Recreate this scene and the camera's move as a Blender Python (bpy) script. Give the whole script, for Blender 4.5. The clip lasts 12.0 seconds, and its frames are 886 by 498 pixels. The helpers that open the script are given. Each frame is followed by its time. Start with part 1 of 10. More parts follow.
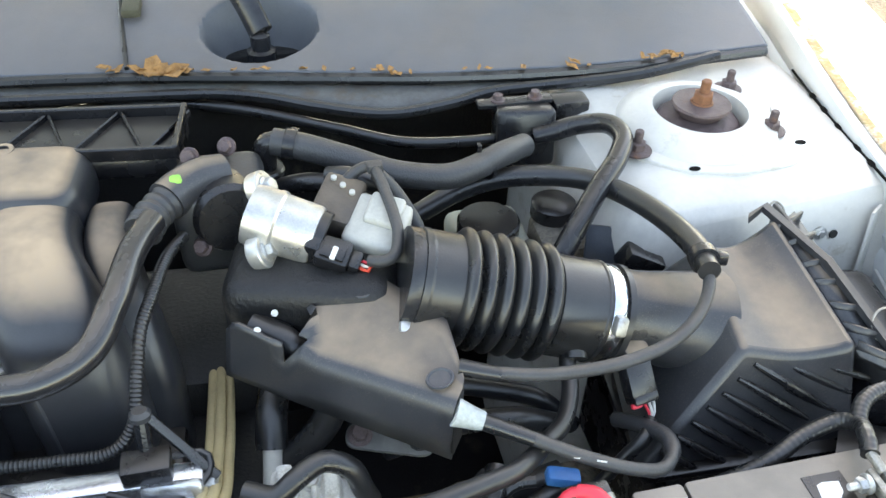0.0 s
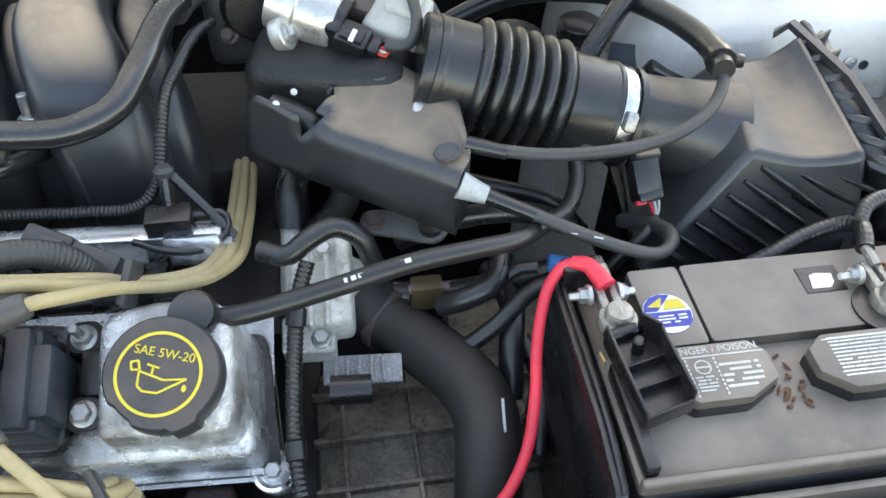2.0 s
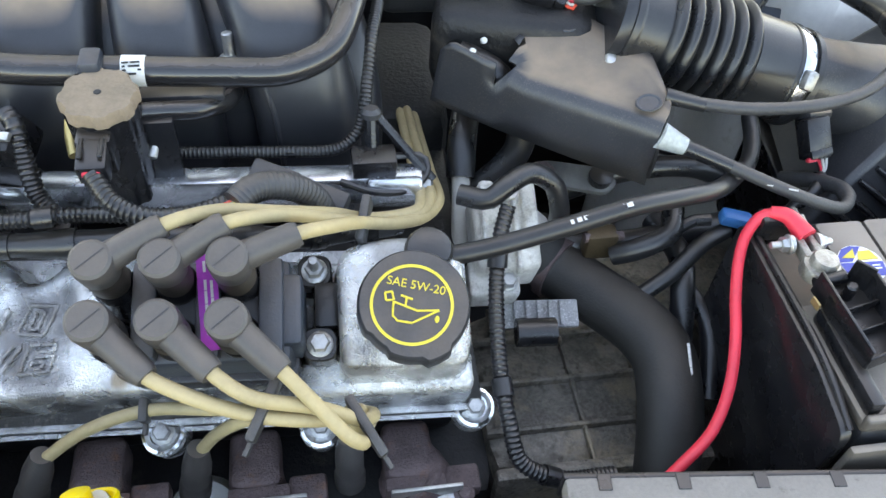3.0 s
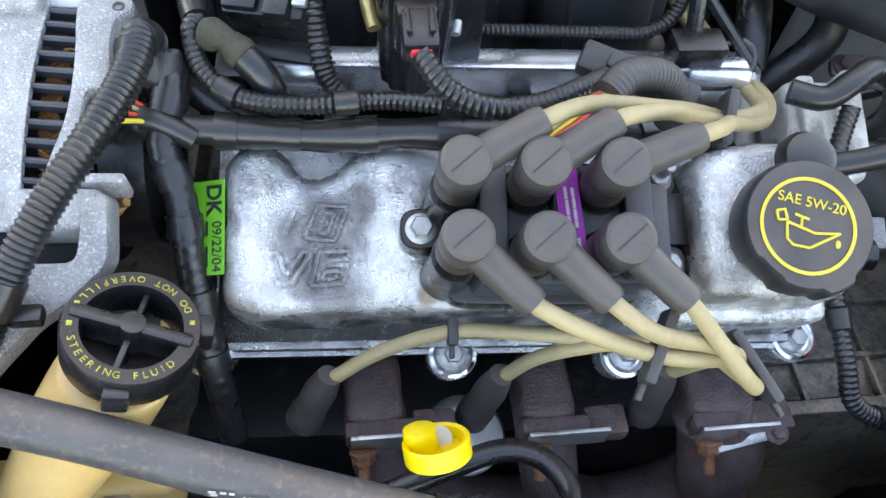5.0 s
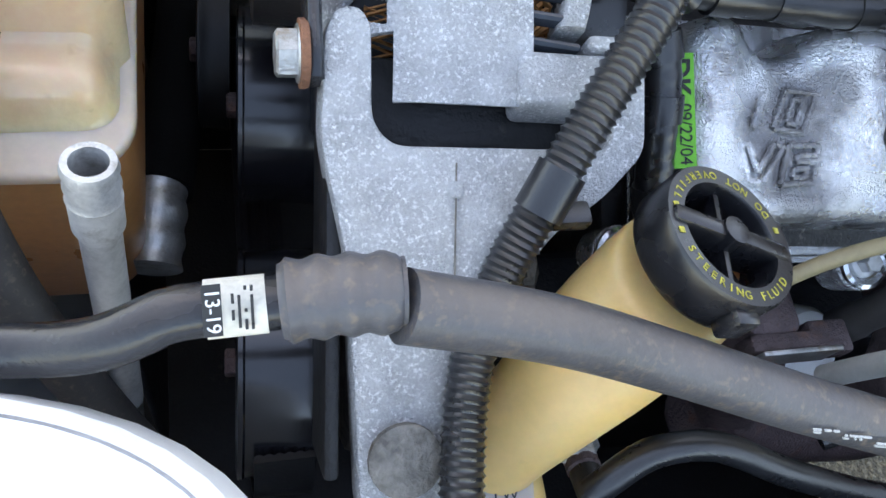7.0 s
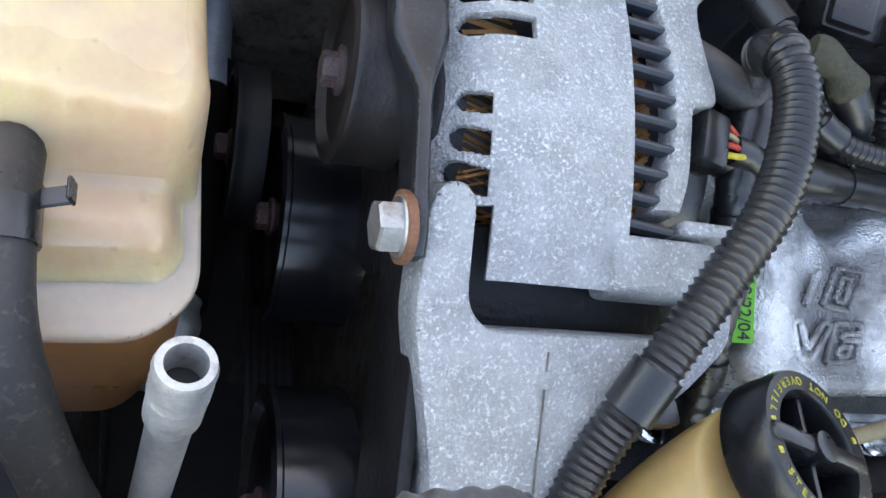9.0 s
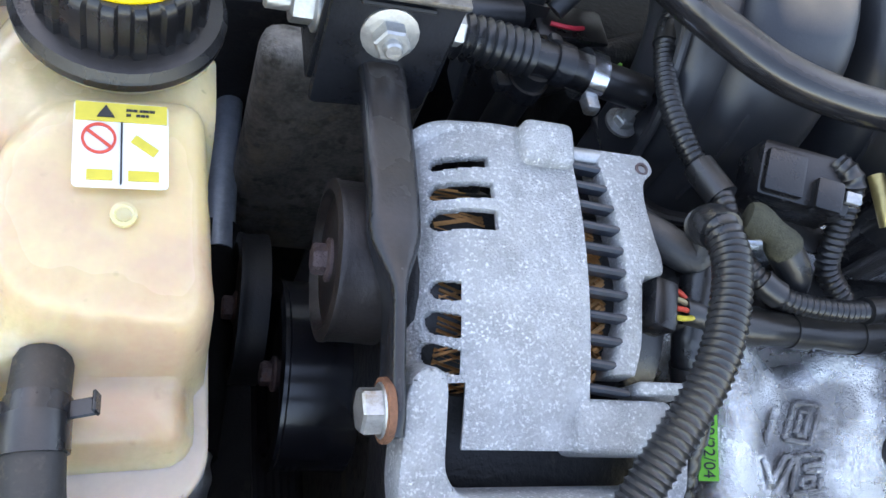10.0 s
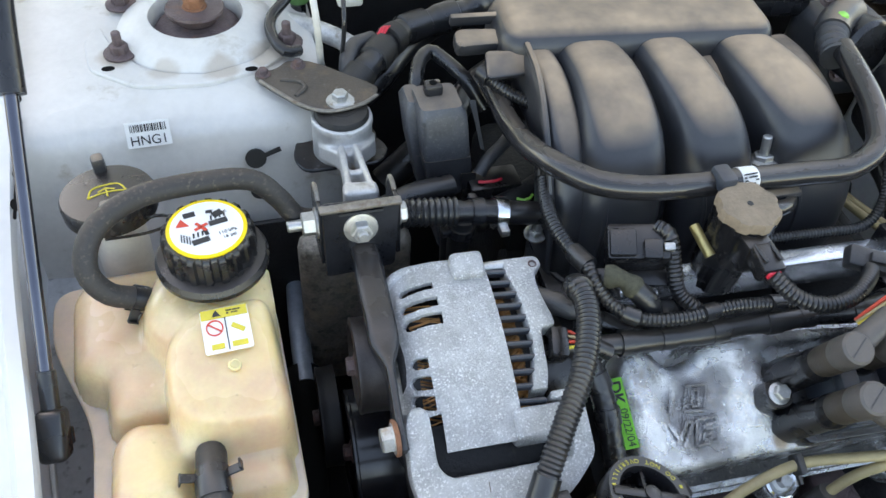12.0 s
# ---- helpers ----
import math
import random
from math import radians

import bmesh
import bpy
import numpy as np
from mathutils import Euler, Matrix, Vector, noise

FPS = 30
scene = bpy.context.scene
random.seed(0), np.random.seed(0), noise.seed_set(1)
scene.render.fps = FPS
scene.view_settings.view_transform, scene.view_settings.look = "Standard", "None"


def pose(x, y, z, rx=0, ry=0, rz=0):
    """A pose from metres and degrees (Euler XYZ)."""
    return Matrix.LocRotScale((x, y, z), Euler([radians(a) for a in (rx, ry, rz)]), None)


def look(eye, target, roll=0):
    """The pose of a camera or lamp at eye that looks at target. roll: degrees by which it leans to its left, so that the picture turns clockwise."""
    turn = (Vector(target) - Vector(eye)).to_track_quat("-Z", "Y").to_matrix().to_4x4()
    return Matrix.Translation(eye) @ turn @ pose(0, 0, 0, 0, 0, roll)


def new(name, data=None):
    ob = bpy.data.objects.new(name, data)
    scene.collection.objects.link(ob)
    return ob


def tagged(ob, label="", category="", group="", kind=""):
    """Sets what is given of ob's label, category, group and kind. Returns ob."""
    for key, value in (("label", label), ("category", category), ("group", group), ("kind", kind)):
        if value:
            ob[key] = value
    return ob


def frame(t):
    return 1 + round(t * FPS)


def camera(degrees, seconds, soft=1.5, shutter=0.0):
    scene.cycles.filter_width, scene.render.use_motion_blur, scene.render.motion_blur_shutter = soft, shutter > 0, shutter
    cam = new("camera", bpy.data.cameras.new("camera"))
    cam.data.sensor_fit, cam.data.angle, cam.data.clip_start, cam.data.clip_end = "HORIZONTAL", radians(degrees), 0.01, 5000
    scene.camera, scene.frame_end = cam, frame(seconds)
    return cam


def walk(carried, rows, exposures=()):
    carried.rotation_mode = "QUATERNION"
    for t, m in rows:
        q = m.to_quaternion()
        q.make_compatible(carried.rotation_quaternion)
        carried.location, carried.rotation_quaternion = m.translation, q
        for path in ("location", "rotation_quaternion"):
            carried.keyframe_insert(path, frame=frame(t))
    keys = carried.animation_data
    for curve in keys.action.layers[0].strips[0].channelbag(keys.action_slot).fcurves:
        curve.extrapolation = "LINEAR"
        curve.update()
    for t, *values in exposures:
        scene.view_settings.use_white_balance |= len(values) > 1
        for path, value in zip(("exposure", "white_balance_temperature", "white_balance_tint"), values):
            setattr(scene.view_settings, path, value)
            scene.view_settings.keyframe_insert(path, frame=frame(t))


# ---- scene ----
cam = camera(56.5, 12.0)
METRES, EYE, TILT, LEAN, TURN = 1.3, 1.35, -40.0, -1.5, -13.0
ROWS = [
    (0.0, 0.0, 0.0, 0.0, 0.0, 0.0, -0.0),
    (0.5, 0.0435, 0.003, 0.0018, -6.3, -0.65, 4.29),
    (1.0, 0.0632, -0.0054, -0.0205, -8.21, -2.23, 4.37),
    (1.5, 0.0564, -0.0128, -0.0511, -2.15, -4.51, 0.69),
    (2.0, 0.0223, -0.0182, -0.0682, 3.38, -6.49, -2.68),
    (2.5, -0.037, -0.0277, -0.0805, 3.89, -7.66, -3.8),
    (3.0, -0.0974, -0.0388, -0.0896, 1.93, -8.24, -4.42),
    (5.0, -0.2446, 0.016, -0.1069, 3.44, -16.05, -6.41),
    (5.5, -0.3217, 0.0254, -0.122, -1.64, -18.76, -4.78),
    (6.0, -0.3977, 0.0344, -0.1323, -5.09, -20.85, -5.51),
    (6.5, -0.4414, 0.0493, -0.1419, -4.87, -22.06, -8.04),
    (7.0, -0.4679, 0.0685, -0.1518, -4.26, -23.33, -11.27),
    (9.0, -0.5207, 0.1055, -0.1307, -8.21, -20.67, -18.46),
    (9.5, -0.5226, 0.0995, -0.111, -8.37, -17.82, -17.59),
    (10.0, -0.5241, 0.086, -0.091, -8.07, -15.26, -15.91),
    (10.5, -0.5233, 0.044, -0.0687, -6.65, -12.92, -12.22),
    (11.0, -0.5046, -0.0133, -0.0552, -2.99, -10.46, -7.99),
    (11.5, -0.481, -0.0702, -0.0558, -0.53, -8.09, -4.49),
    (12.0, -0.48, -0.1046, -0.0514, -3.33, -7.19, 0.03),
]
walk(cam, [(t, pose(0, 0, EYE, TILT, LEAN, TURN) @ pose(METRES * x, METRES * y, METRES * z, 90 + pitch, roll, yaw)) for t, x, y, z, yaw, pitch, roll in ROWS],
     exposures=[(0.0, 2.95, 9600, 10), (1.0, 2.4, 9600, 10), (2.0, 2.7, 9400, 11), (3.0, 2.9, 9200, 12), (5.0, 2.9, 8900, 14), (7.0, 2.58, 8300, 14), (9.0, 2.55, 8500, 15), (10.5, 2.65, 7900, 16), (12.0, 2.5, 9100, 12)])

# ---- daylight ----
SUN_EL, SUN_AZ = 44.0, 6.0      # the sun stands behind the raised hood, to the car's left rear
world = bpy.data.worlds.new("sky")
scene.world = world
world.use_nodes = True
wt = world.node_tree
sky = wt.nodes.new("ShaderNodeTexSky")
sky.sky_type, sky.sun_disc = "NISHITA", False
sky.sun_elevation, sky.sun_rotation = radians(SUN_EL), radians(SUN_AZ)
wt.links.new(sky.outputs[0], wt.nodes["Background"].inputs["Color"])
wt.nodes["Background"].inputs["Strength"].default_value = 0.15
sun = new("sun", bpy.data.lights.new("sun", "SUN"))
sun.data.energy, sun.data.angle, sun.data.color = 2.2, radians(0.6), (1.0, 0.93, 0.82)
a, e = radians(SUN_AZ), radians(SUN_EL)
sun.matrix_world = look((0, 0, 0), (-math.sin(a) * math.cos(e), -math.cos(a) * math.cos(e), -math.sin(e)))


# ---- materials ----
def M(name, col, rough=0.5, metal=0.0, var=0.25, scale=30.0, fine=260.0, bump=0.15, dust=0.0,
      dust_col=(0.30, 0.24, 0.17), speck=None, speck_scale=400.0, speck_at=0.62, stain=None, stain_at=0.6, stain_scale=14.0, trans=0.0, spec=0.5, coat=0.0, relief=0.002, dust_from=0.72):
    """Procedural surface: two scales of colour change, fine relief, settled dust, bright specks and stains."""
    m = bpy.data.materials.new(name)
    m.use_nodes = True
    t = m.node_tree
    N, L = t.nodes, t.links
    b = N["Principled BSDF"]
    geo = N.new("ShaderNodeNewGeometry")
    pos = geo.outputs["Position"]

    def nz(sc, det=4.0, rough_=0.6):
        n = N.new("ShaderNodeTexNoise")
        n.inputs["Scale"].default_value, n.inputs["Detail"].default_value, n.inputs["Roughness"].default_value = sc, det, rough_
        L.new(pos, n.inputs["Vector"])
        return n.outputs[0]

    def ramp(v, lo, hi):
        r = N.new("ShaderNodeMapRange")
        r.inputs[1].default_value, r.inputs[2].default_value = lo, hi
        L.new(v, r.inputs[0])
        return r.outputs[0]

    def mul(p, q):
        n = N.new("ShaderNodeMath")
        n.operation = "MULTIPLY"
        for i, v in enumerate((p, q)):
            if isinstance(v, float):
                n.inputs[i].default_value = v
            else:
                L.new(v, n.inputs[i])
        return n.outputs[0]

    def mix(f, ca, cb):
        n = N.new("ShaderNodeMix")
        n.data_type = "RGBA"
        if isinstance(f, float):
            n.inputs[0].default_value = f
        else:
            L.new(f, n.inputs[0])
        for i, c in ((6, ca), (7, cb)):
            if isinstance(c, tuple):
                n.inputs[i].default_value = (*c, 1)
            else:
                L.new(c, n.inputs[i])
        return n.outputs[2]

    dark = tuple(c * (1 - var) for c in col)
    light = tuple(min(1, c * (1 + var)) for c in col)
    big, small = nz(scale), nz(fine, 3.0)
    c = mix(ramp(big, 0.3, 0.7), dark, light)
    c = mix(mul(ramp(small, 0.35, 0.75), 0.35), c, tuple(min(1, v * (1 + var)) for v in light))
    ro = N.new("ShaderNodeMapRange")
    ro.inputs[3].default_value, ro.inputs[4].default_value = max(0.03, rough - 0.10), min(1.0, rough + 0.12)
    L.new(big, ro.inputs[0])
    rough_out = ro.outputs[0]
    if speck:
        c = mix(mul(ramp(nz(speck_scale, 2.0), speck_at - 0.06, speck_at + 0.10), ramp(nz(scale * 2.2), 0.3, 0.62)), c, speck)
    if stain:
        c = mix(ramp(nz(stain_scale, 6.0, 0.7), stain_at - 0.03, stain_at + 0.15), c, stain)
    if dust:
        sx = N.new("ShaderNodeSeparateXYZ")
        L.new(geo.outputs["Normal"], sx.inputs[0])
        f = mul(mul(ramp(sx.outputs[2], dust_from, 0.99), ramp(nz(scale * 0.6), 0.18, 0.62)), float(dust))
        c = mix(f, c, dust_col)
        rm = N.new("ShaderNodeMix")
        L.new(f, rm.inputs[0])
        L.new(rough_out, rm.inputs[2])
        rm.inputs[3].default_value = 0.9
        rough_out = rm.outputs[0]
    L.new(c, b.inputs["Base Color"])
    L.new(rough_out, b.inputs["Roughness"])
    b.inputs["Metallic"].default_value = metal
    b.inputs["Specular IOR Level"].default_value = spec
    if trans:
        b.inputs["Subsurface Weight"].default_value = trans
        b.inputs["Subsurface Radius"].default_value = (0.03, 0.02, 0.01)
        b.inputs["Subsurface Scale"].default_value = 0.5
    if coat:
        b.inputs["Coat Weight"].default_value = coat
        b.inputs["Coat Roughness"].default_value = 0.08
    if bump:
        bp = N.new("ShaderNodeBump")
        bp.inputs["Strength"].default_value, bp.inputs["Distance"].default_value = bump, relief
        L.new(small, bp.inputs["Height"])
        L.new(bp.outputs[0], b.inputs["Normal"])
    return m


TAN = (0.33, 0.235, 0.155)
PAINT = M("silver_white_paint", (0.63, 0.64, 0.645), 0.32, 0.0, 0.06, 9, 120, 0.05, dust=0.25, dust_col=(0.5, 0.45, 0.36), coat=0.4)
PAINT_DULL = M("silver_white_inner_paint", (0.60, 0.582, 0.55), 0.34, 0.0, 0.10, 12, 150, 0.06, dust=0.22, dust_col=(0.45, 0.40, 0.32),
               stain=(0.34, 0.28, 0.20), stain_at=0.62, stain_scale=18)
PAINT_DIRTY_PALE = M("dusty_inner_paint", (0.42, 0.43, 0.44), 0.5, 0, 0.2, 16, 200, 0.15, stain=(0.10, 0.085, 0.07), stain_at=0.62, stain_scale=40, speck=(0.06, 0.05, 0.04), speck_scale=90, speck_at=0.66)
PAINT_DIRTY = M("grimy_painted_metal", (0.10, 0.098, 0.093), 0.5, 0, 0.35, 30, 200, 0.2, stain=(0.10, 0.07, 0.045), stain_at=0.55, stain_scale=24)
PLASTIC = M("dusty_black_plastic", (0.029, 0.030, 0.034), 0.31, 0, 0.30, 25, 1100, 0.10, spec=0.6, dust=0.75, dust_col=(0.36, 0.265, 0.185), speck=(0.085, 0.075, 0.066), speck_scale=900, speck_at=0.60, dust_from=0.84)
PLASTIC_DUSTY = M("tan_dusted_black_plastic", (0.027, 0.028, 0.032), 0.33, 0, 0.30, 25, 1100, 0.10, spec=0.6, dust=0.88, dust_col=(0.50, 0.355, 0.235), dust_from=0.70)
PLASTIC_CLEAN = M("black_plastic", (0.009, 0.009, 0.0105), 0.26, 0, 0.35, 40, 700, 0.08, spec=0.6, dust=0.07, dust_col=TAN)
PLASTIC_BLUE = M("blue_black_plastic", (0.030, 0.038, 0.052), 0.4, 0, 0.25, 30, 500, 0.15, dust=0.25, dust_col=TAN)
RUBBER_MATTE = M("matte_aged_rubber", (0.020, 0.019, 0.018), 0.58, 0, 0.3, 30, 500, 0.2, dust=0.08, dust_col=TAN)
TAN_GREY = M("sun_bleached_grey_plastic", (0.20, 0.185, 0.165), 0.6, 0, 0.2, 22, 400, 0.3, stain=(0.07, 0.06, 0.05), stain_at=0.62, stain_scale=60)
GREY_PLASTIC = M("grey_cowl_plastic", (0.098, 0.106, 0.121), 0.42, 0, 0.15, 14, 600, 0.25, dust=0.25, dust_col=TAN)
RUBBER = M("black_rubber", (0.013, 0.0135, 0.015), 0.28, 0, 0.35, 35, 600, 0.08, spec=0.65, dust=0.10, dust_col=TAN)
RUBBER_GREY = M("weathered_grey_rubber", (0.036, 0.037, 0.040), 0.42, 0, 0.25, 30, 500, 0.25, dust=0.18, dust_col=TAN)
BOOT = M("grey_brown_rubber", (0.066, 0.060, 0.057), 0.45, 0, 0.15, 40, 500, 0.12, dust=0.15, dust_col=TAN)
BOOT_DARK = M("dark_brown_rubber", (0.045, 0.037, 0.030), 0.45, 0, 0.2, 40, 500, 0.12, dust=0.35, dust_col=TAN)
CAST = M("cast_aluminium", (0.44, 0.445, 0.45), 0.42, 0.45, 0.30, 60, 900, 0.9, speck=(0.92, 0.92, 0.92), speck_scale=620, speck_at=0.575, dust=0.25, dust_col=(0.4, 0.36, 0.3))
CAST_SMOOTH = M("smooth_cast_aluminium", (0.54, 0.535, 0.525), 0.42, 0.5, 0.2, 40, 600, 0.25, stain=(0.30, 0.27, 0.23), stain_at=0.58, stain_scale=40)
CAST_DIRTY = M("stained_cast_aluminium", (0.74, 0.755, 0.78), 0.26, 0.80, 0.32, 34, 700, 0.8, speck=(0.90, 0.91, 0.92), speck_scale=420, speck_at=0.53, stain=(0.16, 0.15, 0.14), stain_at=0.56, stain_scale=22)
CAST_DARK = M("grimy_cast_aluminium", (0.19, 0.17, 0.145), 0.5, 0.35, 0.55, 30, 300, 0.8, speck=(0.09, 0.078, 0.062), speck_scale=110, speck_at=0.54, stain=(0.36, 0.29, 0.20), stain_at=0.56, stain_scale=20)
# Oily iron; also reused to paint shade in pockets and dark gap fillers.
BLOCK = M("oily_iron_and_shade", (0.012, 0.012, 0.013), 0.5, 0.2, 0.4, 30, 260, 0.5, stain=(0.09, 0.075, 0.06), stain_at=0.62)
RUST = M("rusty_iron", (0.105, 0.074, 0.074), 0.55, 0.2, 0.4, 60, 500, 0.8, stain=(0.20, 0.085, 0.045), stain_at=0.6, stain_scale=40)
RUST_BRIGHT = M("orange_rust", (0.22, 0.095, 0.05), 0.8, 0.1, 0.4, 80, 600, 0.8)
ZINC = M("zinc_plated_steel", (0.46, 0.46, 0.45), 0.36, 0.8, 0.25, 70, 600, 0.2, stain=(0.26, 0.20, 0.13), stain_at=0.58, stain_scale=60)
LEAD = M("corroded_lead", (0.30, 0.285, 0.255), 0.38, 0.75, 0.35, 120, 600, 0.5, stain=(0.50, 0.49, 0.45), stain_at=0.58, stain_scale=90)
CHROME = M("bright_steel", (0.72, 0.74, 0.77), 0.16, 1.0, 0.12, 30, 300, 0.06)
STEEL_BLACK = M("black_painted_steel", (0.016, 0.017, 0.020), 0.20, 0.1, 0.3, 40, 500, 0.12, stain=(0.12, 0.075, 0.045), stain_at=0.72, stain_scale=40, dust=0.12, dust_col=TAN)
FOAM = M("black_foam", (0.005, 0.005, 0.005), 0.9, 0, 0.3, 40, 500, 0.3, spec=0.1)
BELT = M("black_belt_rubber", (0.008, 0.008, 0.009), 0.45, 0, 0.3, 60, 500, 0.1, spec=0.3)
# Coolant tint taken darker to carry the shade under the tank.
COOLANT_SHADED = M("shaded_coolant_through_plastic", (0.42, 0.19, 0.07), 0.3, 0, 0.2, 10, 200, 0.05, trans=0.3)
CREAM = M("yellowed_translucent_plastic", (0.68, 0.53, 0.30), 0.20, 0, 0.12, 10, 300, 0.08, trans=0.75, dust=0.10, dust_col=(0.55, 0.44, 0.30), coat=0.4, stain=(0.62, 0.40, 0.25), stain_at=0.50, stain_scale=7, speck=(0.25, 0.17, 0.10), speck_scale=130, speck_at=0.72)
HOSE_GREY = M("weathered_blue_grey_rubber", (0.070, 0.068, 0.072), 0.40, 0, 0.25, 22, 400, 0.15, dust=0.35, dust_col=TAN, speck=(0.17, 0.13, 0.10), speck_scale=260, speck_at=0.60)
CREAM_PINK = M("pinkish_translucent_plastic", (0.60, 0.47, 0.36), 0.45, 0, 0.10, 10, 200, 0.06, trans=0.6)
CREAM_DEEP = M("amber_reservoir_plastic", (0.70, 0.46, 0.18), 0.35, 0, 0.12, 12, 200, 0.06, trans=0.5, stain=(0.20, 0.13, 0.06), stain_at=0.66, stain_scale=16)
HOSE_DULL = M("dull_dusty_hose_rubber", (0.026, 0.024, 0.023), 0.60, 0, 0.3, 30, 400, 0.15, dust=0.12, dust_col=TAN, speck=(0.10, 0.08, 0.06), speck_scale=300, speck_at=0.62)
CAP_BLACK = M("grey_black_cap_plastic", (0.030, 0.031, 0.035), 0.42, 0, 0.25, 60, 500, 0.12, dust=0.22, dust_col=TAN)
OILY_SHADED = M("oil_and_shade_casting", (0.035, 0.033, 0.031), 0.30, 0.3, 0.5, 60, 500, 0.5, speck=(0.20, 0.18, 0.15), speck_scale=240, speck_at=0.64)
WORN_STEEL = M("worn_bare_steel", (0.20, 0.18, 0.155), 0.38, 0.6, 0.35, 80, 500, 0.3, stain=(0.13, 0.075, 0.04), stain_at=0.60, stain_scale=60)
RUSTY_PLATE = M("flaking_black_plate", (0.045, 0.040, 0.036), 0.42, 0.2, 0.4, 40, 400, 0.4, speck=(0.30, 0.28, 0.25), speck_scale=180, speck_at=0.70, stain=(0.20, 0.13, 0.08), stain_at=0.58, stain_scale=30, dust=0.25, dust_col=TAN)
WIRE_TAN = M("tan_wire_sleeve", (0.38, 0.30, 0.16), 0.5, 0, 0.15, 30, 300, 0.1, dust=0.2, dust_col=TAN)
YELLOW = M("yellow_plastic", (0.85, 0.60, 0.01), 0.38, 0, 0.08, 30, 200, 0.03)
YELLOW_PRINT = M("yellow_print", (0.62, 0.49, 0.05), 0.5, 0, 0.1, 60, 300, 0.0)
RED = M("red_rubber", (0.72, 0.035, 0.06), 0.4, 0, 0.12, 30, 300, 0.05)
WHITE = M("white_label", (0.78, 0.77, 0.74), 0.5, 0, 0.05, 40, 300, 0.02)
WHITE_SOFT = M("offwhite_plastic", (0.55, 0.53, 0.48), 0.5, 0, 0.12, 40, 300, 0.05)
GREEN = M("green_label", (0.12, 0.50, 0.03), 0.45, 0, 0.1, 60, 300, 0.02)
PURPLE = M("purple_label", (0.36, 0.03, 0.36), 0.5, 0, 0.2, 60, 300, 0.02)
BLUE = M("blue_plastic", (0.02, 0.16, 0.42), 0.4, 0, 0.1, 60, 300, 0.02)
NAVY = M("navy_print", (0.03, 0.05, 0.32), 0.5, 0, 0.1, 60, 300, 0.02)
BLACK_PRINT = M("black_print", (0.02, 0.02, 0.02), 0.6, 0, 0.1, 60, 300, 0.0)
RED_PRINT = M("red_print", (0.62, 0.06, 0.03), 0.5, 0, 0.1, 60, 300, 0.0)
GREY_PRINT = M("pale_grey_print", (0.55, 0.54, 0.51), 0.6, 0, 0.1, 60, 300, 0.0)
COPPER = M("copper_winding", (0.42, 0.22, 0.09), 0.35, 0.7, 0.3, 90, 600, 0.3)
BATTERY = M("dusty_battery_plastic", (0.085, 0.074, 0.064), 0.42, 0, 0.3, 18, 600, 0.15, dust=0.80, dust_col=(0.34, 0.285, 0.235), stain=(0.22, 0.19, 0.16), stain_at=0.62, stain_scale=20)
LEAF_DARK = M("dark_leaf_crumb", (0.12, 0.06, 0.03), 0.8, 0, 0.35, 80, 400, 0.4)
LEAF = M("dry_leaf", (0.34, 0.17, 0.06), 0.8, 0, 0.35, 80, 400, 0.4)
OLIVE_TAPE = M("frayed_cloth_tape", (0.055, 0.052, 0.032), 0.8, 0, 0.4, 300, 900, 0.5)
PLUG_GREEN = M("lime_plastic", (0.25, 0.62, 0.10), 0.4, 0, 0.1, 60, 300, 0.02)
PEBBLE = M("exposed_pebble_paving", (0.075, 0.064, 0.048), 0.55, 0, 0.35, 5, 110, 1.0, relief=0.03, speck=(0.30, 0.25, 0.18), speck_scale=105, speck_at=0.52, stain=(0.012, 0.011, 0.009), stain_at=0.53, stain_scale=80)
GRIME = M("gutter_grime", (0.15, 0.128, 0.09), 0.85, 0, 0.4, 45, 300, 0.5, stain=(0.55, 0.56, 0.54), stain_at=0.52, stain_scale=34, speck=(0.12, 0.13, 0.06), speck_scale=120, speck_at=0.56)


# ---- mesh tools ----
def V(*a):
    return Vector(a)


def part(name, bm, material, parent=None, label="", smooth=35.0):
    """One bmesh becomes one mesh object, under a thing or a part."""
    me = bpy.data.meshes.new(name)
    bmesh.ops.recalc_face_normals(bm, faces=bm.faces)
    bm.to_mesh(me)
    bm.free()
    for mt in (material if isinstance(material, (list, tuple)) else [material]):
        me.materials.append(mt)
    for p in me.polygons:
        p.use_smooth = smooth > 0
    if smooth > 0:
        me.set_sharp_from_angle(angle=radians(smooth))
    ob = new(name, me)
    if parent:
        ob.parent = parent
        ob.matrix_parent_inverse = Matrix() if parent.parent else parent.matrix_basis.inverted()
    if label:
        ob["label"] = label
    return ob


def thing(name, label, category, at=(0, 0, 0), group=""):
    ob = new(name)
    ob.empty_display_size = 0.02
    ob.matrix_basis = Matrix.Translation(at)
    return tagged(ob, label, category, group)


def frame_at(o, yaw=0.0, slope=0.0, roll=0.0):
    """A work frame: x along the crank, y up the slope, z out of it."""
    return Matrix.Translation(o) @ Euler((0, 0, radians(yaw))).to_matrix().to_4x4() @ Euler((radians(slope), 0, 0)).to_matrix().to_4x4() @ Euler((0, radians(roll), 0)).to_matrix().to_4x4()


def axis_frame(p, q):
    """A frame at p whose z points to q."""
    d = (Vector(q) - Vector(p)).normalized()
    return Matrix.Translation(p) @ d.to_track_quat("Z", "Y").to_matrix().to_4x4()


def join(bm, other):
    me = bpy.data.meshes.new("tmp")
    other.to_mesh(me)
    other.free()
    bm.from_mesh(me)
    bpy.data.meshes.remove(me)
    return bm


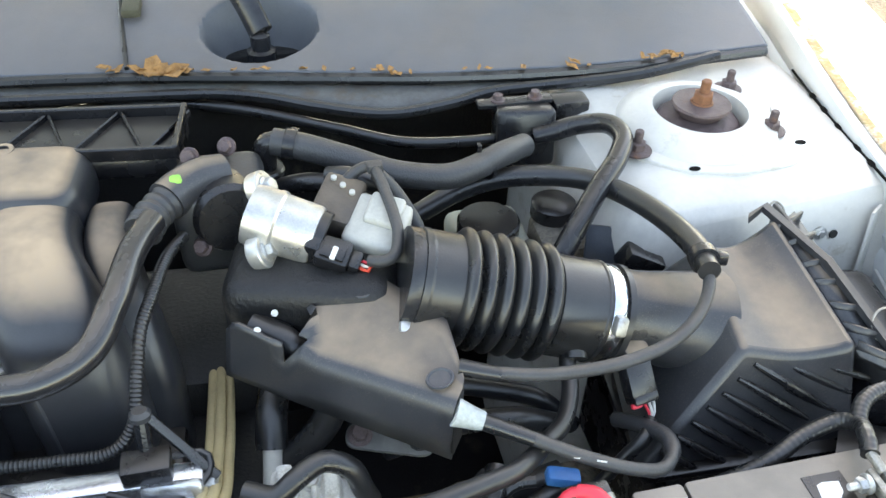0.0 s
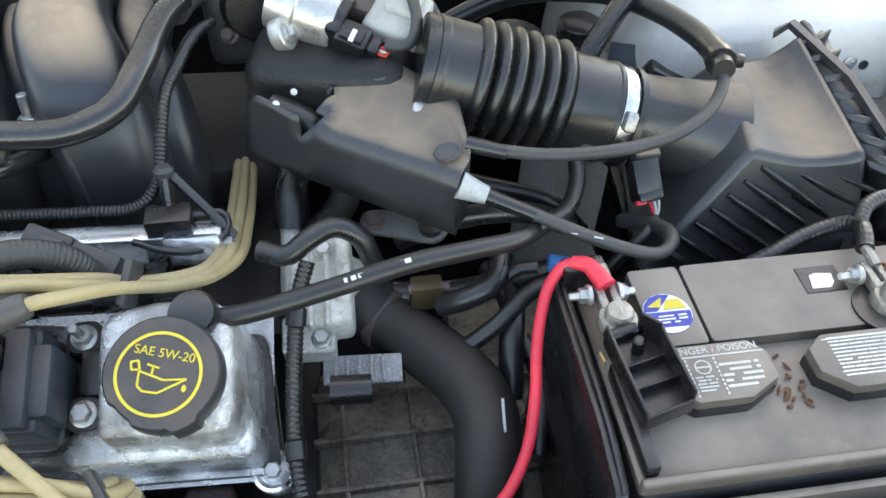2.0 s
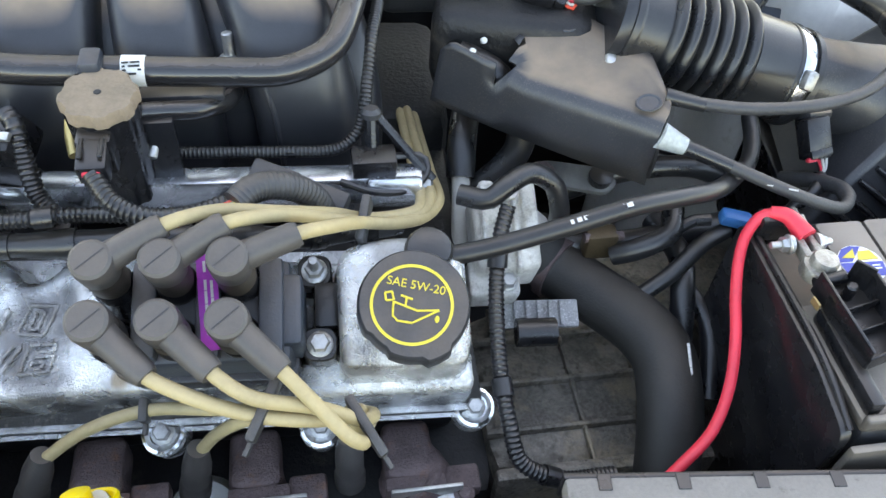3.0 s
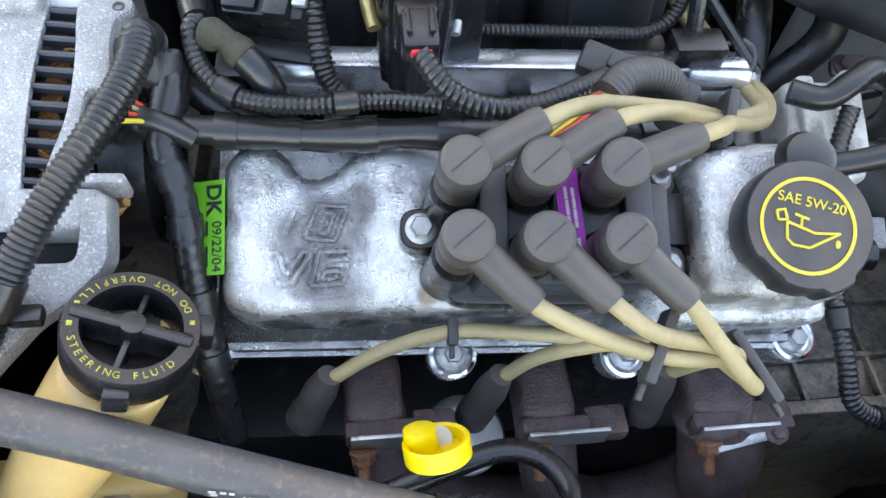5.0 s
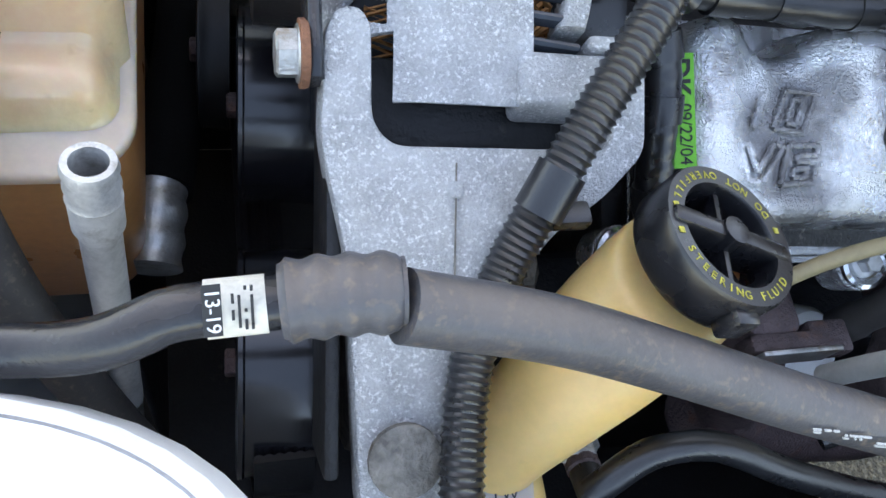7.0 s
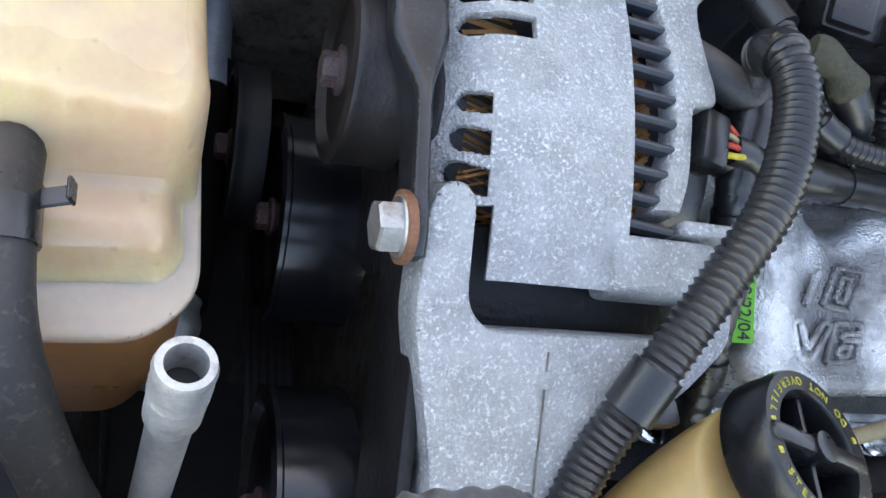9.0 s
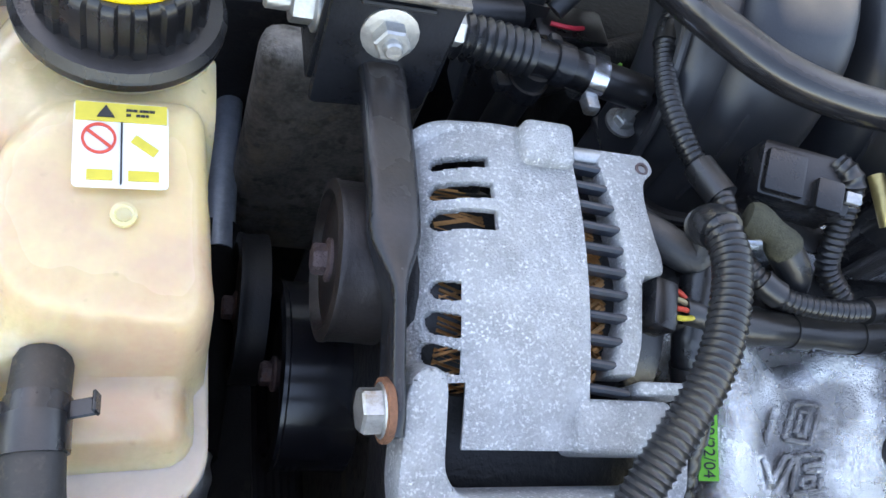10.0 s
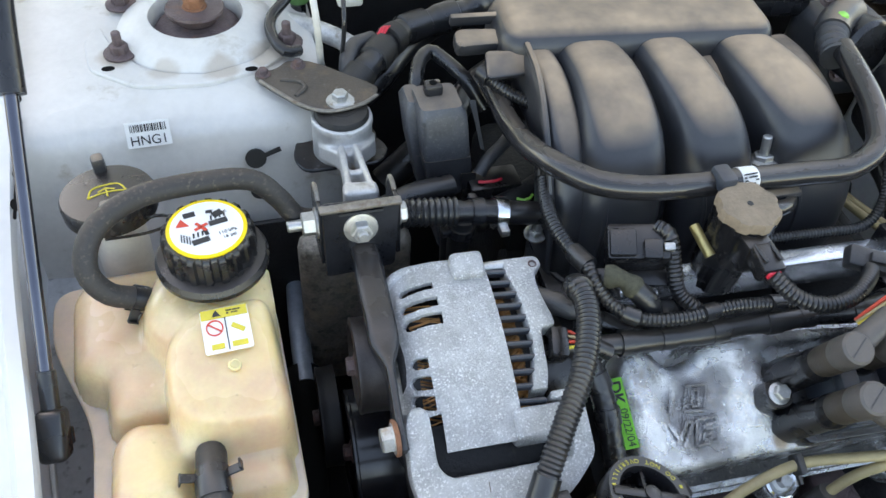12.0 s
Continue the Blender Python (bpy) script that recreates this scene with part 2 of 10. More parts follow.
def loft(rings, cap=True, m=None, closed=False, bm=None):
    bm = bm or bmesh.new()
    vs = [[bm.verts.new(m @ Vector(p) if m else Vector(p)) for p in r] for r in rings]
    n = len(vs[0])
    pairs = list(zip(vs, vs[1:])) + ([(vs[-1], vs[0])] if closed else [])
    for A, B in pairs:
        for i in range(n):
            bm.faces.new((A[i], A[(i + 1) % n], B[(i + 1) % n], B[i]))
    if cap and not closed:
        bm.faces.new(list(reversed(vs[0])))
        bm.faces.new(vs[-1])
    return bm


def ring(r, z, n=24, cx=0.0, cy=0.0):
    return [(cx + r * math.cos(2 * math.pi * i / n), cy + r * math.sin(2 * math.pi * i / n), z) for i in range(n)]


def lathe(profile, m=None, n=24, cap=True, bm=None):
    """profile: (radius, height) along local z."""
    return loft([ring(max(r, 1e-5), z, n) for r, z in profile], cap, m, bm=bm)


def box(cx, cy, cz, sx, sy, sz, bevel=0.0, seg=2, m=None, bm=None):
    b = bmesh.new()
    bmesh.ops.create_cube(b, size=1.0, matrix=Matrix.Translation((cx, cy, cz)) @ Matrix.Diagonal((sx, sy, sz, 1)))
    if bevel:
        bmesh.ops.bevel(b, geom=b.edges[:] + b.verts[:], offset=bevel, segments=seg, affect="EDGES", profile=0.5)
    if m:
        bmesh.ops.transform(b, matrix=m, verts=b.verts)
    return join(bm, b) if bm else b


def prism(poly, z0, z1, m=None, bevel=0.0, seg=2, bm=None):
    b = bmesh.new()
    lo = [b.verts.new((x, y, z0)) for x, y in poly]
    hi = [b.verts.new((x, y, z1)) for x, y in poly]
    n = len(poly)
    b.faces.new(list(reversed(lo)))
    b.faces.new(hi)
    for i in range(n):
        b.faces.new((lo[i], lo[(i + 1) % n], hi[(i + 1) % n], hi[i]))
    bmesh.ops.recalc_face_normals(b, faces=b.faces)
    if bevel:
        bmesh.ops.bevel(b, geom=b.edges[:], offset=bevel, segments=seg, affect="EDGES", profile=0.5)
    if m:
        bmesh.ops.transform(b, matrix=m, verts=b.verts)
    return join(bm, b) if bm else b


def spline(pts, step=0.004):
    """Even points along a smooth curve through pts."""
    P = [Vector(p) for p in pts]
    if len(P) == 2:
        n = max(2, int((P[1] - P[0]).length / step))
        return [P[0].lerp(P[1], i / n) for i in range(n + 1)]
    Q = [P[0] * 2 - P[1]] + P + [P[-1] * 2 - P[-2]]
    dense = []
    for i in range(1, len(Q) - 2):
        p0, p1, p2, p3 = Q[i - 1:i + 3]
        t1 = max((p1 - p0).length, 1e-6) ** 0.5
        t2 = max((p2 - p1).length, 1e-6) ** 0.5
        t3 = max((p3 - p2).length, 1e-6) ** 0.5
        m1 = (p1 - p0) / t1 - (p2 - p0) / (t1 + t2) + (p2 - p1) / t2
        m2 = (p2 - p1) / t2 - (p3 - p1) / (t2 + t3) + (p3 - p2) / t3
        m1, m2 = m1 * t2, m2 * t2
        for k in range(24):
            t = k / 24
            dense.append((2 * t ** 3 - 3 * t * t + 1) * p1 + (t ** 3 - 2 * t * t + t) * m1 + (3 * t * t - 2 * t ** 3) * p2 + (t ** 3 - t * t) * m2)
    dense.append(P[-1])
    acc = [0.0]
    for A, B in zip(dense, dense[1:]):
        acc.append(acc[-1] + (B - A).length)
    n = max(2, int(acc[-1] / step))
    out, j = [], 0
    for i in range(n + 1):
        s = acc[-1] * i / n
        while j < len(acc) - 2 and acc[j + 1] < s:
            j += 1
        out.append(dense[j].lerp(dense[j + 1], (s - acc[j]) / max(acc[j + 1] - acc[j], 1e-9)))
    return out


def tube(pts, r, n=12, step=0.006, rib=0.0, period=0.005, cap=True, flat=1.0, bm=None, twist=None):
    """A swept round bar. r: a number, or a function of the share 0..1 of its length. rib: depth of ring-shaped corrugation."""
    if rib:
        step = period / 4
    path = spline(pts, step)
    bm = bm or bmesh.new()
    T = [(path[min(i + 1, len(path) - 1)] - path[max(i - 1, 0)]).normalized() for i in range(len(path))]
    up = T[0].orthogonal().normalized() if twist is None else (Vector(twist) - T[0] * Vector(twist).dot(T[0])).normalized()
    rings = []
    prof = (0.0, 0.7, 1.0, 0.7)
    for i, (p, t) in enumerate(zip(path, T)):
        up = (up - t * up.dot(t)).normalized()
        side = t.cross(up)
        rr = r(i / (len(path) - 1)) if callable(r) else r
        rr = rr - rib * prof[i % 4] if rib else rr
        rings.append([p + up * (math.cos(2 * math.pi * k / n) * rr * flat) + side * (math.sin(2 * math.pi * k / n) * rr) for k in range(n)])
    return loft(rings, cap, bm=bm)


def hexbolt(m, r=0.006, h=0.005, flange=1.35, shank=0.0, bm=None):
    """Hex head on a washer; local z out of the seat."""
    bm = bm or bmesh.new()
    lathe([(r * flange * 0.98, -0.001), (r * flange, 0.0), (r * flange, 0.0012), (r * 1.1, 0.0022)], m, 20, bm=bm)
    loft([ring(r, 0.002, 6), ring(r, h - 0.001, 6), ring(r * 0.86, h, 6)], True, m, bm=bm)
    if shank:
        lathe([(r * 0.5, h - 0.001), (r * 0.5, h + shank), (r * 0.4, h + shank + 0.001)], m, 12, bm=bm)
    return bm


def rounded(points, r, n=5):
    """A polygon with its corners rounded."""
    out, k = [], len(points)
    for i in range(k):
        p, a, b = Vector(points[i]), Vector(points[i - 1]), Vector(points[(i + 1) % k])
        d1, d2 = (a - p), (b - p)
        q = min(r, d1.length * 0.45, d2.length * 0.45)
        s, f = p + d1.normalized() * q, p + d2.normalized() * q
        for j in range(n + 1):
            t = j / n
            out.append(tuple((s * (1 - t) ** 2 + p * 2 * t * (1 - t) + f * t * t)))
    return out


def fuse(ob, voxel=0.002, smooth=6, factor=0.5):
    """Melts the overlapping forms of one casting or moulding into one skin."""
    md = ob.modifiers.new("fuse", "REMESH")
    md.mode, md.voxel_size, md.use_smooth_shade = "VOXEL", voxel, True
    if smooth:
        sm = ob.modifiers.new("soften", "SMOOTH")
        sm.iterations, sm.factor = smooth, factor
    return ob


def text(name, body, size, m, material, parent, label="", depth=0.0003, spacing=1.0, bold=0.0):
    """Raised letters, centred on m, as a mesh."""
    cu = bpy.data.curves.new(name, "FONT")
    cu.body, cu.size, cu.extrude, cu.align_x, cu.align_y, cu.space_character = body, size, depth, "CENTER", "CENTER", spacing
    cu.offset = bold
    tmp = bpy.data.objects.new("tmp", cu)
    me = bpy.data.meshes.new_from_object(tmp)
    bpy.data.objects.remove(tmp)
    bm = bmesh.new()
    bm.from_mesh(me)
    bpy.data.meshes.remove(me)
    bmesh.ops.transform(bm, matrix=m, verts=bm.verts)
    return part(name, bm, material, parent, label, smooth=0)


def bars(m, w, h, rows, seed=1, fill=0.8, thick=0.0004, bm=None):
    """Lines of unreadable print as plain bars, on the plane of m."""
    rnd = random.Random(seed)
    bm = bm or bmesh.new()
    for i in range(rows):
        y = h / 2 - (i + 0.5) * h / rows
        x = -w / 2
        end = w / 2 * (1 if i < rows - 1 else 0.5)
        while x < end - 0.001:
            lw = min(rnd.uniform(0.06, 0.22) * w, end - x)
            box(x + lw / 2, y, thick / 2, lw * 0.93, h / rows * 0.45, thick, m=m, bm=bm) if rnd.random() < fill else None
            x += lw
    return bm

def step(d, a, b):
    """0 below a, 1 above b, smooth between."""
    k = np.clip((d - a) / (b - a), 0, 1)
    return k * k * (3 - 2 * k)


# ---- ground and body shell ----
bm = bmesh.new()
bmesh.ops.create_grid(bm, x_segments=2, y_segments=2, size=300)
tagged(part("ground", bm, PEBBLE, None, smooth=0), "sunlit exposed pebble paving", "paving", kind="structure")


def fender(name, side):
    """Inner wall, drain ledge and outer skin in one pressed profile, swept along the car. side: 1 for the battery's side."""
    prof = [(0.440, 0.30, 0.10), (0.560, 0.50, 0.12), (0.568, 0.79, 0.14), (0.562, 0.822, 0.14), (0.567, 0.832, 0.14), (0.563, 0.846, 0.14), (0.569, 0.856, 0.14), (0.562, 0.872, 0.14), (0.556, 0.880, 0.14),
            (0.551, 0.896, 0.15), (0.553, 0.905, 0.15), (0.562, 0.907, 0.15), (0.565, 0.900, 0.15), (0.569, 0.892, 0.15), (0.586, 0.890, 0.14), (0.602, 0.892, 0.13), (0.607, 0.902, 0.12), (0.613, 0.911, 0.11), (0.628, 0.915, 0.10),
            (0.665, 0.912, 0.09), (0.705, 0.900, 0.09), (0.745, 0.868, 0.09), (0.775, 0.80, 0.09), (0.790, 0.68, 0.09), (0.785, 0.45, 0.09), (0.770, 0.28, 0.09), (0.750, 0.28, 0.09), (0.765, 0.45, 0.09), (0.770, 0.68, 0.09),
            (0.755, 0.80, 0.09), (0.720, 0.86, 0.09), (0.640, 0.880, 0.09), (0.585, 0.84, 0.13), (0.575, 0.50, 0.12), (0.430, 0.30, 0.10)]

    def at(x, z, s, y):
        wob = 0.0025 * math.sin(y * 17) if 0.55 < x < 0.60 else 0.0
        dz = (y - 0.45) * 0.11
        out = 0.022 + 0.05 * min(1.0, max(0.0, (x - 0.61) / 0.05)) if side < 0 else 0.0
        return (-0.115 + side * (x + 0.115 + out + wob + s * (0.5 if side < 0 else 1) * (y - 0.45)), y, z + (dz if z > 0.6 else dz * max(0, (z - 0.3) / 0.3)))
    rings = [[at(x, z, s, -0.15 + i * 0.03) for x, z, s in prof] for i in range(49)]
    ob = part(name, loft(rings), PAINT, None, smooth=40)
    tagged(ob, "silver-white painted front fender with drain ledge", "fender", kind="structure")
    # silt and moss lying in the drain gutter, its edge uneven
    bm = bmesh.new()
    prev = None
    for i in range(70):
        y = 0.10 + i * 0.011
        w = 0.5 + 0.5 * math.sin(y * 41) * math.sin(y * 97)
        cur = [bm.verts.new(at(x, z, 0.14, y)) for x, z in ((0.579 + 0.003 * w, 0.8918), (0.586 + 0.002 * w, 0.8915), (0.592 + 0.003 * w, 0.8925))]
        if prev:
            for k in (0, 1):
                bm.faces.new((prev[k], prev[k + 1], cur[k + 1], cur[k]))
        prev = cur
    part("gutter_silt", bm, GRIME, ob, "brown and mossy silt in the gutter")
    for y in (0.342,):
        part("drain_hole", lathe([(0.0001, 0.0), (0.0075, 0.0), (0.0070, 0.0004), (0.0001, 0.0005)], Matrix.Translation(at(0.588, 0.8930, 0.14, y)), 18), FOAM, ob)
    for y, z in ((0.25, 0.84), (0.33, 0.80), (0.19, 0.815), (0.41, 0.845)):
        part("drain_hole", lathe([(0.0001, 0.0), (0.0042, 0.0), (0.0042, 0.0008), (0.0001, 0.001)], Matrix.Translation(Vector(at(0.5655, z, 0.14, y)) + V(-side * 0.0015, 0, 0)) @ Euler((0, radians(-90 * side), 0)).to_matrix().to_4x4(), 14), FOAM, ob)
    # seam between the inner panels and a folded joint
    part("panel_seam", tube([at(0.5635, 0.812, 0.14, 0.50), at(0.5625, 0.806, 0.14, 0.32), at(0.5635, 0.80, 0.14, 0.10)], 0.0018, 6, 0.02), PAINT_DULL, ob)
    part("flange_gap", tube([(at(0.5505, 0.893, 0.15, y)[0] - side * 0.001, y, 0.9112) for y in (0.50, 0.56, 0.62, 0.68, 0.74)], 0.0013, 6, 0.02), FOAM, ob, "dark gap along the flange")
    for k in range(6):
        y = 0.515 + 0.034 * k + 0.004 * math.sin(k * 2.3)
        e = Vector(at(0.5505, 0.893, 0.15, y))
        part("flange_notch", lathe([(0.0001, 0.0), (0.0042, 0.0), (0.0038, 0.0008), (0.0001, 0.0009)], Matrix.Translation((e.x - side * 0.001, y, 0.9113)) @ Euler((0, radians(-10 * side), radians(-14 * side))).to_matrix().to_4x4() @ Matrix.Diagonal((0.8, 1.7, 1, 1)), 16), FOAM, ob, "dark notch in the flange edge")
    return ob


fender("wall_fender_battery_side", 1)
fender("wall_fender_tank_side", -1)


def tower(name, cx, cy, x0, x1, y0, y1, ztop, side, q, studs):
    """Strut tower: pressed box whose top draws in to a raised round opening."""
    n = 72

    def rr(x0, x1, y0, y1, z, r):
        c = rounded([(x0, y0), (x1, y0), (x1, y1), (x0, y1)], r, 12)
        mx, my = (x0 + x1) / 2, (y0 + y1) / 2
        res = []
        for i in range(n):
            a = 2 * math.pi * i / n
            d = Vector((math.cos(a), math.sin(a)))
            best = max(c, key=lambda p: (Vector(p) - Vector((mx, my))).normalized().dot(d))
            res.append((best[0], best[1], z))
        return res
    rings = [rr(x0 - 0.02, x1 + 0.02, y0 - 0.035, y1, 0.35, 0.04), rr(x0 - 0.01, x1 + 0.01, y0 - 0.018, y1, ztop - 0.16, 0.04),
             rr(x0, x1, y0, y1, ztop - 0.06, 0.04), rr(x0 + 0.004, x1 - 0.004, y0 + 0.006, y1, ztop - 0.030, 0.04),
             rr(x0 + 0.012, x1 - 0.012, y0 + 0.016, y1 - 0.01, ztop - 0.012, 0.04), rr(x0 + 0.030, x1 - 0.030, y0 + 0.034, y1 - 0.02, ztop - 0.004, 0.05)]
    rings += [[(cx + q * r * math.cos(2 * math.pi * i / n), cy + q * r * math.sin(2 * math.pi * i / n), z) for i in range(n)] for r, z in
              ((0.088, ztop), (0.084, ztop + 0.006), (0.070, ztop + 0.012), (0.058, ztop + 0.017), (0.051, ztop + 0.017), (0.049, ztop + 0.010), (0.050, ztop - 0.03), (0.060, ztop - 0.05))]
    ob = part(name, loft(rings, cap=False), PAINT_DULL, None, smooth=40)
    tagged(ob, "silver-white painted strut tower with dirty round opening", "strut tower", kind="structure")
    # top mount: rubber cone, rusty cup washer and nut
    mt = thing("strut_top_mount", "rusty strut mount washer and nut in the tower opening", "strut mount", (cx, cy, ztop), "strut top mounts")
    m = Matrix.Translation((cx, cy, ztop)) @ Matrix.Diagonal((q, q, 1, 1))
    part("rubber_cone", lathe([(0.0485, -0.030), (0.048, -0.002), (0.045, 0.004), (0.040, 0.008), (0.03, 0.010)], m, 40), RUST, mt, "dusty brown rubber bearing")
    part("cup_washer", lathe([(0.020, 0.008), (0.031, 0.020), (0.032, 0.022), (0.031, 0.024), (0.024, 0.023), (0.010, 0.024)], m, 40), RUST, mt, "rusty cup washer")
    part("nut", hexbolt(Matrix.Translation((cx, cy, ztop + 0.023)), 0.010, 0.012, 1.15, 0.012), RUST_BRIGHT, mt, "rusty nut on a threaded rod")
    for dx, dy in studs:
        bx = thing("strut_mount_stud", "rusty stud with flanged nut on the strut tower", "stud", (cx + side * dx, cy + dy, ztop + 0.003), "strut tower studs")
        part("nut", hexbolt(Matrix.Translation((cx + side * dx, cy + dy, ztop + 0.004)), 0.0085, 0.010, 1.75, 0.011), RUST, bx)
    # raised seam plate round the opening, with small holes
    pl = [(cx + side * x, cy + y) for x, y in ((-0.095, -0.02), (-0.088, -0.05), (-0.05, -0.082), (0.0, -0.094), (0.06, -0.088), (0.10, -0.055), (0.105, -0.01), (0.092, 0.02), (0.08, -0.02), (0.05, -0.066), (0, -0.08), (-0.05, -0.064), (-0.078, -0.03))]
    sp = part("seam_plate", prism(rounded(pl, 0.01, 3), ztop - 0.004, ztop + 0.0022, bevel=0.001, seg=1), PAINT_DULL, ob)
    for dx, dy in ((-0.042, -0.080), (0.083, -0.057)):
        part("plug_hole", lathe([(0.0001, 0), (0.0045, 0), (0.0045, 0.0006), (0.0001, 0.0008)], Matrix.Translation((cx + side * dx, cy + dy, ztop + 0.0022)) @ Matrix.Diagonal((1.3, 0.8, 1, 1)), 16), FOAM, sp)
    return ob


tower("wall_strut_tower_battery_side", 0.427, 0.648, 0.292, 0.606, 0.512, 0.82, 0.915, 1, 0.93, ((-0.085, -0.042), (0.063, -0.033), (0.061, 0.052)))
tower("wall_strut_tower_tank_side", -0.655, 0.731, -0.865, -0.535, 0.592, 0.88, 0.915, -1, 0.87, ((-0.080, -0.045), (0.072, -0.036), (0.070, 0.049)))

# joint flange, bolt and holes on the battery side tower's face
tf = thing("tower_joint_flange", "folded painted joint flange beside the strut tower", "flange", (0.56, 0.515, 0.84))
part("flange", box(0, 0, 0, 0.022, 0.003, 0.085, 0.001, m=Matrix.Translation((0.552, 0.505, 0.848)) @ Euler((radians(-6), radians(3), radians(35))).to_matrix().to_4x4()), PAINT_DULL, tf)
tb_ = thing("tower_face_bolt", "small zinc bolt beside a hole in the tower's face", "bolt", (0.505, 0.512, 0.872))
part("head", hexbolt(Matrix.Translation((0.500, 0.5125, 0.866)) @ Euler((radians(82), 0, 0)).to_matrix().to_4x4(), 0.0042, 0.004, 1.6), ZINC, tb_)
part("plug_hole", lathe([(0.0001, 0), (0.0045, 0), (0.0045, 0.001), (0.0001, 0.0012)], Matrix.Translation((0.515, 0.5120, 0.863)) @ Euler((radians(82), 0, 0)).to_matrix().to_4x4(), 14), BLACK_PRINT, tb_)
# added dark sheets for the shade and dirt low between tank, tower and engine
sl_ = thing("gap_shade_sheets", "dark sheets added for dirt and shade below the tower", "splash liner", (-0.6, 0.5, 0.5))
part("rear_sheet", box(-0.585, 0.560, 0.58, 0.15, 0.006, 0.46, 0.002), BLOCK, sl_)
part("side_sheet", box(-0.655, 0.410, 0.50, 0.006, 0.30, 0.42, 0.002), BLOCK, sl_)
ap = loft([[(-0.885, y, 0.790 + 0.004 * math.sin(9 * y)), (-0.845, y, 0.764), (-0.79, y, 0.752 + 0.004 * math.sin(14 * y)), (-0.70, y, 0.748), (-0.70, y, 0.744), (-0.845, y, 0.759), (-0.888, y, 0.786)] for y in [0.24 + 0.02 * k for k in range(19)]])
tagged(part("wall_inner_apron", ap, PAINT_DIRTY_PALE, None), "dirty pale painted inner apron beside the tank", "inner apron", kind="structure")
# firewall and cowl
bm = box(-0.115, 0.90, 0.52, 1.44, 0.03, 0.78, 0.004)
tagged(part("wall_firewall", bm, BLOCK, None), "dark firewall behind the engine", "firewall", kind="structure")


def cowl():
    """Grey cowl panel: it rises from the seal to the windscreen, with a moulded wiper well."""
    t = tagged(thing("cowl_panel", "weathered grey plastic cowl panel littered with dry leaves", "cowl panel", (0.1, 0.85, 0.93)), kind="structure")
    y_front = lambda x: float(np.interp(x, (-0.80, -0.26, -0.127, 0.022, 0.173, 0.319, 0.455, 0.57), (0.868, 0.838, 0.824, 0.798, 0.768, 0.756, 0.757, 0.765)))
    bm = bmesh.new()
    nx, ny = 320, 64
    well = (0.006, 0.868)
    grid = []
    for i in range(nx + 1):
        x = -0.80 + 1.37 * i / nx
        row = []
        for j in range(ny + 1):
            s = j / ny
            y = y_front(x) + s * (1.0 - y_front(x))
            z = 0.932 + 0.050 * s + 0.004 * math.sin(s * 3.1)
            d = math.hypot((x - well[0]) / 0.066, (y - well[1]) / 0.054)
            if d < 1:
                z -= 0.056 * step(1 - d, 0.0, 0.36)
            row.append(bm.verts.new((x, y, z)))
        grid.append(row)
    for i in range(nx):
        for j in range(ny):
            bm.faces.new((grid[i][j], grid[i + 1][j], grid[i + 1][j + 1], grid[i][j + 1]))
    ob = part("panel", bm, GREY_PLASTIC, t)
    md = ob.modifiers.new("thick", "SOLIDIFY")
    md.thickness = 0.004
    # front lip, rubber seal with a wave and the painted strip under it
    lip = [(x, y_front(x) - 0.004, 0.927) for x in (-0.75, -0.5, -0.25, -0.12, 0.0, 0.1, 0.2, 0.32, 0.45, 0.565)]
    part("front_lip", tube(lip, 0.006, 8, 0.02), RUBBER, t)
    path = [(-0.75, 0.865, 0.913), (-0.40, 0.830, 0.914), (-0.261, 0.817, 0.915), (-0.151, 0.806, 0.915), (-0.038, 0.792, 0.915), (0.007, 0.775, 0.915), (0.051, 0.750, 0.915), (0.122, 0.722, 0.915), (0.19, 0.730, 0.916), (0.236, 0.742, 0.918), (0.318, 0.742, 0.920), (0.40, 0.738, 0.925), (0.50, 0.752, 0.932)]
    part("rubber_seal", tube(path, 0.006, 10, 0.006), RUBBER, t, "black rubber weather seal")
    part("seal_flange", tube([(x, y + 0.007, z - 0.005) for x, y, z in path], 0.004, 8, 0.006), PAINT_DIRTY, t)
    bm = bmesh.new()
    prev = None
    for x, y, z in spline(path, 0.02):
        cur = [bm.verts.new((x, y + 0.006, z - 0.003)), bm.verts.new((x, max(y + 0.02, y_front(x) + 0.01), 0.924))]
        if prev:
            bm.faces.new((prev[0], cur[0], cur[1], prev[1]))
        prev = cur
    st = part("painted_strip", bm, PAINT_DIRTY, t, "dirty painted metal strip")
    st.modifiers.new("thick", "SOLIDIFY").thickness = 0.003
    # wiper spindle in its well
    m = Matrix.Translation((0.004, 0.862, 0.915))
    part("spindle", lathe([(0.016, -0.02), (0.016, 0.012), (0.011, 0.014), (0.011, 0.03), (0.006, 0.034)], m, 20), STEEL_BLACK, t)
    part("wiper_arm", tube([(0.006, 0.860, 0.948), (-0.006, 0.885, 0.972), (-0.022, 0.920, 0.992), (-0.050, 0.985, 1.02)], 0.016, 14, 0.01, flat=0.6), STEEL_BLACK, t)
    part("end_seam", tube([(-0.135, y_front(-0.135) + 0.002, 0.935), (-0.14, 0.90, 0.958), (-0.145, 0.985, 0.985)], 0.0025, 6), RUBBER, t)
    part("clip", box(-0.128, 0.915, 0.966, 0.020, 0.05, 0.010, 0.003), OLIVE_TAPE, t, "yellowed plastic clip")
    return t


cowl()
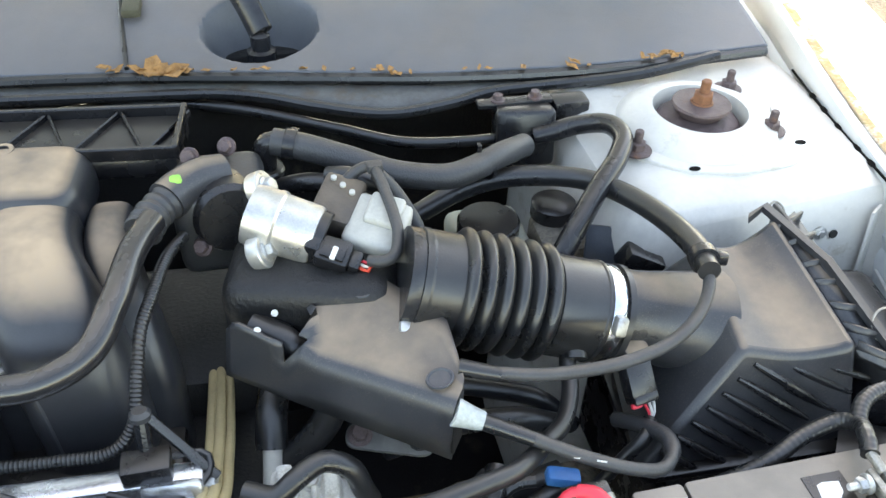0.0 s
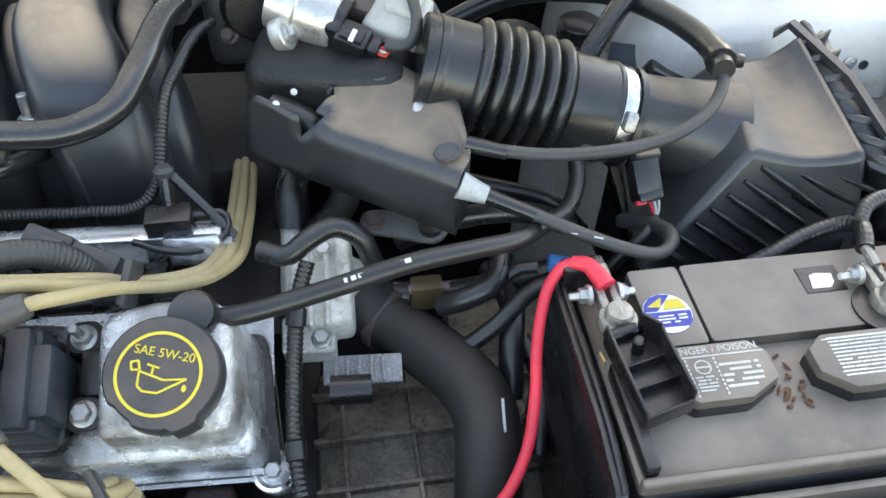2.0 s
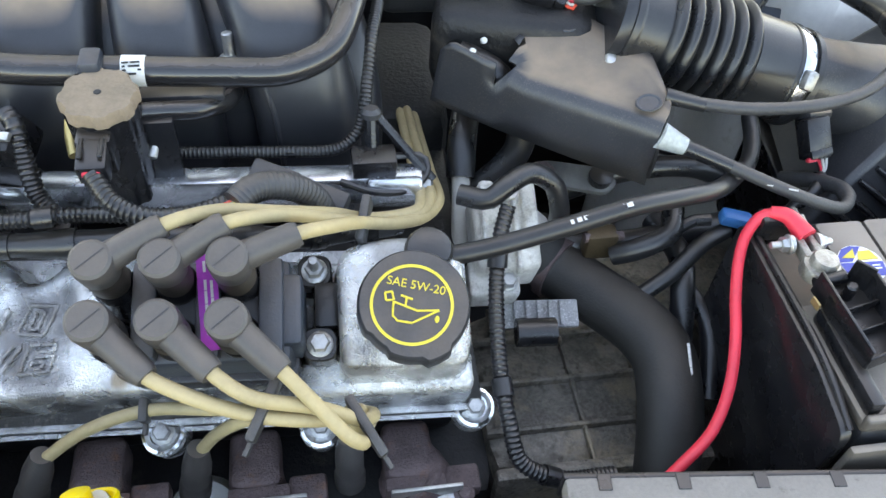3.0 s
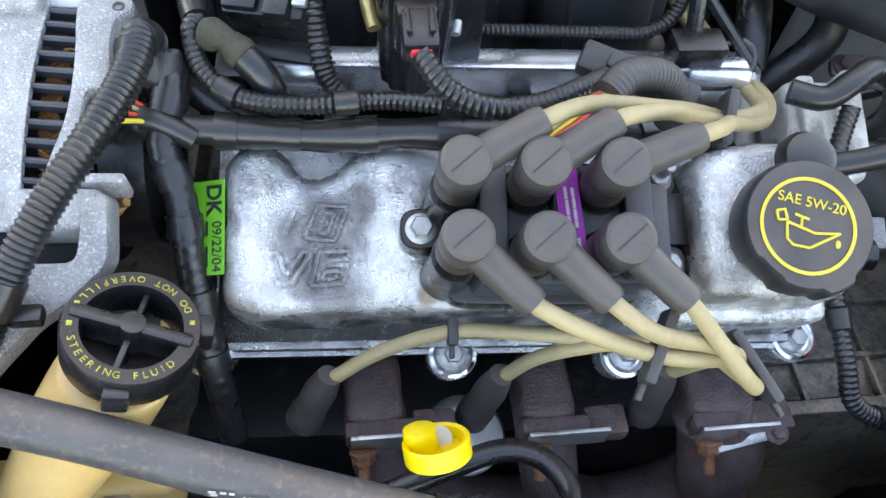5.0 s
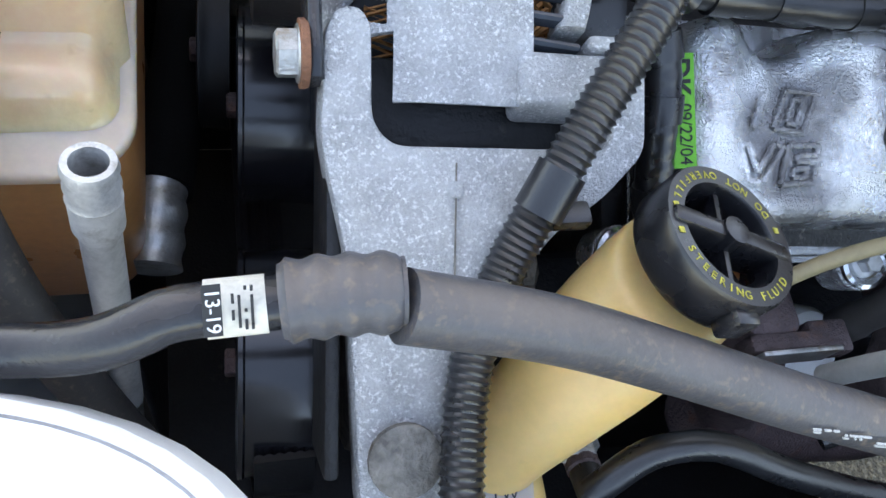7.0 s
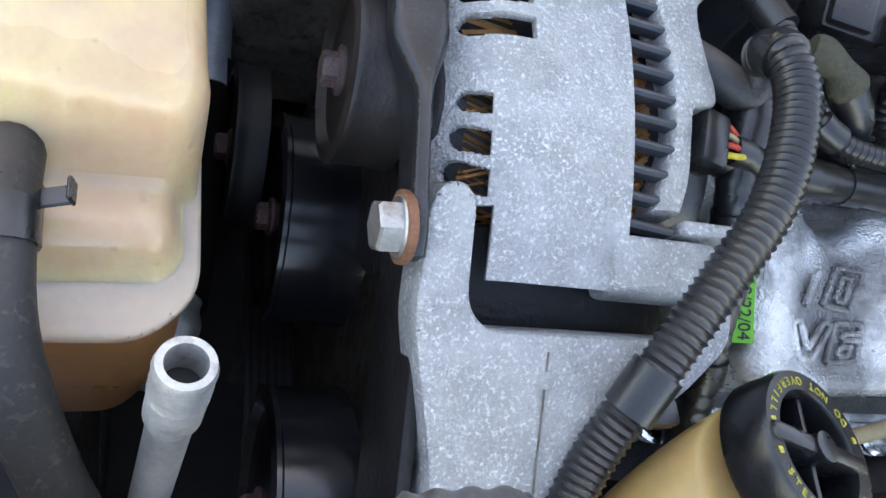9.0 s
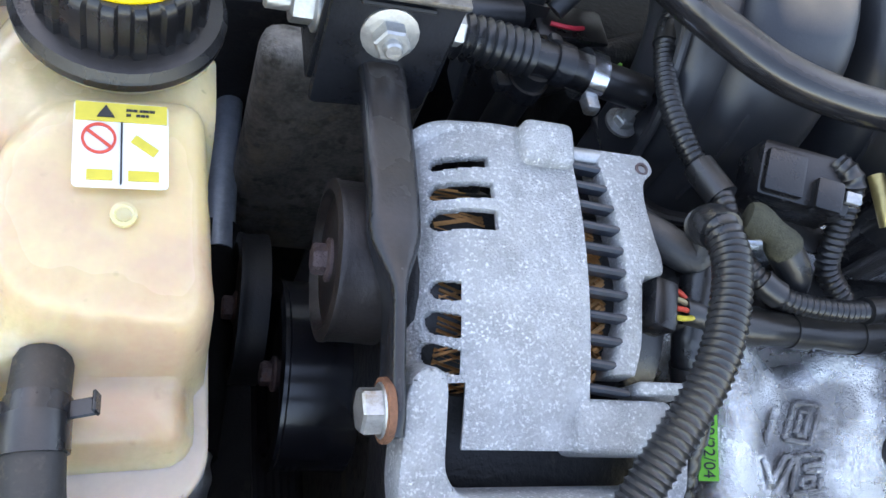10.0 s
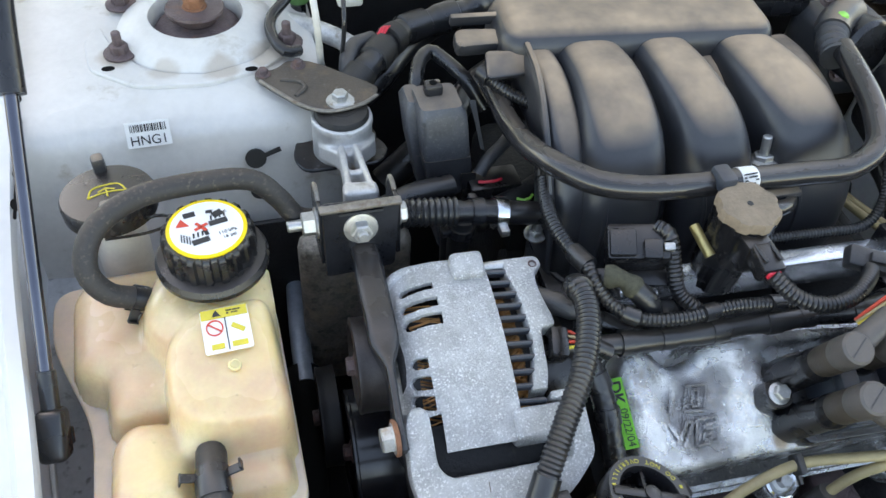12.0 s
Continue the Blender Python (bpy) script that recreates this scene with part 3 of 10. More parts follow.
# glass edge above the cowl
bm = box(-0.115, 1.25, 1.16, 1.45, 0.62, 0.006, 0.0, m=Matrix.Translation((0, 1.25, 1.16)) @ Euler((radians(30), 0, 0)).to_matrix().to_4x4() @ Matrix.Translation((0, -1.25, -1.16)))
tagged(part("windscreen", bm, PLASTIC_BLUE, None), "dark windscreen above the cowl", "windscreen", kind="structure")
# the raised hood overhead that shades the engine
hb = prism([(-0.88, 0.0), (0.65, 0.0), (0.63, 0.8), (0.55, 1.15), (-0.78, 1.15), (-0.86, 0.8)], 0, 0.03, Matrix.Translation((0, 1.02, 1.02)) @ Euler((radians(94), 0, 0)).to_matrix().to_4x4(), 0.01)
tagged(part("ceiling_raised_hood", hb, PAINT, None), "raised silver-white hood held up on gas struts", "hood", kind="structure")


# ---- radiator support, bumper and lamps at the front ----
rs = thing("radiator_cover", "dusty grey plastic radiator cover with notched rear edge", "radiator cover", (0.2, 0.03, 0.86))
RC = Matrix.Translation((0.20, 0.0965, 0.846)) @ Euler((0, 0, radians(-6))).to_matrix().to_4x4()
part("top_plate", box(0.071, -0.075, -0.004, 0.578, 0.150, 0.016, 0.003, m=RC), TAN_GREY, rs)
part("rear_lip", box(0.071, 0.0015, -0.010, 0.578, 0.004, 0.024, 0.001, m=RC), PLASTIC_CLEAN, rs)
for i in range(9):
    part("edge_notch", box(-0.195 + i * 0.047, -0.004, 0.0042, 0.008, 0.010, 0.0012, 0.0003, 1, m=RC), PLASTIC_CLEAN, rs)
# Beam carried down to the tray as a dark blocker before bright ground.
part("front_blocker_beam", box(-0.115, -0.045, 0.545, 1.30, 0.09, 0.57, 0.02), BLOCK, rs)


SEAM_GREY = M("seam_sealer_grey", (0.30, 0.29, 0.28), 0.6, 0, 0.3, 60, 500, 0.2)


def lamp_panel(name, cx, side):
    t = thing(name, "white painted headlamp surround at the bay's corner", "headlamp", (cx, 0.06, 0.8), "headlamp surrounds")
    rings = []
    for z, s in ((0.62, 1.0), (0.84, 1.0), (0.868, 0.985), (0.880, 0.95), (0.884, 0.88), (0.885, 0.3)):
        rings.append([(cx + 0.162 * s * math.copysign(abs(math.cos(a)) ** 0.75, math.cos(a)), 0.045 + 0.118 * s * math.copysign(abs(math.sin(a)) ** 0.75, math.sin(a)), z)
                      for a in [2 * math.pi * i / 48 for i in range(48)]])
    part("housing", loft(rings), WHITE, t)
    for q in range(2):
        seam = [(cx + 0.147 * math.copysign(abs(math.cos(a)) ** 0.75, math.cos(a)), 0.045 + 0.107 * math.copysign(abs(math.sin(a)) ** 0.75, math.sin(a)), 0.8815)
                for a in [math.pi * (0.15 + 0.36 * q + 0.031 * i) for i in range(11)]]
        part("seam", tube(seam, 0.0011, 8), SEAM_GREY, t, "dirty grey panel seam")
    return t


lamp_panel("headlamp", -0.735, -1)
lamp_panel("headlamp", 0.575, 1)

# ---- engine masses ----
EN = frame_at((-0.225, 0.245, 0.845), -3, 23)      # plane of the front valve cover
CR = frame_at((-0.225, 0.30, 0.60), -3, 0)        # crank frame
blk = thing("engine_block", "grimy dark engine block and cylinder heads", "engine block", (-0.22, 0.35, 0.55))
part("crankcase", box(0, 0.05, -0.09, 0.42, 0.30, 0.34, 0.02, m=CR), BLOCK, blk)
part("front_head", box(-0.005, 0.008, -0.130, 0.36, 0.115, 0.14, 0.01, m=EN), BLOCK, blk)
part("valley", box(0, 0.12, 0.14, 0.38, 0.18, 0.10, 0.015, m=CR), BLOCK, blk)
part("rear_head", box(0, 0.26, 0.12, 0.38, 0.16, 0.22, 0.02, m=CR), BLOCK, blk)
part("mount_boss", box(-0.335, 0.172, 0.150, 0.10, 0.030, 0.20, 0.012, 3, m=CR), CAST_DARK, blk, "brown grimy casting by the mount")
part("timing_cover", box(-0.235, 0.04, -0.06, 0.07, 0.26, 0.42, 0.02, m=CR), CAST_DARK, blk)

tr = thing("transmission_case", "grimy ribbed aluminium transmission case", "transmission", (0.06, 0.30, 0.6))
part("bell_housing", box(0.075, 0.285, 0.54, 0.21, 0.17, 0.30, 0.03), CAST_DARK, tr)
part("rear_case", box(0.20, 0.36, 0.54, 0.20, 0.22, 0.24, 0.04), CAST_DARK, tr)
for k in range(3):
    part("rib", box(0.0 + 0.058 * k, 0.28, 0.692, 0.004, 0.16, 0.007, 0.0015), CAST_DARK, tr)
for k in range(3):
    part("rib", box(0.075, 0.235 + 0.045 * k, 0.692, 0.20, 0.005, 0.010, 0.002), CAST_DARK, tr)
part("front_face", box(0.075, 0.196, 0.60, 0.20, 0.012, 0.20, 0.004), CAST_DARK, tr)

# Added dark sheet blocks light and bright ground below, notched for one gap.
ut = prism([(-0.765, -0.11), (0.04, -0.11), (0.05, 0.225), (0.21, 0.235), (0.24, -0.11), (0.535, -0.11), (0.535, 0.91), (-0.765, 0.91)], 0.26, 0.28, None, 0.004)
tagged(part("floor_added_blocker", ut, BLOCK, None), "dark sheet added under the engine to block ground light", "undertray", kind="structure")

# ---- front valve cover ----
def inside(poly, U, W):
    """Signed distance to a polygon's edge, positive inside."""
    best = np.full(U.shape, 9.0)
    odd = np.zeros(U.shape, bool)
    for (ax, ay), (bx, by) in zip(poly, poly[1:] + poly[:1]):
        k = np.clip(((U - ax) * (bx - ax) + (W - ay) * (by - ay)) / max((bx - ax) ** 2 + (by - ay) ** 2, 1e-12), 0, 1)
        best = np.minimum(best, np.hypot(U - ax - k * (bx - ax), W - ay - k * (by - ay)))
        if ay != by:
            odd ^= ((ay > W) != (by > W)) & (U < (bx - ax) * (W - ay) / (by - ay) + ax)
    return np.where(odd, best, -best)


def hump(poly, U, W, base, top, r, draft=0.004):
    """A cast pad: drafted wall up to a rounded edge of radius r, then flat."""
    d = inside(poly, U, W)
    t = np.clip(1 - d / r, 0, 1)
    crown = top - r * (1 - np.sqrt(1 - t * t))
    return np.where(d >= 0, crown, base + (top - r - base) * np.clip((d + draft) / draft, 0, 1))


def cast_sheet(u0, u1, v0, v1, st, height, m, trim=None):
    """A grid over the plane of m, lifted by height(U, W)."""
    nu, nv = round((u1 - u0) / st), round((v1 - v0) / st)
    U, W = np.meshgrid(np.linspace(u0, u1, nu + 1), np.linspace(v0, v1, nv + 1), indexing="ij")
    H = height(U, W)
    bm = bmesh.new()
    g = [[bm.verts.new(m @ V(U[i, j], W[i, j], H[i, j])) for j in range(nv + 1)] for i in range(nu + 1)]
    keep = inside(trim, U, W) > 0 if trim else np.ones(U.shape, bool)
    for i in range(nu):
        for j in range(nv):
            if keep[i, j] and keep[i + 1, j + 1] and keep[i + 1, j] and keep[i, j + 1]:
                bm.faces.new((g[i][j], g[i + 1][j], g[i + 1][j + 1], g[i][j + 1]))
    if trim:
        bmesh.ops.delete(bm, geom=[v for v in bm.verts if not v.link_faces], context="VERTS")
    return bm


def grime_and_shade(m, colour, spots):
    """Tinted patches for dried-on dirt and for painted shade: each spot (centre, radius, share) has a ragged edge."""
    N, L = m.node_tree.nodes, m.node_tree.links
    b = N["Principled BSDF"]
    geo = N.new("ShaderNodeNewGeometry")
    nz = N.new("ShaderNodeTexNoise")
    nz.inputs["Scale"].default_value, nz.inputs["Detail"].default_value = 55, 6
    L.new(geo.outputs["Position"], nz.inputs["Vector"])
    for centre, radius, share in spots:
        dist = N.new("ShaderNodeVectorMath")
        dist.operation = "DISTANCE"
        dist.inputs[1].default_value = centre
        L.new(geo.outputs["Position"], dist.inputs[0])
        add = N.new("ShaderNodeMath")
        add.operation, add.inputs[1].default_value = "MULTIPLY_ADD", radius * 1.3
        L.new(nz.outputs[0], add.inputs[0])
        L.new(dist.outputs["Value"], add.inputs[2])
        r = N.new("ShaderNodeMapRange")
        r.inputs[1].default_value, r.inputs[2].default_value, r.inputs[3].default_value, r.inputs[4].default_value = radius * 1.25, radius * 1.75, share, 0.0
        L.new(add.outputs[0], r.inputs[0])
        mix = N.new("ShaderNodeMix")
        mix.data_type = "RGBA"
        mix.inputs[7].default_value = (*colour, 1)
        L.new(r.outputs[0], mix.inputs[0])
        L.new(b.inputs["Base Color"].links[0].from_socket, mix.inputs[6])
        L.new(mix.outputs[2], b.inputs["Base Color"])


grime_and_shade(PAINT_DULL, (0.33, 0.235, 0.15), [((-0.732, 0.690, 0.917), 0.016, 0.5), ((-0.690, 0.660, 0.918), 0.014, 0.4), ((-0.640, 0.655, 0.920), 0.016, 0.5), ((-0.595, 0.668, 0.920), 0.020, 0.55), ((-0.578, 0.640, 0.915), 0.014, 0.5), ((0.345, 0.610, 0.918), 0.012, 0.4), ((0.490, 0.615, 0.918), 0.014, 0.4)])
# Stains, and shade painted into emblem field, shelf and along the front wall.
grime_and_shade(CAST_DIRTY, (0.13, 0.125, 0.125), [(EN @ V(-0.112, 0.004, 0), 0.026, 0.75), (EN @ V(-0.104, -0.024, 0), 0.022, 0.7), (EN @ V(-0.046, 0.024, 0.004), 0.016, 0.8), (EN @ V(-0.118, 0.034, 0), 0.013, 0.65), (EN @ V(0.080, 0.0, 0.01), 0.026, 0.85), (EN @ V(-0.045, -0.012, 0), 0.013, 0.8), (EN @ V(0.130, 0.040, 0.04), 0.024, 0.6), (EN @ V(0.098, -0.024, 0.03), 0.018, 0.7), (EN @ V(0.165, -0.012, 0.03), 0.018, 0.6), (EN @ V(-0.02, -0.026, 0), 0.022, 0.85), (EN @ V(0.015, -0.026, 0), 0.022, 0.85), (EN @ V(0.05, -0.028, 0), 0.022, 0.85), (EN @ V(-0.02, 0.055, 0), 0.022, 0.8), (EN @ V(0.03, 0.05, 0), 0.025, 0.8), (EN @ V(-0.092, 0.028, 0), 0.016, 0.7)] + [(EN @ V(u, -0.039, -0.034), 0.017, 0.85) for u in (-0.13, -0.09, -0.05, -0.01, 0.03, 0.07, 0.11, 0.15)])
grime_and_shade(CAST_DIRTY, (0.30, 0.20, 0.10), [(EN @ V(-0.053, -0.024, 0), 0.009, 0.8)])


def valve_cover():
    t = thing("valve_cover", "stained cast aluminium valve cover with raised V6 lettering", "valve cover", EN.translation)
    left = rounded([(-0.1645, -0.024), (-0.1650, 0.050), (-0.157, 0.061), (-0.143, 0.063), (-0.132, 0.060), (-0.1245, 0.0475), (-0.115, 0.0440), (-0.104, 0.0475), (-0.092, 0.060), (-0.075, 0.0630), (-0.03, 0.0605),
                    (0.09, 0.050), (0.09, -0.0355), (-0.068, -0.0325), (-0.094, -0.0345), (-0.142, -0.0350), (-0.156, -0.032)], 0.007, 3)
    neck = rounded([(0.088, -0.0335), (0.086, 0.036), (0.094, 0.046), (0.120, 0.0505), (0.156, 0.0500), (0.1665, 0.036), (0.1690, -0.020), (0.164, -0.0335)], 0.008, 3)
    ledge = rounded([(0.055, -0.043), (0.055, -0.020), (0.172, -0.012), (0.1745, -0.043)], 0.008, 3)
    shelf = rounded([(-0.064, -0.0335), (-0.054, -0.0100), (0.060, -0.0100), (0.060, -0.0345)], 0.008, 3)

    def height(U, W):
        h = hump(left, U, W, -0.050, -0.0045, 0.011)
        # sunk field round the emblem, between two rocker bulges
        field = step(U, -0.146, -0.128) * step(-U, 0.082, 0.094) * step(W, -0.034, -0.020)
        bulge = np.exp(-((U + 0.068) / 0.019) ** 2 - ((W - 0.036) / 0.024) ** 4) + 0.8 * np.exp(-((U + 0.064) / 0.016) ** 2 - ((W - 0.004) / 0.020) ** 4)
        side = np.exp(-((U + 0.150) / 0.012) ** 2 - ((W - 0.016) / 0.042) ** 4)
        h += np.where(inside(left, U, W) > 0, -0.0042 * field + 0.0105 * np.minimum(bulge, 1.05) + 0.0040 * side, 0)
        # dished well under the coil
        h -= 0.006 * step(U, -0.052, -0.036) * step(-U, -0.088, -0.080) * step(W, -0.014, -0.004) * step(-W, -0.050, -0.044)
        h = np.maximum(h, hump(shelf, U, W, -0.050, -0.0015, 0.006))
        h = np.maximum(h, hump(ledge, U, W, -0.050, 0.0030, 0.005, 0.003))
        h = np.maximum(h, hump(neck, U, W, -0.050, 0.0440, 0.009, 0.006))
        return h
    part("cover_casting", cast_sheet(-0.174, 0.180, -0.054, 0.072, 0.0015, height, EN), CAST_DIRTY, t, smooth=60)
    # bolt flange, darkened for oil and the gap's shade, with its gasket line
    fl = rounded([(-0.174, -0.051), (-0.170, 0.046), (0.176, 0.050), (0.186, -0.051)], 0.012, 4)
    part("flange", prism(fl, -0.060, -0.046, EN, 0.002), OILY_SHADED, t, "bolt flange dark with oil and painted shade")
    part("flange_edge", box(0.002, -0.0478, -0.0475, 0.350, 0.0052, 0.0050, 0.0018, 2, m=EN), CAST_DIRTY, t, "bright front edge clear of the painted shade")
    part("gasket_line", prism([(u * 1.004, v * 1.012) for u, v in fl], -0.064, -0.061, EN), RUBBER, t)
    for u, v in ((-0.178, -0.050), (-0.0344, -0.0545), (0.0714, -0.0560), (0.1790, -0.0480)):
        part("boss", lathe([(0.0150, -0.072), (0.0150, -0.052), (0.0130, -0.0500)], EN @ Matrix.Translation((u, v, 0)), 24), CAST_DIRTY, t)
        part("cup_washer", lathe([(0.0142, -0.0500), (0.0142, -0.0475), (0.0120, -0.0465), (0.0100, -0.0480), (0.0090, -0.0485)], EN @ Matrix.Translation((u, v, 0)), 28), CHROME, t, "bright cup washer")
        part("bolt", hexbolt(EN @ Matrix.Translation((u, v, -0.0490)), 0.0058, 0.009, 1.35), ZINC, t)
    # raised outline emblem
    outlines = {"0": [[(-0.1196, 0.0087), (-0.112, 0.0273), (-0.0955, 0.0262), (-0.1029, 0.0068)], [(-0.1124, 0.0116), (-0.1078, 0.0232), (-0.1028, 0.0226), (-0.1070, 0.0110)]],
                "V": [[(-0.1388, 0.0), (-0.1339, 0.0006), (-0.1292, -0.0125), (-0.1202, 0.0008), (-0.1154, -0.0004), (-0.1267, -0.0174), (-0.1344, -0.0169)]],
                "6": [[(-0.1114, 0.0006), (-0.0945, 0.0013), (-0.0952, -0.0034), (-0.1058, -0.0040), (-0.1072, -0.0070), (-0.0955, -0.0065), (-0.0981, -0.0168), (-0.116, -0.0181)], [(-0.1085, -0.0105), (-0.1012, -0.0100), (-0.1024, -0.0143), (-0.1096, -0.0148)]],
                "stroke": [[(-0.1318, 0.0080), (-0.1258, 0.0240), (-0.1246, 0.0240), (-0.1305, 0.0080)]]}
    for ch, loops in outlines.items():
        bm = bmesh.new()
        for lp in loops:
            for p, q in zip(lp, lp[1:] + lp[:1]):
                tube([(p[0], p[1], 0), (q[0], q[1], 0)], 0.0016, 8, bm=bm)
        bmesh.ops.transform(bm, matrix=EN @ Matrix.Translation((0, 0, -0.0058 if ch in ("V", "stroke") else -0.0076)), verts=bm.verts)
        part("raised_letter", bm, CAST_DIRTY, t)
    return t


valve_cover()

# green date tag on the end of the cover
tg = thing("green_date_label", "bright green adhesive label with black letters", "label", EN @ V(-0.168, 0.014, -0.02))
LM = EN @ Matrix.Translation((-0.1622, 0.0148, -0.0052)) @ Euler((0, radians(-20), radians(1))).to_matrix().to_4x4() @ Matrix.Translation((-0.0095, 0, 0.0008))
part("sheet", box(0, 0, 0, 0.019, 0.0530, 0.0008, m=LM), GREEN, tg)
LT = LM @ Matrix.Translation((0, 0, 0.0006)) @ Euler((0, 0, radians(-90))).to_matrix().to_4x4()
text("print", "DK", 0.0125, LT @ Matrix.Translation((-0.0155, 0.0028, 0)), BLACK_PRINT, tg, bold=0.0003)
text("print", "09/22/04", 0.0080, LT @ Matrix.Translation((0.0110, 0.0048, 0)), BLACK_PRINT, tg)
part("bars", bars(LT @ Matrix.Translation((0.0105, -0.0035, 0)), 0.028, 0.008, 3, 4), BLACK_PRINT, tg)


# ---- oil filler cap ----
def oil_cap():
    m = EN @ Matrix.Translation((0.1315, -0.0010, 0.0455)) @ Matrix.Diagonal((0.95, 0.95, 1, 1))
    t = thing("oil_filler_cap", "round black oil filler cap with yellow ring and oil can symbol", "oil cap", m.translation)
    prof = []
    for i in range(64):
        a = 2 * math.pi * i / 64
        r = 0.0355
        d = (math.degrees(a) - 292 + 180) % 360 - 180
        if abs(d) < 13:
            r = 0.0385
        d2 = (math.degrees(a) - 225 + 180) % 360 - 180
        if abs(d2) < 16:
            r = 0.0335
        prof.append((r * math.cos(a), r * math.sin(a)))
    sc = lambda s, z: [(x * s, y * s, z) for x, y in prof]
    part("cap_body", loft([sc(0.9, 0.0), sc(0.97, 0.002), sc(1, 0.006), sc(1, 0.018), sc(0.985, 0.021), sc(0.95, 0.0225)], True, m), CAP_BLACK, t)
    loftm = m @ Matrix.Translation((-0.0015, -0.001, 0.0226)) @ Matrix.Diagonal((0.955, 0.955, 1, 1))
    ri = bmesh.new()
    loft([[(r * math.cos(2 * math.pi * i / 64), r * math.sin(2 * math.pi * i / 64), z) for i in range(64)] for r, z in ((0.0252, 0), (0.0252, 0.0005), (0.0272, 0.0005), (0.0272, 0))], False, loftm, closed=True, bm=ri)
    part("printed_ring", ri, YELLOW_PRINT, t)
    text("print", "SAE 5W-20", 0.0082, loftm @ Matrix.Translation((0.0035, 0.0125, 0.0002)) @ Euler((0, 0, radians(-14))).to_matrix().to_4x4(), YELLOW_PRINT, t)
    # oil can pictogram: spout, body, handle and drop
    g = bmesh.new()
    W = lambda pts, r=0.0008: tube([(x, y, 0.0002) for x, y in pts], r, 6, 0.004, bm=g)
    rot = loftm @ Euler((0, 0, radians(-12))).to_matrix().to_4x4()
    for pts in ([(-0.012, 0.000), (-0.010, -0.011), (0.002, -0.012)], [(0.002, -0.012), (0.018, -0.001)], [(0.018, -0.001), (0.004, -0.0035)], [(0.004, -0.0035), (-0.012, 0.000)],
                [(-0.004, -0.001), (-0.004, 0.004)], [(-0.008, 0.005), (0.0, 0.0035)], [(-0.0125, 0.001), (-0.017, 0.000)], [(-0.017, 0.000), (-0.0185, 0.005)], [(-0.0185, 0.005), (-0.014, 0.0065)], [(-0.014, 0.0065), (-0.012, 0.001)]):
        W(pts)
    lathe([(0.0001, 0), (0.0016, 0), (0.0012, 0.0006), (0.0001, 0.0006)], Matrix.Translation((0.0175, -0.007, 0)) @ Matrix.Diagonal((1, 1.5, 1, 1)), 12, bm=g)
    bmesh.ops.transform(g, matrix=rot, verts=g.verts)
    part("oil_can_symbol", g, YELLOW_PRINT, t)
    return t


oil_cap()


# ---- ignition coil pack, boots and leads ----
def coil_pack():
    t = thing("ignition_coil_pack", "dark blue ignition coil pack with six lead towers", "ignition coil", EN @ V(0, 0.0, 0.02))
    part("base", prism(rounded([(-0.044, -0.032), (0.062, -0.034), (0.062, 0.038), (-0.044, 0.036)], 0.010, 3), -0.008, 0.016, EN, 0.002), PLASTIC_CLEAN, t)
    part("body", box(0.014, 0.003, 0.030, 0.090, 0.062, 0.044, 0.004, m=EN), PLASTIC_BLUE, t)
    for u in (-0.024, 0.012, 0.048):
        part("core_rib", box(u, 0.003, 0.056, 0.014, 0.058, 0.012, 0.002, m=EN), PLASTIC_BLUE, t)
    part("end_block", box(0.057, 0.002, 0.033, 0.018, 0.044, 0.046, 0.004, m=EN), PLASTIC_BLUE, t)
    for u in (-0.042, -0.0065, 0.030):
        for v in (-0.0138, 0.0195):
            part("tower", lathe([(0.0150, -0.004), (0.0135, 0.006), (0.0120, 0.052), (0.0125, 0.054), (0.0125, 0.058), (0.0095, 0.064)], EN @ Matrix.Translation((u, v, 0)), 28), PLASTIC_CLEAN, t)
    for k, (u, v) in enumerate(((-0.0568, 0.0071), (0.0720, 0.0346), (0.0746, -0.0133))):
        part("ear", prism(rounded([(u - 0.011, v - 0.011), (u + 0.011, v - 0.011), (u + 0.011, v + 0.011), (u - 0.011, v + 0.011)], 0.009, 4), -0.006, 0.0225, EN, 0.001, 1), PLASTIC_CLEAN, t)
        part("bolt", hexbolt(EN @ Matrix.Translation((u, v, 0.0225)), 0.0062, 0.008, 1.35, 0.014 if k == 1 else 0.0), ZINC, t)
    part("purple_tag", box(0, 0, 0, 0.0115, 0.058, 0.0008, m=EN @ Matrix.Translation((0.0130, 0.0060, 0.0632)) @ Euler((0, 0, radians(5))).to_matrix().to_4x4()), PURPLE, t, "purple paper tag")
    part("tag_print", bars(EN @ Matrix.Translation((0.0135, 0.006, 0.0637)) @ Euler((0, 0, radians(95))).to_matrix().to_4x4(), 0.05, 0.007, 2, 8), GREY_PRINT, t)
    part("connector", box(0.079, 0.012, 0.012, 0.016, 0.030, 0.026, 0.003, m=EN), PLASTIC_CLEAN, t)
    return t


coil_pack()


def E_(u, v, n):
    return EN @ V(u, v, n)


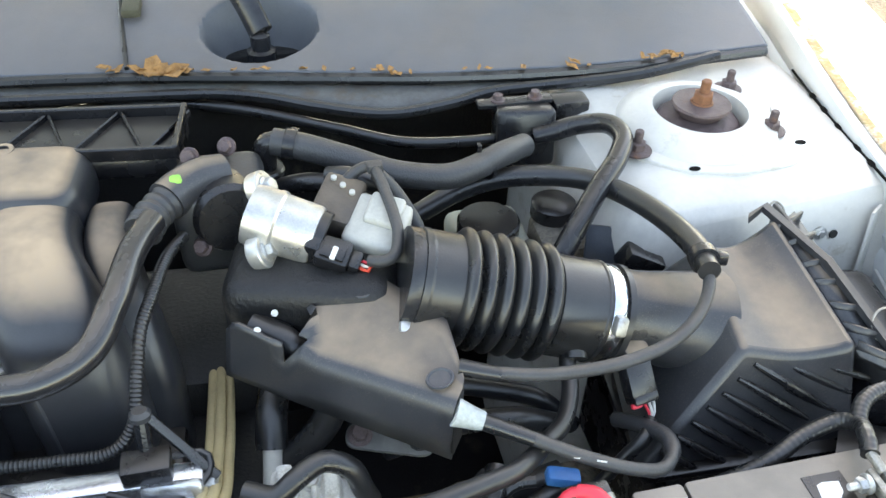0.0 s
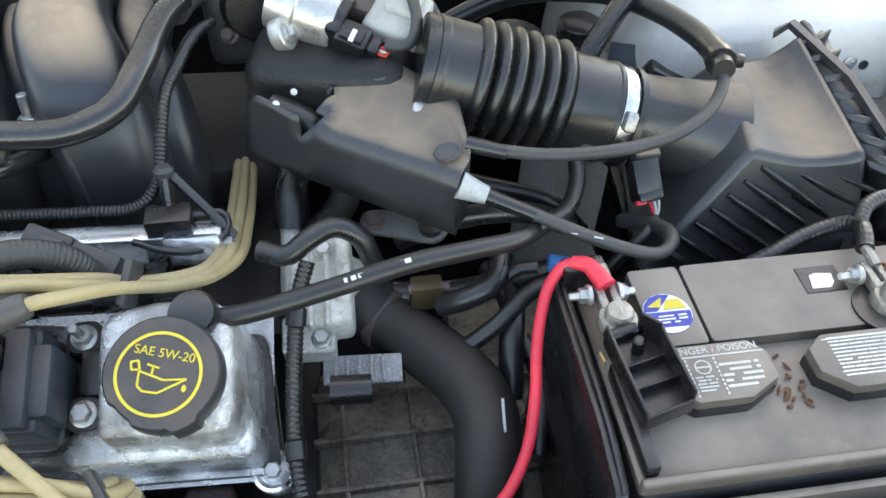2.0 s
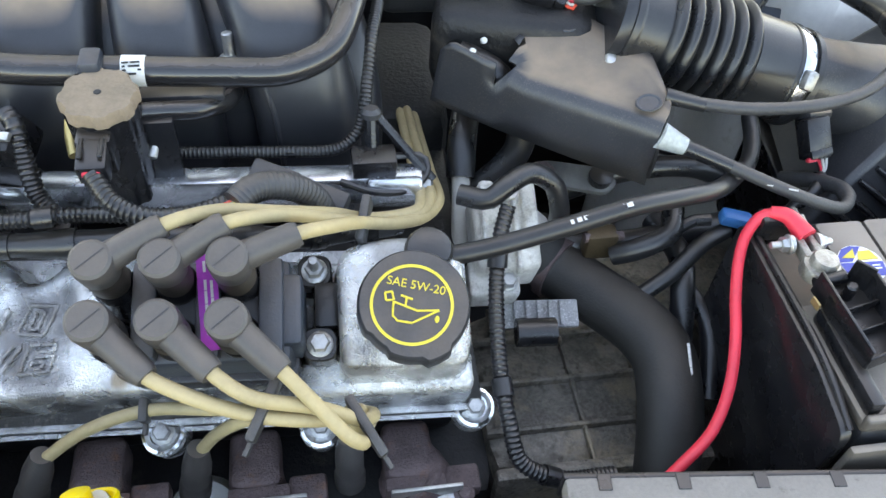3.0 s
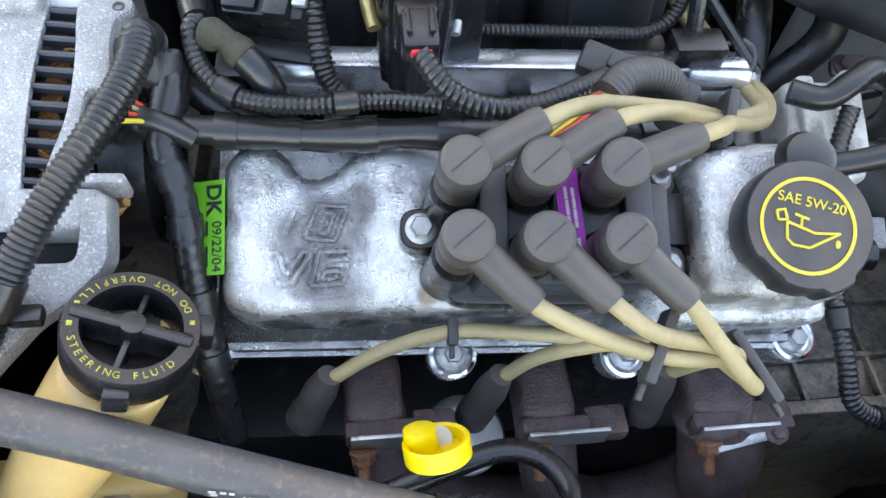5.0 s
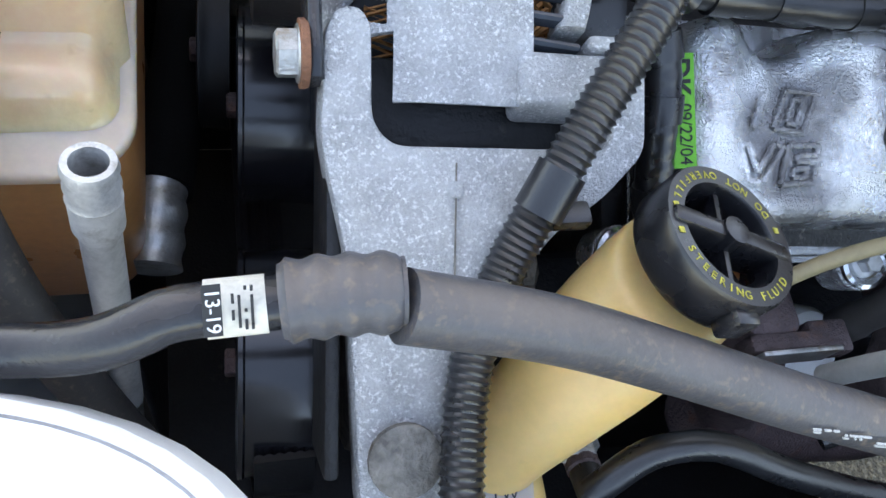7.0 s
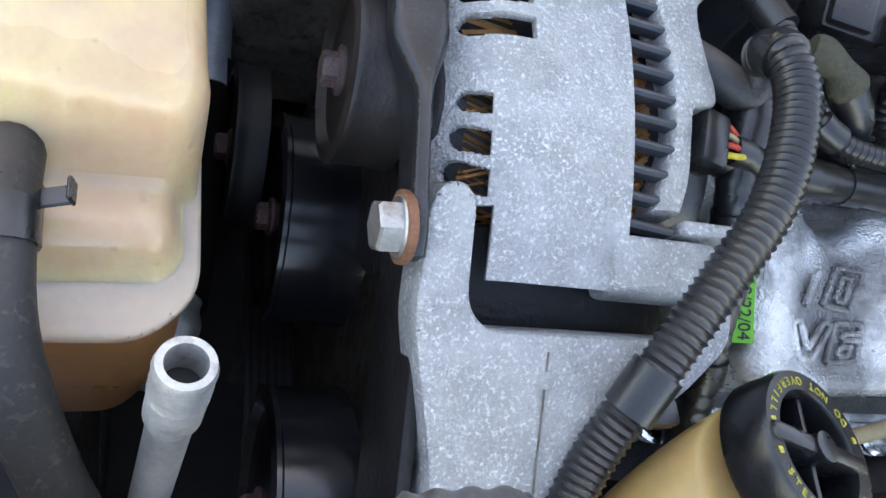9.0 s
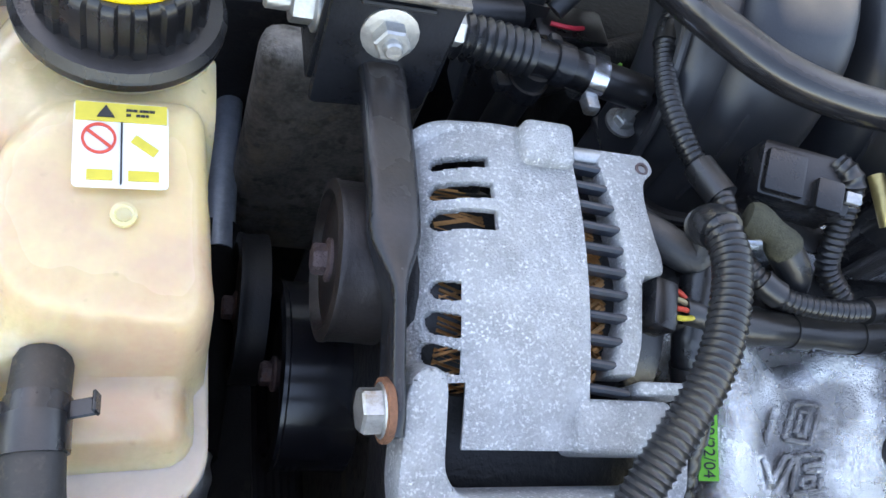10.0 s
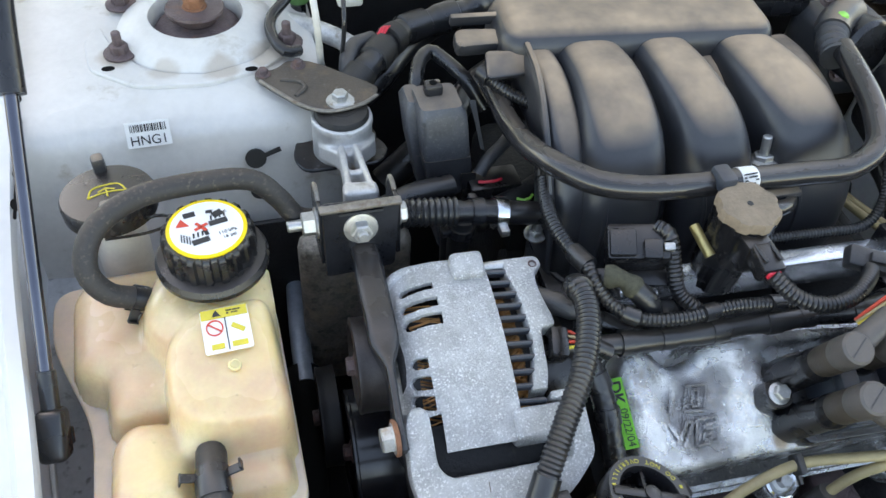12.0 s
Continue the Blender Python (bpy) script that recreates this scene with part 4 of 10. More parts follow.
def boot_and_lead(u, v, end, path):
    """Tower boot with a slotted cap, an angled neck to `end` (plane coordinates), and the tan lead along path (world)."""
    t = thing("spark_plug_lead", "tan spark plug lead with a dusty grey-brown angled boot", "spark plug lead", E_(u, v, 0.06), "spark plug leads")
    m = EN @ Matrix.Translation((u, v, 0.0525))
    part("sleeve", lathe([(0.0092, -0.004), (0.0100, 0.0), (0.0106, 0.004), (0.0106, 0.012), (0.0115, 0.014), (0.0115, 0.031), (0.0110, 0.033)], m, 32), BOOT_DARK, t)
    part("head", lathe([(0.0110, 0.032), (0.0119, 0.034), (0.0121, 0.047), (0.0114, 0.0520), (0.0097, 0.0534)], m, 32), BOOT, t)
    part("slot", box(0, 0, 0.0533, 0.0182, 0.0008, 0.0006, m=m @ Euler((0, 0, radians(40))).to_matrix().to_4x4()), RUBBER, t)
    s, e_ = V(u, v, 0.0950), V(*end)
    part("neck", tube([EN @ s, EN @ s.lerp(e_, 0.35), EN @ s.lerp(e_, 0.7), EN @ e_], lambda k: 0.0090 - 0.0014 * k - (0.0010 if k > 0.95 else 0), 20, 0.003), BOOT, t)
    part("wire", tube([EN @ s.lerp(e_, 0.85), EN @ e_] + [Vector(p) for p in path], 0.0042, 16, 0.004), WIRE_TAN, t)
    return t


# rear three leads run to the transmission side
boot_and_lead(-0.0420, 0.0200, (-0.0057, 0.0400, 0.1005), [E_(0.0197, 0.0515, 0.0897), E_(0.055, 0.0545, 0.078), (-0.134, 0.282, 0.912), (-0.120, 0.283, 0.906), (-0.100, 0.292, 0.896), (-0.081, 0.305, 0.887), (-0.073, 0.333, 0.872), (-0.0705, 0.382, 0.850), (-0.0695, 0.451, 0.832), (-0.0690, 0.510, 0.82)])
boot_and_lead(-0.0065, 0.0198, (0.0277, 0.0402, 0.1005), [E_(0.0569, 0.0505, 0.0835), (-0.145, 0.268, 0.924), (-0.120, 0.278, 0.908), (-0.097, 0.289, 0.894), (-0.077, 0.305, 0.884), (-0.0665, 0.332, 0.872), (-0.0640, 0.384, 0.851), (-0.0630, 0.453, 0.833), (-0.0635, 0.513, 0.82)])
boot_and_lead(0.0290, 0.0195, (0.0674, 0.0340, 0.0975), [E_(0.086, 0.044, 0.080), (-0.1235, 0.268, 0.918), (-0.095, 0.286, 0.896), (-0.076, 0.303, 0.882), (-0.0605, 0.331, 0.868), (-0.0575, 0.383, 0.846), (-0.0570, 0.448, 0.828), (-0.0580, 0.511, 0.82)])
cc = thing("lead_clip", "grey plastic clip that holds three leads together", "clip", (-0.117, 0.279, 0.91), "lead separators")
part("clip_body", box(0, 0, 0, 0.006, 0.030, 0.020, 0.002, m=Matrix.Translation((-0.1185, 0.2785, 0.909)) @ Euler((radians(30), 0, radians(-16))).to_matrix().to_4x4()), RUBBER_GREY, cc)
part("clip_post", box(-0.114, 0.288, 0.882, 0.012, 0.012, 0.040, 0.003), PLASTIC_CLEAN, cc)
# front three leads dip to the plugs
boot_and_lead(-0.0418, -0.0132, (-0.0122, -0.0423, 0.0940), [E_(0.008, -0.0525, 0.0910), E_(0.0272, -0.0595, 0.0862), E_(0.0471, -0.0642, 0.0798), E_(0.069, -0.0658, 0.0712), E_(0.090, -0.064, 0.058), E_(0.098, -0.058, 0.040), E_(0.092, -0.055, 0.02)])
boot_and_lead(-0.0068, -0.0140, (0.0215, -0.0423, 0.0970), [E_(0.0399, -0.0548, 0.0930), E_(0.0739, -0.0595, 0.0737), E_(0.1010, -0.065, 0.0500), E_(0.106, -0.060, 0.035), E_(0.10, -0.056, 0.02)])
boot_and_lead(0.0290, -0.0148, (0.0573, -0.0423, 0.0934), [E_(0.0743, -0.0594, 0.0823), E_(0.0917, -0.0763, 0.0703), E_(0.0985, -0.0790, 0.062), E_(0.100, -0.0750, 0.050), E_(0.094, -0.062, 0.03)])


def plug_lead(plug, path):
    """Lower run of a lead: tan wire that ends in a rubber plug boot beside the manifold."""
    t = thing("plug_boot_lead", "tan lead ending in a dusty rubber spark plug boot", "spark plug lead", plug, "plug boots")
    d = (Vector(plug) - Vector(path[-1])).normalized()
    part("boot", tube([Vector(path[-1]) - d * 0.008, Vector(path[-1]) + d * 0.01, Vector(plug) - d * 0.01, Vector(plug)], lambda k: 0.0070 + 0.0030 * min(1, k * 3) + (0.0012 if k > 0.75 else 0), 18, 0.003), BOOT, t)
    part("wire", tube(path, 0.0042, 16, 0.004), WIRE_TAN, t)


plug_lead(E_(-0.1241, -0.0912, -0.0700), [E_(0.085, -0.058, 0.016), E_(0.045, -0.052, 0.010), E_(0.005, -0.047, -0.001), E_(-0.0382, -0.0441, -0.0117), E_(-0.078, -0.054, -0.0220), E_(-0.1096, -0.0701, -0.0393)])
plug_lead(E_(-0.0193, -0.0920, -0.0885), [E_(0.085, -0.060, 0.020), E_(0.055, -0.054, 0.016), E_(0.030, -0.0552, 0.0060), E_(0.0077, -0.0600, -0.0160), E_(-0.0095, -0.0707, -0.0385)])
plug_lead(E_(0.0900, -0.0921, -0.0822), [E_(0.104, -0.062, 0.012), E_(0.101, -0.064, -0.008), E_(0.0970, -0.066, -0.022), E_(0.0903, -0.0697, -0.0383)])
for u, v, n, a, w in ((-0.0382, -0.0441, -0.0117, 0, 0.016), (0.0461, -0.0605, 0.0800, -24, 0.036), (0.1010, -0.0690, 0.0560, 30, 0.040)):
    c = thing("lead_clip", "grey plastic spark plug lead separator", "clip", E_(u, v, n), "lead separators")
    part("clip_body", box(0, 0, 0, 0.006, w, 0.014, 0.002, m=EN @ Matrix.Translation((u, v, n)) @ Euler((0, 0, radians(a))).to_matrix().to_4x4()), RUBBER_GREY, c)
    part("clip_tail", box(0, -w * 0.55, -0.004, 0.003, 0.012, 0.005, 0.001, m=EN @ Matrix.Translation((u, v, n)) @ Euler((0, 0, radians(a))).to_matrix().to_4x4()), RUBBER_GREY, c)


# ---- exhaust manifold ----
def exhaust():
    t = thing("exhaust_manifold", "brown rusty cast iron exhaust manifold", "exhaust manifold", (-0.2, 0.18, 0.70))
    b = bmesh.new()
    ports = [(-0.309, 0.205, 0.752), (-0.203, 0.199, 0.752), (-0.096, 0.194, 0.752)]
    for x, y, z in ports:
        box(x, y + 0.005, z - 0.012, 0.036, 0.046, 0.032, 0.006, bm=b)
        tube([(x, y - 0.005, z - 0.01), (x + 0.006, y - 0.03, z - 0.05), (x + 0.02, y - 0.035, z - 0.10), (x + 0.05, y - 0.03, z - 0.14)], 0.0195, 16, 0.01, bm=b)
    tube([(-0.31, 0.17, 0.66), (-0.24, 0.165, 0.625), (-0.17, 0.16, 0.61), (-0.12, 0.165, 0.59), (-0.10, 0.19, 0.50)], 0.028, 16, 0.01, bm=b)
    tube([(-0.096, 0.185, 0.745), (-0.075, 0.17, 0.70), (-0.085, 0.165, 0.64), (-0.13, 0.165, 0.60), (-0.19, 0.17, 0.585)], 0.026, 16, 0.01, bm=b)
    fuse(part("casting", b, RUST, t), 0.0024, 4)
    for x, y, z in ports:
        part("flange_plate", box(x + 0.003, y - 0.022, z - 0.006, 0.042, 0.010, 0.018, 0.002), RUST, t)
        part("gasket_edge", box(x + 0.010, y - 0.029, z - 0.004, 0.050, 0.003, 0.020, 0.0008), ZINC, t, "bright gasket edge")
        part("lug", box(x + 0.036, y - 0.02, z - 0.008, 0.026, 0.02, 0.014, 0.003), RUST, t)
        for dx in (-0.008,):
            bo = part("stud", hexbolt(axis_frame((x + dx, y - 0.032, z - 0.008), (x + dx, y - 0.05, z - 0.022)), 0.007, 0.008, 1.2, 0.012), RUST_BRIGHT, t, "orange rusty stud")
    return t


exhaust()

# ---- power steering reservoir ----
WORN_YELLOW = M("worn_yellow_print", (0.42, 0.36, 0.05), 0.6, 0, 0.5, 300, 900, 0.0)


def steering_reservoir():
    base, top = V(-0.497, 0.134, 0.772), V(-0.4210, 0.1870, 0.8730)
    t = thing("power_steering_reservoir", "amber plastic power steering reservoir under a black screw cap", "fluid reservoir", (-0.485, 0.13, 0.74))
    rings = []
    for k in range(9):
        s = k / 8
        c = base.lerp(top, s * 0.92)
        r = 0.0215 + 0.0080 * min(1.0, max(0.0, (s - 0.15) * 1.8)) if s < 0.9 else 0.0285
        rings.append([(c.x + r * math.cos(2 * math.pi * i / 40), c.y + r * math.sin(2 * math.pi * i / 40), c.z) for i in range(40)])
    b = loft(rings)
    box(-0.493, 0.130, 0.745, 0.052, 0.085, 0.075, 0.008, 3, bm=b)
    box(-0.446, 0.1625, 0.763, 0.058, 0.033, 0.042, 0.005, 3, bm=b)
    fuse(part("tank_body", b, CREAM_DEEP, t), 0.002, 5)
    lt = frame_at((-0.4875, 0.1225, 0.7842), -6, 4)
    lab = part("label", box(0, 0, 0, 0.025, 0.014, 0.0010, 0.0003, 1, m=lt), CREAM_PINK, t, "small pinkish paper label")
    text("print", "HBC", 0.0072, lt @ Matrix.Translation((0, 0.0034, 0.0006)), BLACK_PRINT, lab)
    text("print", "LW", 0.0072, lt @ Matrix.Translation((0, -0.0038, 0.0006)), BLACK_PRINT, lab)
    # screw cap with a deep cross handle
    mc = Matrix.Translation(top + V(0, 0, 0.004)) @ Euler((radians(-4), radians(16), 0)).to_matrix().to_4x4() @ Matrix.Diagonal((0.89, 0.89, 1, 1))
    rim = lathe([(0.0330, -0.010), (0.0342, -0.008), (0.0342, 0.008), (0.0332, 0.010), (0.0250, 0.010), (0.0240, 0.008), (0.0230, -0.008), (0.0001, -0.009)], mc, 48)
    c = part("screw_cap", rim, PLASTIC_CLEAN, t, "black screw cap with worn yellow lettering")
    part("cap_handle", box(0, 0, 0.003, 0.062, 0.0085, 0.018, 0.0025, m=mc @ Euler((0, 0, radians(-14))).to_matrix().to_4x4()), PLASTIC_CLEAN, c)
    part("cross_rib", box(0, 0, -0.001, 0.0032, 0.047, 0.014, 0.0008, m=mc @ Euler((0, 0, radians(-14))).to_matrix().to_4x4()), PLASTIC_CLEAN, c)
    part("centre_boss", lathe([(0.0065, -0.006), (0.0065, 0.013), (0.004, 0.0135)], mc, 16), PLASTIC_CLEAN, c)
    part("latch", box(-0.004, -0.0355, 0.0, 0.013, 0.008, 0.014, 0.002, m=mc), PLASTIC_CLEAN, c)
    part("latch", box(0.036, 0.006, 0.0, 0.010, 0.014, 0.014, 0.002, m=mc), PLASTIC_CLEAN, c)
    for word, mid in (("DO NOT OVERFILL", 86), ("STEERING FLUID", 256)):
        n = len(word)
        for i, ch in enumerate(word):
            if ch == " ":
                continue
            a = radians(mid + (i - (n - 1) / 2) * 8.8)
            lm2 = mc @ Matrix.Translation((0.0290 * math.cos(a), 0.0290 * math.sin(a), 0.0101)) @ Euler((0, 0, a + radians(90))).to_matrix().to_4x4()
            text("letter", ch, 0.0053, lm2, WORN_YELLOW, c, depth=0.0002)
    for a in (158, 182, 350, 8):
        a = radians(a)
        part("mark", box(0, 0, 0.0002, 0.0026, 0.0026, 0.0004, m=mc @ Matrix.Translation((0.0292 * math.cos(a), 0.0292 * math.sin(a), 0.0101))), WORN_YELLOW, c)
    return t


steering_reservoir()
fit_t = thing("hose_fitting", "hex steel banjo fitting on the steering reservoir", "fitting", (-0.447, 0.146, 0.769))
fm = axis_frame((-0.4470, 0.1465, 0.7690), (-0.4490, 0.118, 0.7830))
part("hex", hexbolt(fm, 0.0118, 0.012, 1.10), ZINC, fit_t)
part("union_nut", hexbolt(fm @ Matrix.Translation((0, 0, 0.011)), 0.0088, 0.009, 1.05), ZINC, fit_t)
part("rust_ring", lathe([(0.0078, 0.019), (0.0080, 0.023), (0.0070, 0.024)], fm, 18), RUST, fit_t, "rust-stained ring")
part("hose_tail", lathe([(0.0068, 0.022), (0.0072, 0.026), (0.0070, 0.038), (0.0060, 0.039)], fm, 20), RUBBER, fit_t)

# ================= tank side =================
def coolant_tank():
    t = thing("coolant_tank", "yellowed translucent coolant expansion tank with moulded lobes", "coolant tank", (-0.69, 0.34, 0.70))
    pads = [([(-0.775, 0.372), (-0.777, 0.445), (-0.762, 0.464), (-0.632, 0.466), (-0.632, 0.40), (-0.70, 0.362), (-0.750, 0.358)], 0.886, 0.024, 0),
            ([(-0.722, 0.380), (-0.722, 0.404), (-0.704, 0.448), (-0.676, 0.474), (-0.640, 0.474), (-0.626, 0.446), (-0.626, 0.385), (-0.655, 0.345), (-0.702, 0.352)], 0.914, 0.022, 0),
            ([(-0.709, 0.318), (-0.709, 0.356), (-0.688, 0.380), (-0.633, 0.384), (-0.629, 0.302), (-0.637, 0.290), (-0.697, 0.298)], 0.918, 0.017, 0.20),
            ([(-0.750, 0.328), (-0.754, 0.372), (-0.730, 0.382), (-0.690, 0.38), (-0.690, 0.328)], 0.880, 0.018, 0),
            ([(-0.751, 0.252), (-0.750, 0.312), (-0.736, 0.327), (-0.708, 0.323), (-0.698, 0.304), (-0.700, 0.252)], 0.882, 0.019, 0),
            ([(-0.706, 0.288), (-0.706, 0.322), (-0.640, 0.322), (-0.634, 0.312), (-0.634, 0.290)], 0.884, 0.014, 0),
            ([(-0.738, 0.260), (-0.738, 0.300), (-0.637, 0.304), (-0.635, 0.262)], 0.866, 0.012, 0)]

    def height(U, W):
        h = np.full(U.shape, 0.8440)
        for poly, top, r, slope in pads:
            g = hump(rounded(poly, 0.012, 4), U, W, 0.840, top, r, 0.003) + slope * np.where(inside(poly, U, W) > 0, np.clip(W - 0.355, -0.06, 0.03), 0)
            h = 0.5 * (h + g + np.sqrt((h - g) ** 2 + 0.0035 ** 2)) - 0.0004
        return h
    seam = rounded([(-0.6275, 0.42), (-0.6275, 0.256), (-0.645, 0.240), (-0.750, 0.240), (-0.765, 0.256), (-0.766, 0.345), (-0.796, 0.425), (-0.796, 0.478), (-0.634, 0.478)], 0.02, 5)
    shell = part("upper_shell", cast_sheet(-0.782, -0.620, 0.248, 0.480, 0.0022, height, Matrix(), [(x * 0.99 - 0.007, y * 0.985 + 0.005) for x, y in seam]), CREAM, t, smooth=70)
    sm = shell.modifiers.new("soften", "SMOOTH")
    sm.iterations, sm.factor = 4, 0.5
    part("neck_tube", lathe([(0.036, 0.88), (0.036, 0.927)], Matrix.Translation((-0.667, 0.420, 0)), 32), CREAM, t)
    part("weld_seam", prism(seam, 0.840, 0.847, None, 0.0024, 3), CREAM_PINK, t, "pale weld seam lip")
    lo = [(x * 0.96 - 0.0278, y * 0.95 + 0.0172) for x, y in seam]
    b = bmesh.new()
    loft([[(x, y, 0.8385) for x, y in lo], [(x, y, 0.78) for x, y in lo], [(x * 0.9 - 0.0695, y * 0.9 + 0.0345, 0.70) for x, y in lo]], bm=b)
    part("lower_shell", b, COOLANT_SHADED, t, "darker amber lower half")
    part("moulded_stud", lathe([(0.0045, -0.001), (0.0045, 0.0009), (0.0032, 0.0013), (0.0026, 0.0007)], frame_at((-0.662, 0.3290, 0.9128), 0, 11), 18), CREAM, t)
    # outlet stub with spring clamp
    part("outlet_stub", tube([(-0.686, 0.300, 0.872), (-0.686, 0.272, 0.877)], 0.0078, 16), CREAM, t)
    # warning label
    lm = frame_at((-0.6640, 0.3540, 0.9190), 2, 11) @ Matrix.Diagonal((0.93, 0.97, 1, 1))
    lb = part("warning_label", prism(rounded([(-0.017, -0.017), (0.017, -0.017), (0.017, 0.017), (-0.017, 0.017)], 0.002, 3), 0.000, 0.0012, lm), WHITE, t, "white and yellow warning label")
    part("yellow_field", box(0, 0.0128, 0.0015, 0.033, 0.0075, 0.0006, m=lm), YELLOW_PRINT, lb)
    part("yellow_field", box(-0.0075, -0.0125, 0.0015, 0.009, 0.004, 0.0006, m=lm), YELLOW_PRINT, lb)
    part("yellow_field", box(0.008, -0.0125, 0.0015, 0.011, 0.004, 0.0006, m=lm), YELLOW_PRINT, lb)
    part("yellow_field", box(0.0085, 0.000, 0.0015, 0.010, 0.0035, 0.0006, m=lm @ Matrix.Translation((0.008, 0, 0)) @ Euler((0, 0, radians(-35))).to_matrix().to_4x4() @ Matrix.Translation((-0.008, 0, 0))), YELLOW_PRINT, lb)
    g = bmesh.new()
    loft([[(-0.008 + r * math.cos(a), 0.002 + r * math.sin(a), z) for a in [2 * math.pi * i / 28 for i in range(28)]] for r, z in ((0.0052, 0.0013), (0.0052, 0.0018), (0.0062, 0.0018), (0.0062, 0.0013))], False, lm, closed=True, bm=g)
    box(0, 0, 0.0016, 0.011, 0.0011, 0.0005, m=lm @ Matrix.Translation((-0.008, 0.002, 0)) @ Euler((0, 0, radians(-38))).to_matrix().to_4x4(), bm=g)
    part("red_sign", g, RED_PRINT, lb)
    g = bmesh.new()
    box(0, -0.0035, 0.0015, 0.0007, 0.025, 0.0004, m=lm, bm=g)
    prism([(-0.009, 0.0105), (-0.0025, 0.0105), (-0.0057, 0.0155)], 0.0018, 0.0022, lm, bm=g)
    bars(lm @ Matrix.Translation((0.007, 0.0128, 0.0018)), 0.011, 0.004, 2, 3, bm=g)
    part("black_print", g, BLACK_PRINT, lb)
    return t


# coolant residue dried inside the shell
grime_and_shade(CREAM, (0.60, 0.37, 0.23), [((-0.752, 0.405, 0.885), 0.034, 0.55), ((-0.735, 0.352, 0.875), 0.020, 0.5), ((-0.690, 0.452, 0.905), 0.022, 0.45), ((-0.665, 0.268, 0.865), 0.018, 0.35)])
grime_and_shade(CREAM, (0.78, 0.58, 0.26), [((-0.652, 0.345, 0.915), 0.030, 0.5), ((-0.725, 0.285, 0.882), 0.022, 0.45)])
TANK = coolant_tank()


def coolant_cap():
    z0 = 0.918
    m = Matrix.Translation((-0.667, 0.419, z0)) @ Euler((radians(2), 0, 0)).to_matrix().to_4x4() @ Matrix.Diagonal((0.91, 0.91, 1, 1))
    rs_ = []
    for z, s in ((0.009, 1.0), (0.030, 1.0), (0.033, 0.97), (0.0345, 0.92)):
        rs_.append([((0.0345 + 0.0011 * (1 if (i // 2) % 4 < 2 else -1)) * s * math.cos(2 * math.pi * i / 144), (0.0345 + 0.0011 * (1 if (i // 2) % 4 < 2 else -1)) * s * math.sin(2 * math.pi * i / 144), z) for i in range(144)])
    t = part("cap", loft(rs_, True, m), PLASTIC_CLEAN, TANK, "black ribbed cap with round warning label")
    part("skirt", lathe([(0.038, 0.0), (0.0435, 0.002), (0.0440, 0.006), (0.0415, 0.010), (0.034, 0.0115)], m, 48), PLASTIC_CLEAN, t)
    lm = m @ Matrix.Translation((0, 0, 0.0346))
    part("yellow_rim", lathe([(0.0302, 0), (0.0302, 0.0008), (0.026, 0.0010)], lm, 48), YELLOW, t)
    part("white_disc", lathe([(0.0272, 0.0009), (0.0272, 0.0013), (0.02, 0.0014)], lm, 48), WHITE, t, "white printed warning disc")
    lm = lm @ Matrix.Translation((0, 0, 0.0015))
    g = bmesh.new()
    for x, y, w, h, r in ((-0.012, 0.015, 0.009, 0.005, 10), (0.009, 0.013, 0.008, 0.006, 30), (0.003, 0.016, 0.005, 0.003, 0), (0.009, 0.0045, 0.014, 0.005, 12), (-0.005, -0.013, 0.013, 0.005, 14), (-0.001, -0.004, 0.003, 0.008, 20)):
        part("black_symbol", box(0, 0, 0.0002, w, h, 0.0004, m=lm @ Matrix.Translation((x, y, 0)) @ Euler((0, 0, radians(r))).to_matrix().to_4x4()), BLACK_PRINT, t)
    for k in range(4):
        box(0, 0, 0.0002, 0.0014, 0.0045, 0.0004, m=lm @ Matrix.Translation((0.004 + 0.0033 * k, 0.0092 + 0.0008 * k, 0)), bm=g)
        box(0, 0, 0.0002, 0.0014, 0.0045, 0.0004, m=lm @ Matrix.Translation((-0.010 + 0.0033 * k, -0.0072 + 0.0008 * k, 0)), bm=g)
        box(0, 0, 0.0002, 0.0008, 0.0075, 0.0004, m=lm @ Matrix.Translation((-0.019 + 0.002 * k, -0.008 - 0.0022 * k * 0.5, 0)), bm=g)
    part("symbol_hatching", g, BLACK_PRINT, t)
    part("red_triangle", prism([(-0.0225, 0.0035), (-0.0125, 0.0035), (-0.0185, 0.0115)], 0, 0.0004, lm), RED_PRINT, t)
    g = bmesh.new()
    for r in (30, -50):
        box(0, 0, 0.0004, 0.011, 0.0024, 0.0004, m=lm @ Matrix.Translation((-0.004, 0.001, 0)) @ Euler((0, 0, radians(r))).to_matrix().to_4x4(), bm=g)
    part("red_cross", g, RED_PRINT, t)
    tm = lm @ Euler((0, 0, radians(14))).to_matrix().to_4x4()
    text("print", "110 kPa", 0.0044, tm @ Matrix.Translation((0.013, -0.010, 0)), BLACK_PRINT, t, depth=0.0002)
    text("print", "16 psi", 0.0044, tm @ Matrix.Translation((0.013, -0.0148, 0)), BLACK_PRINT, t, depth=0.0002)
    text("print", "OK", 0.0035, tm @ Matrix.Translation((0.0165, 0.0105, 0)), BLACK_PRINT, t, depth=0.0002)


coolant_cap()


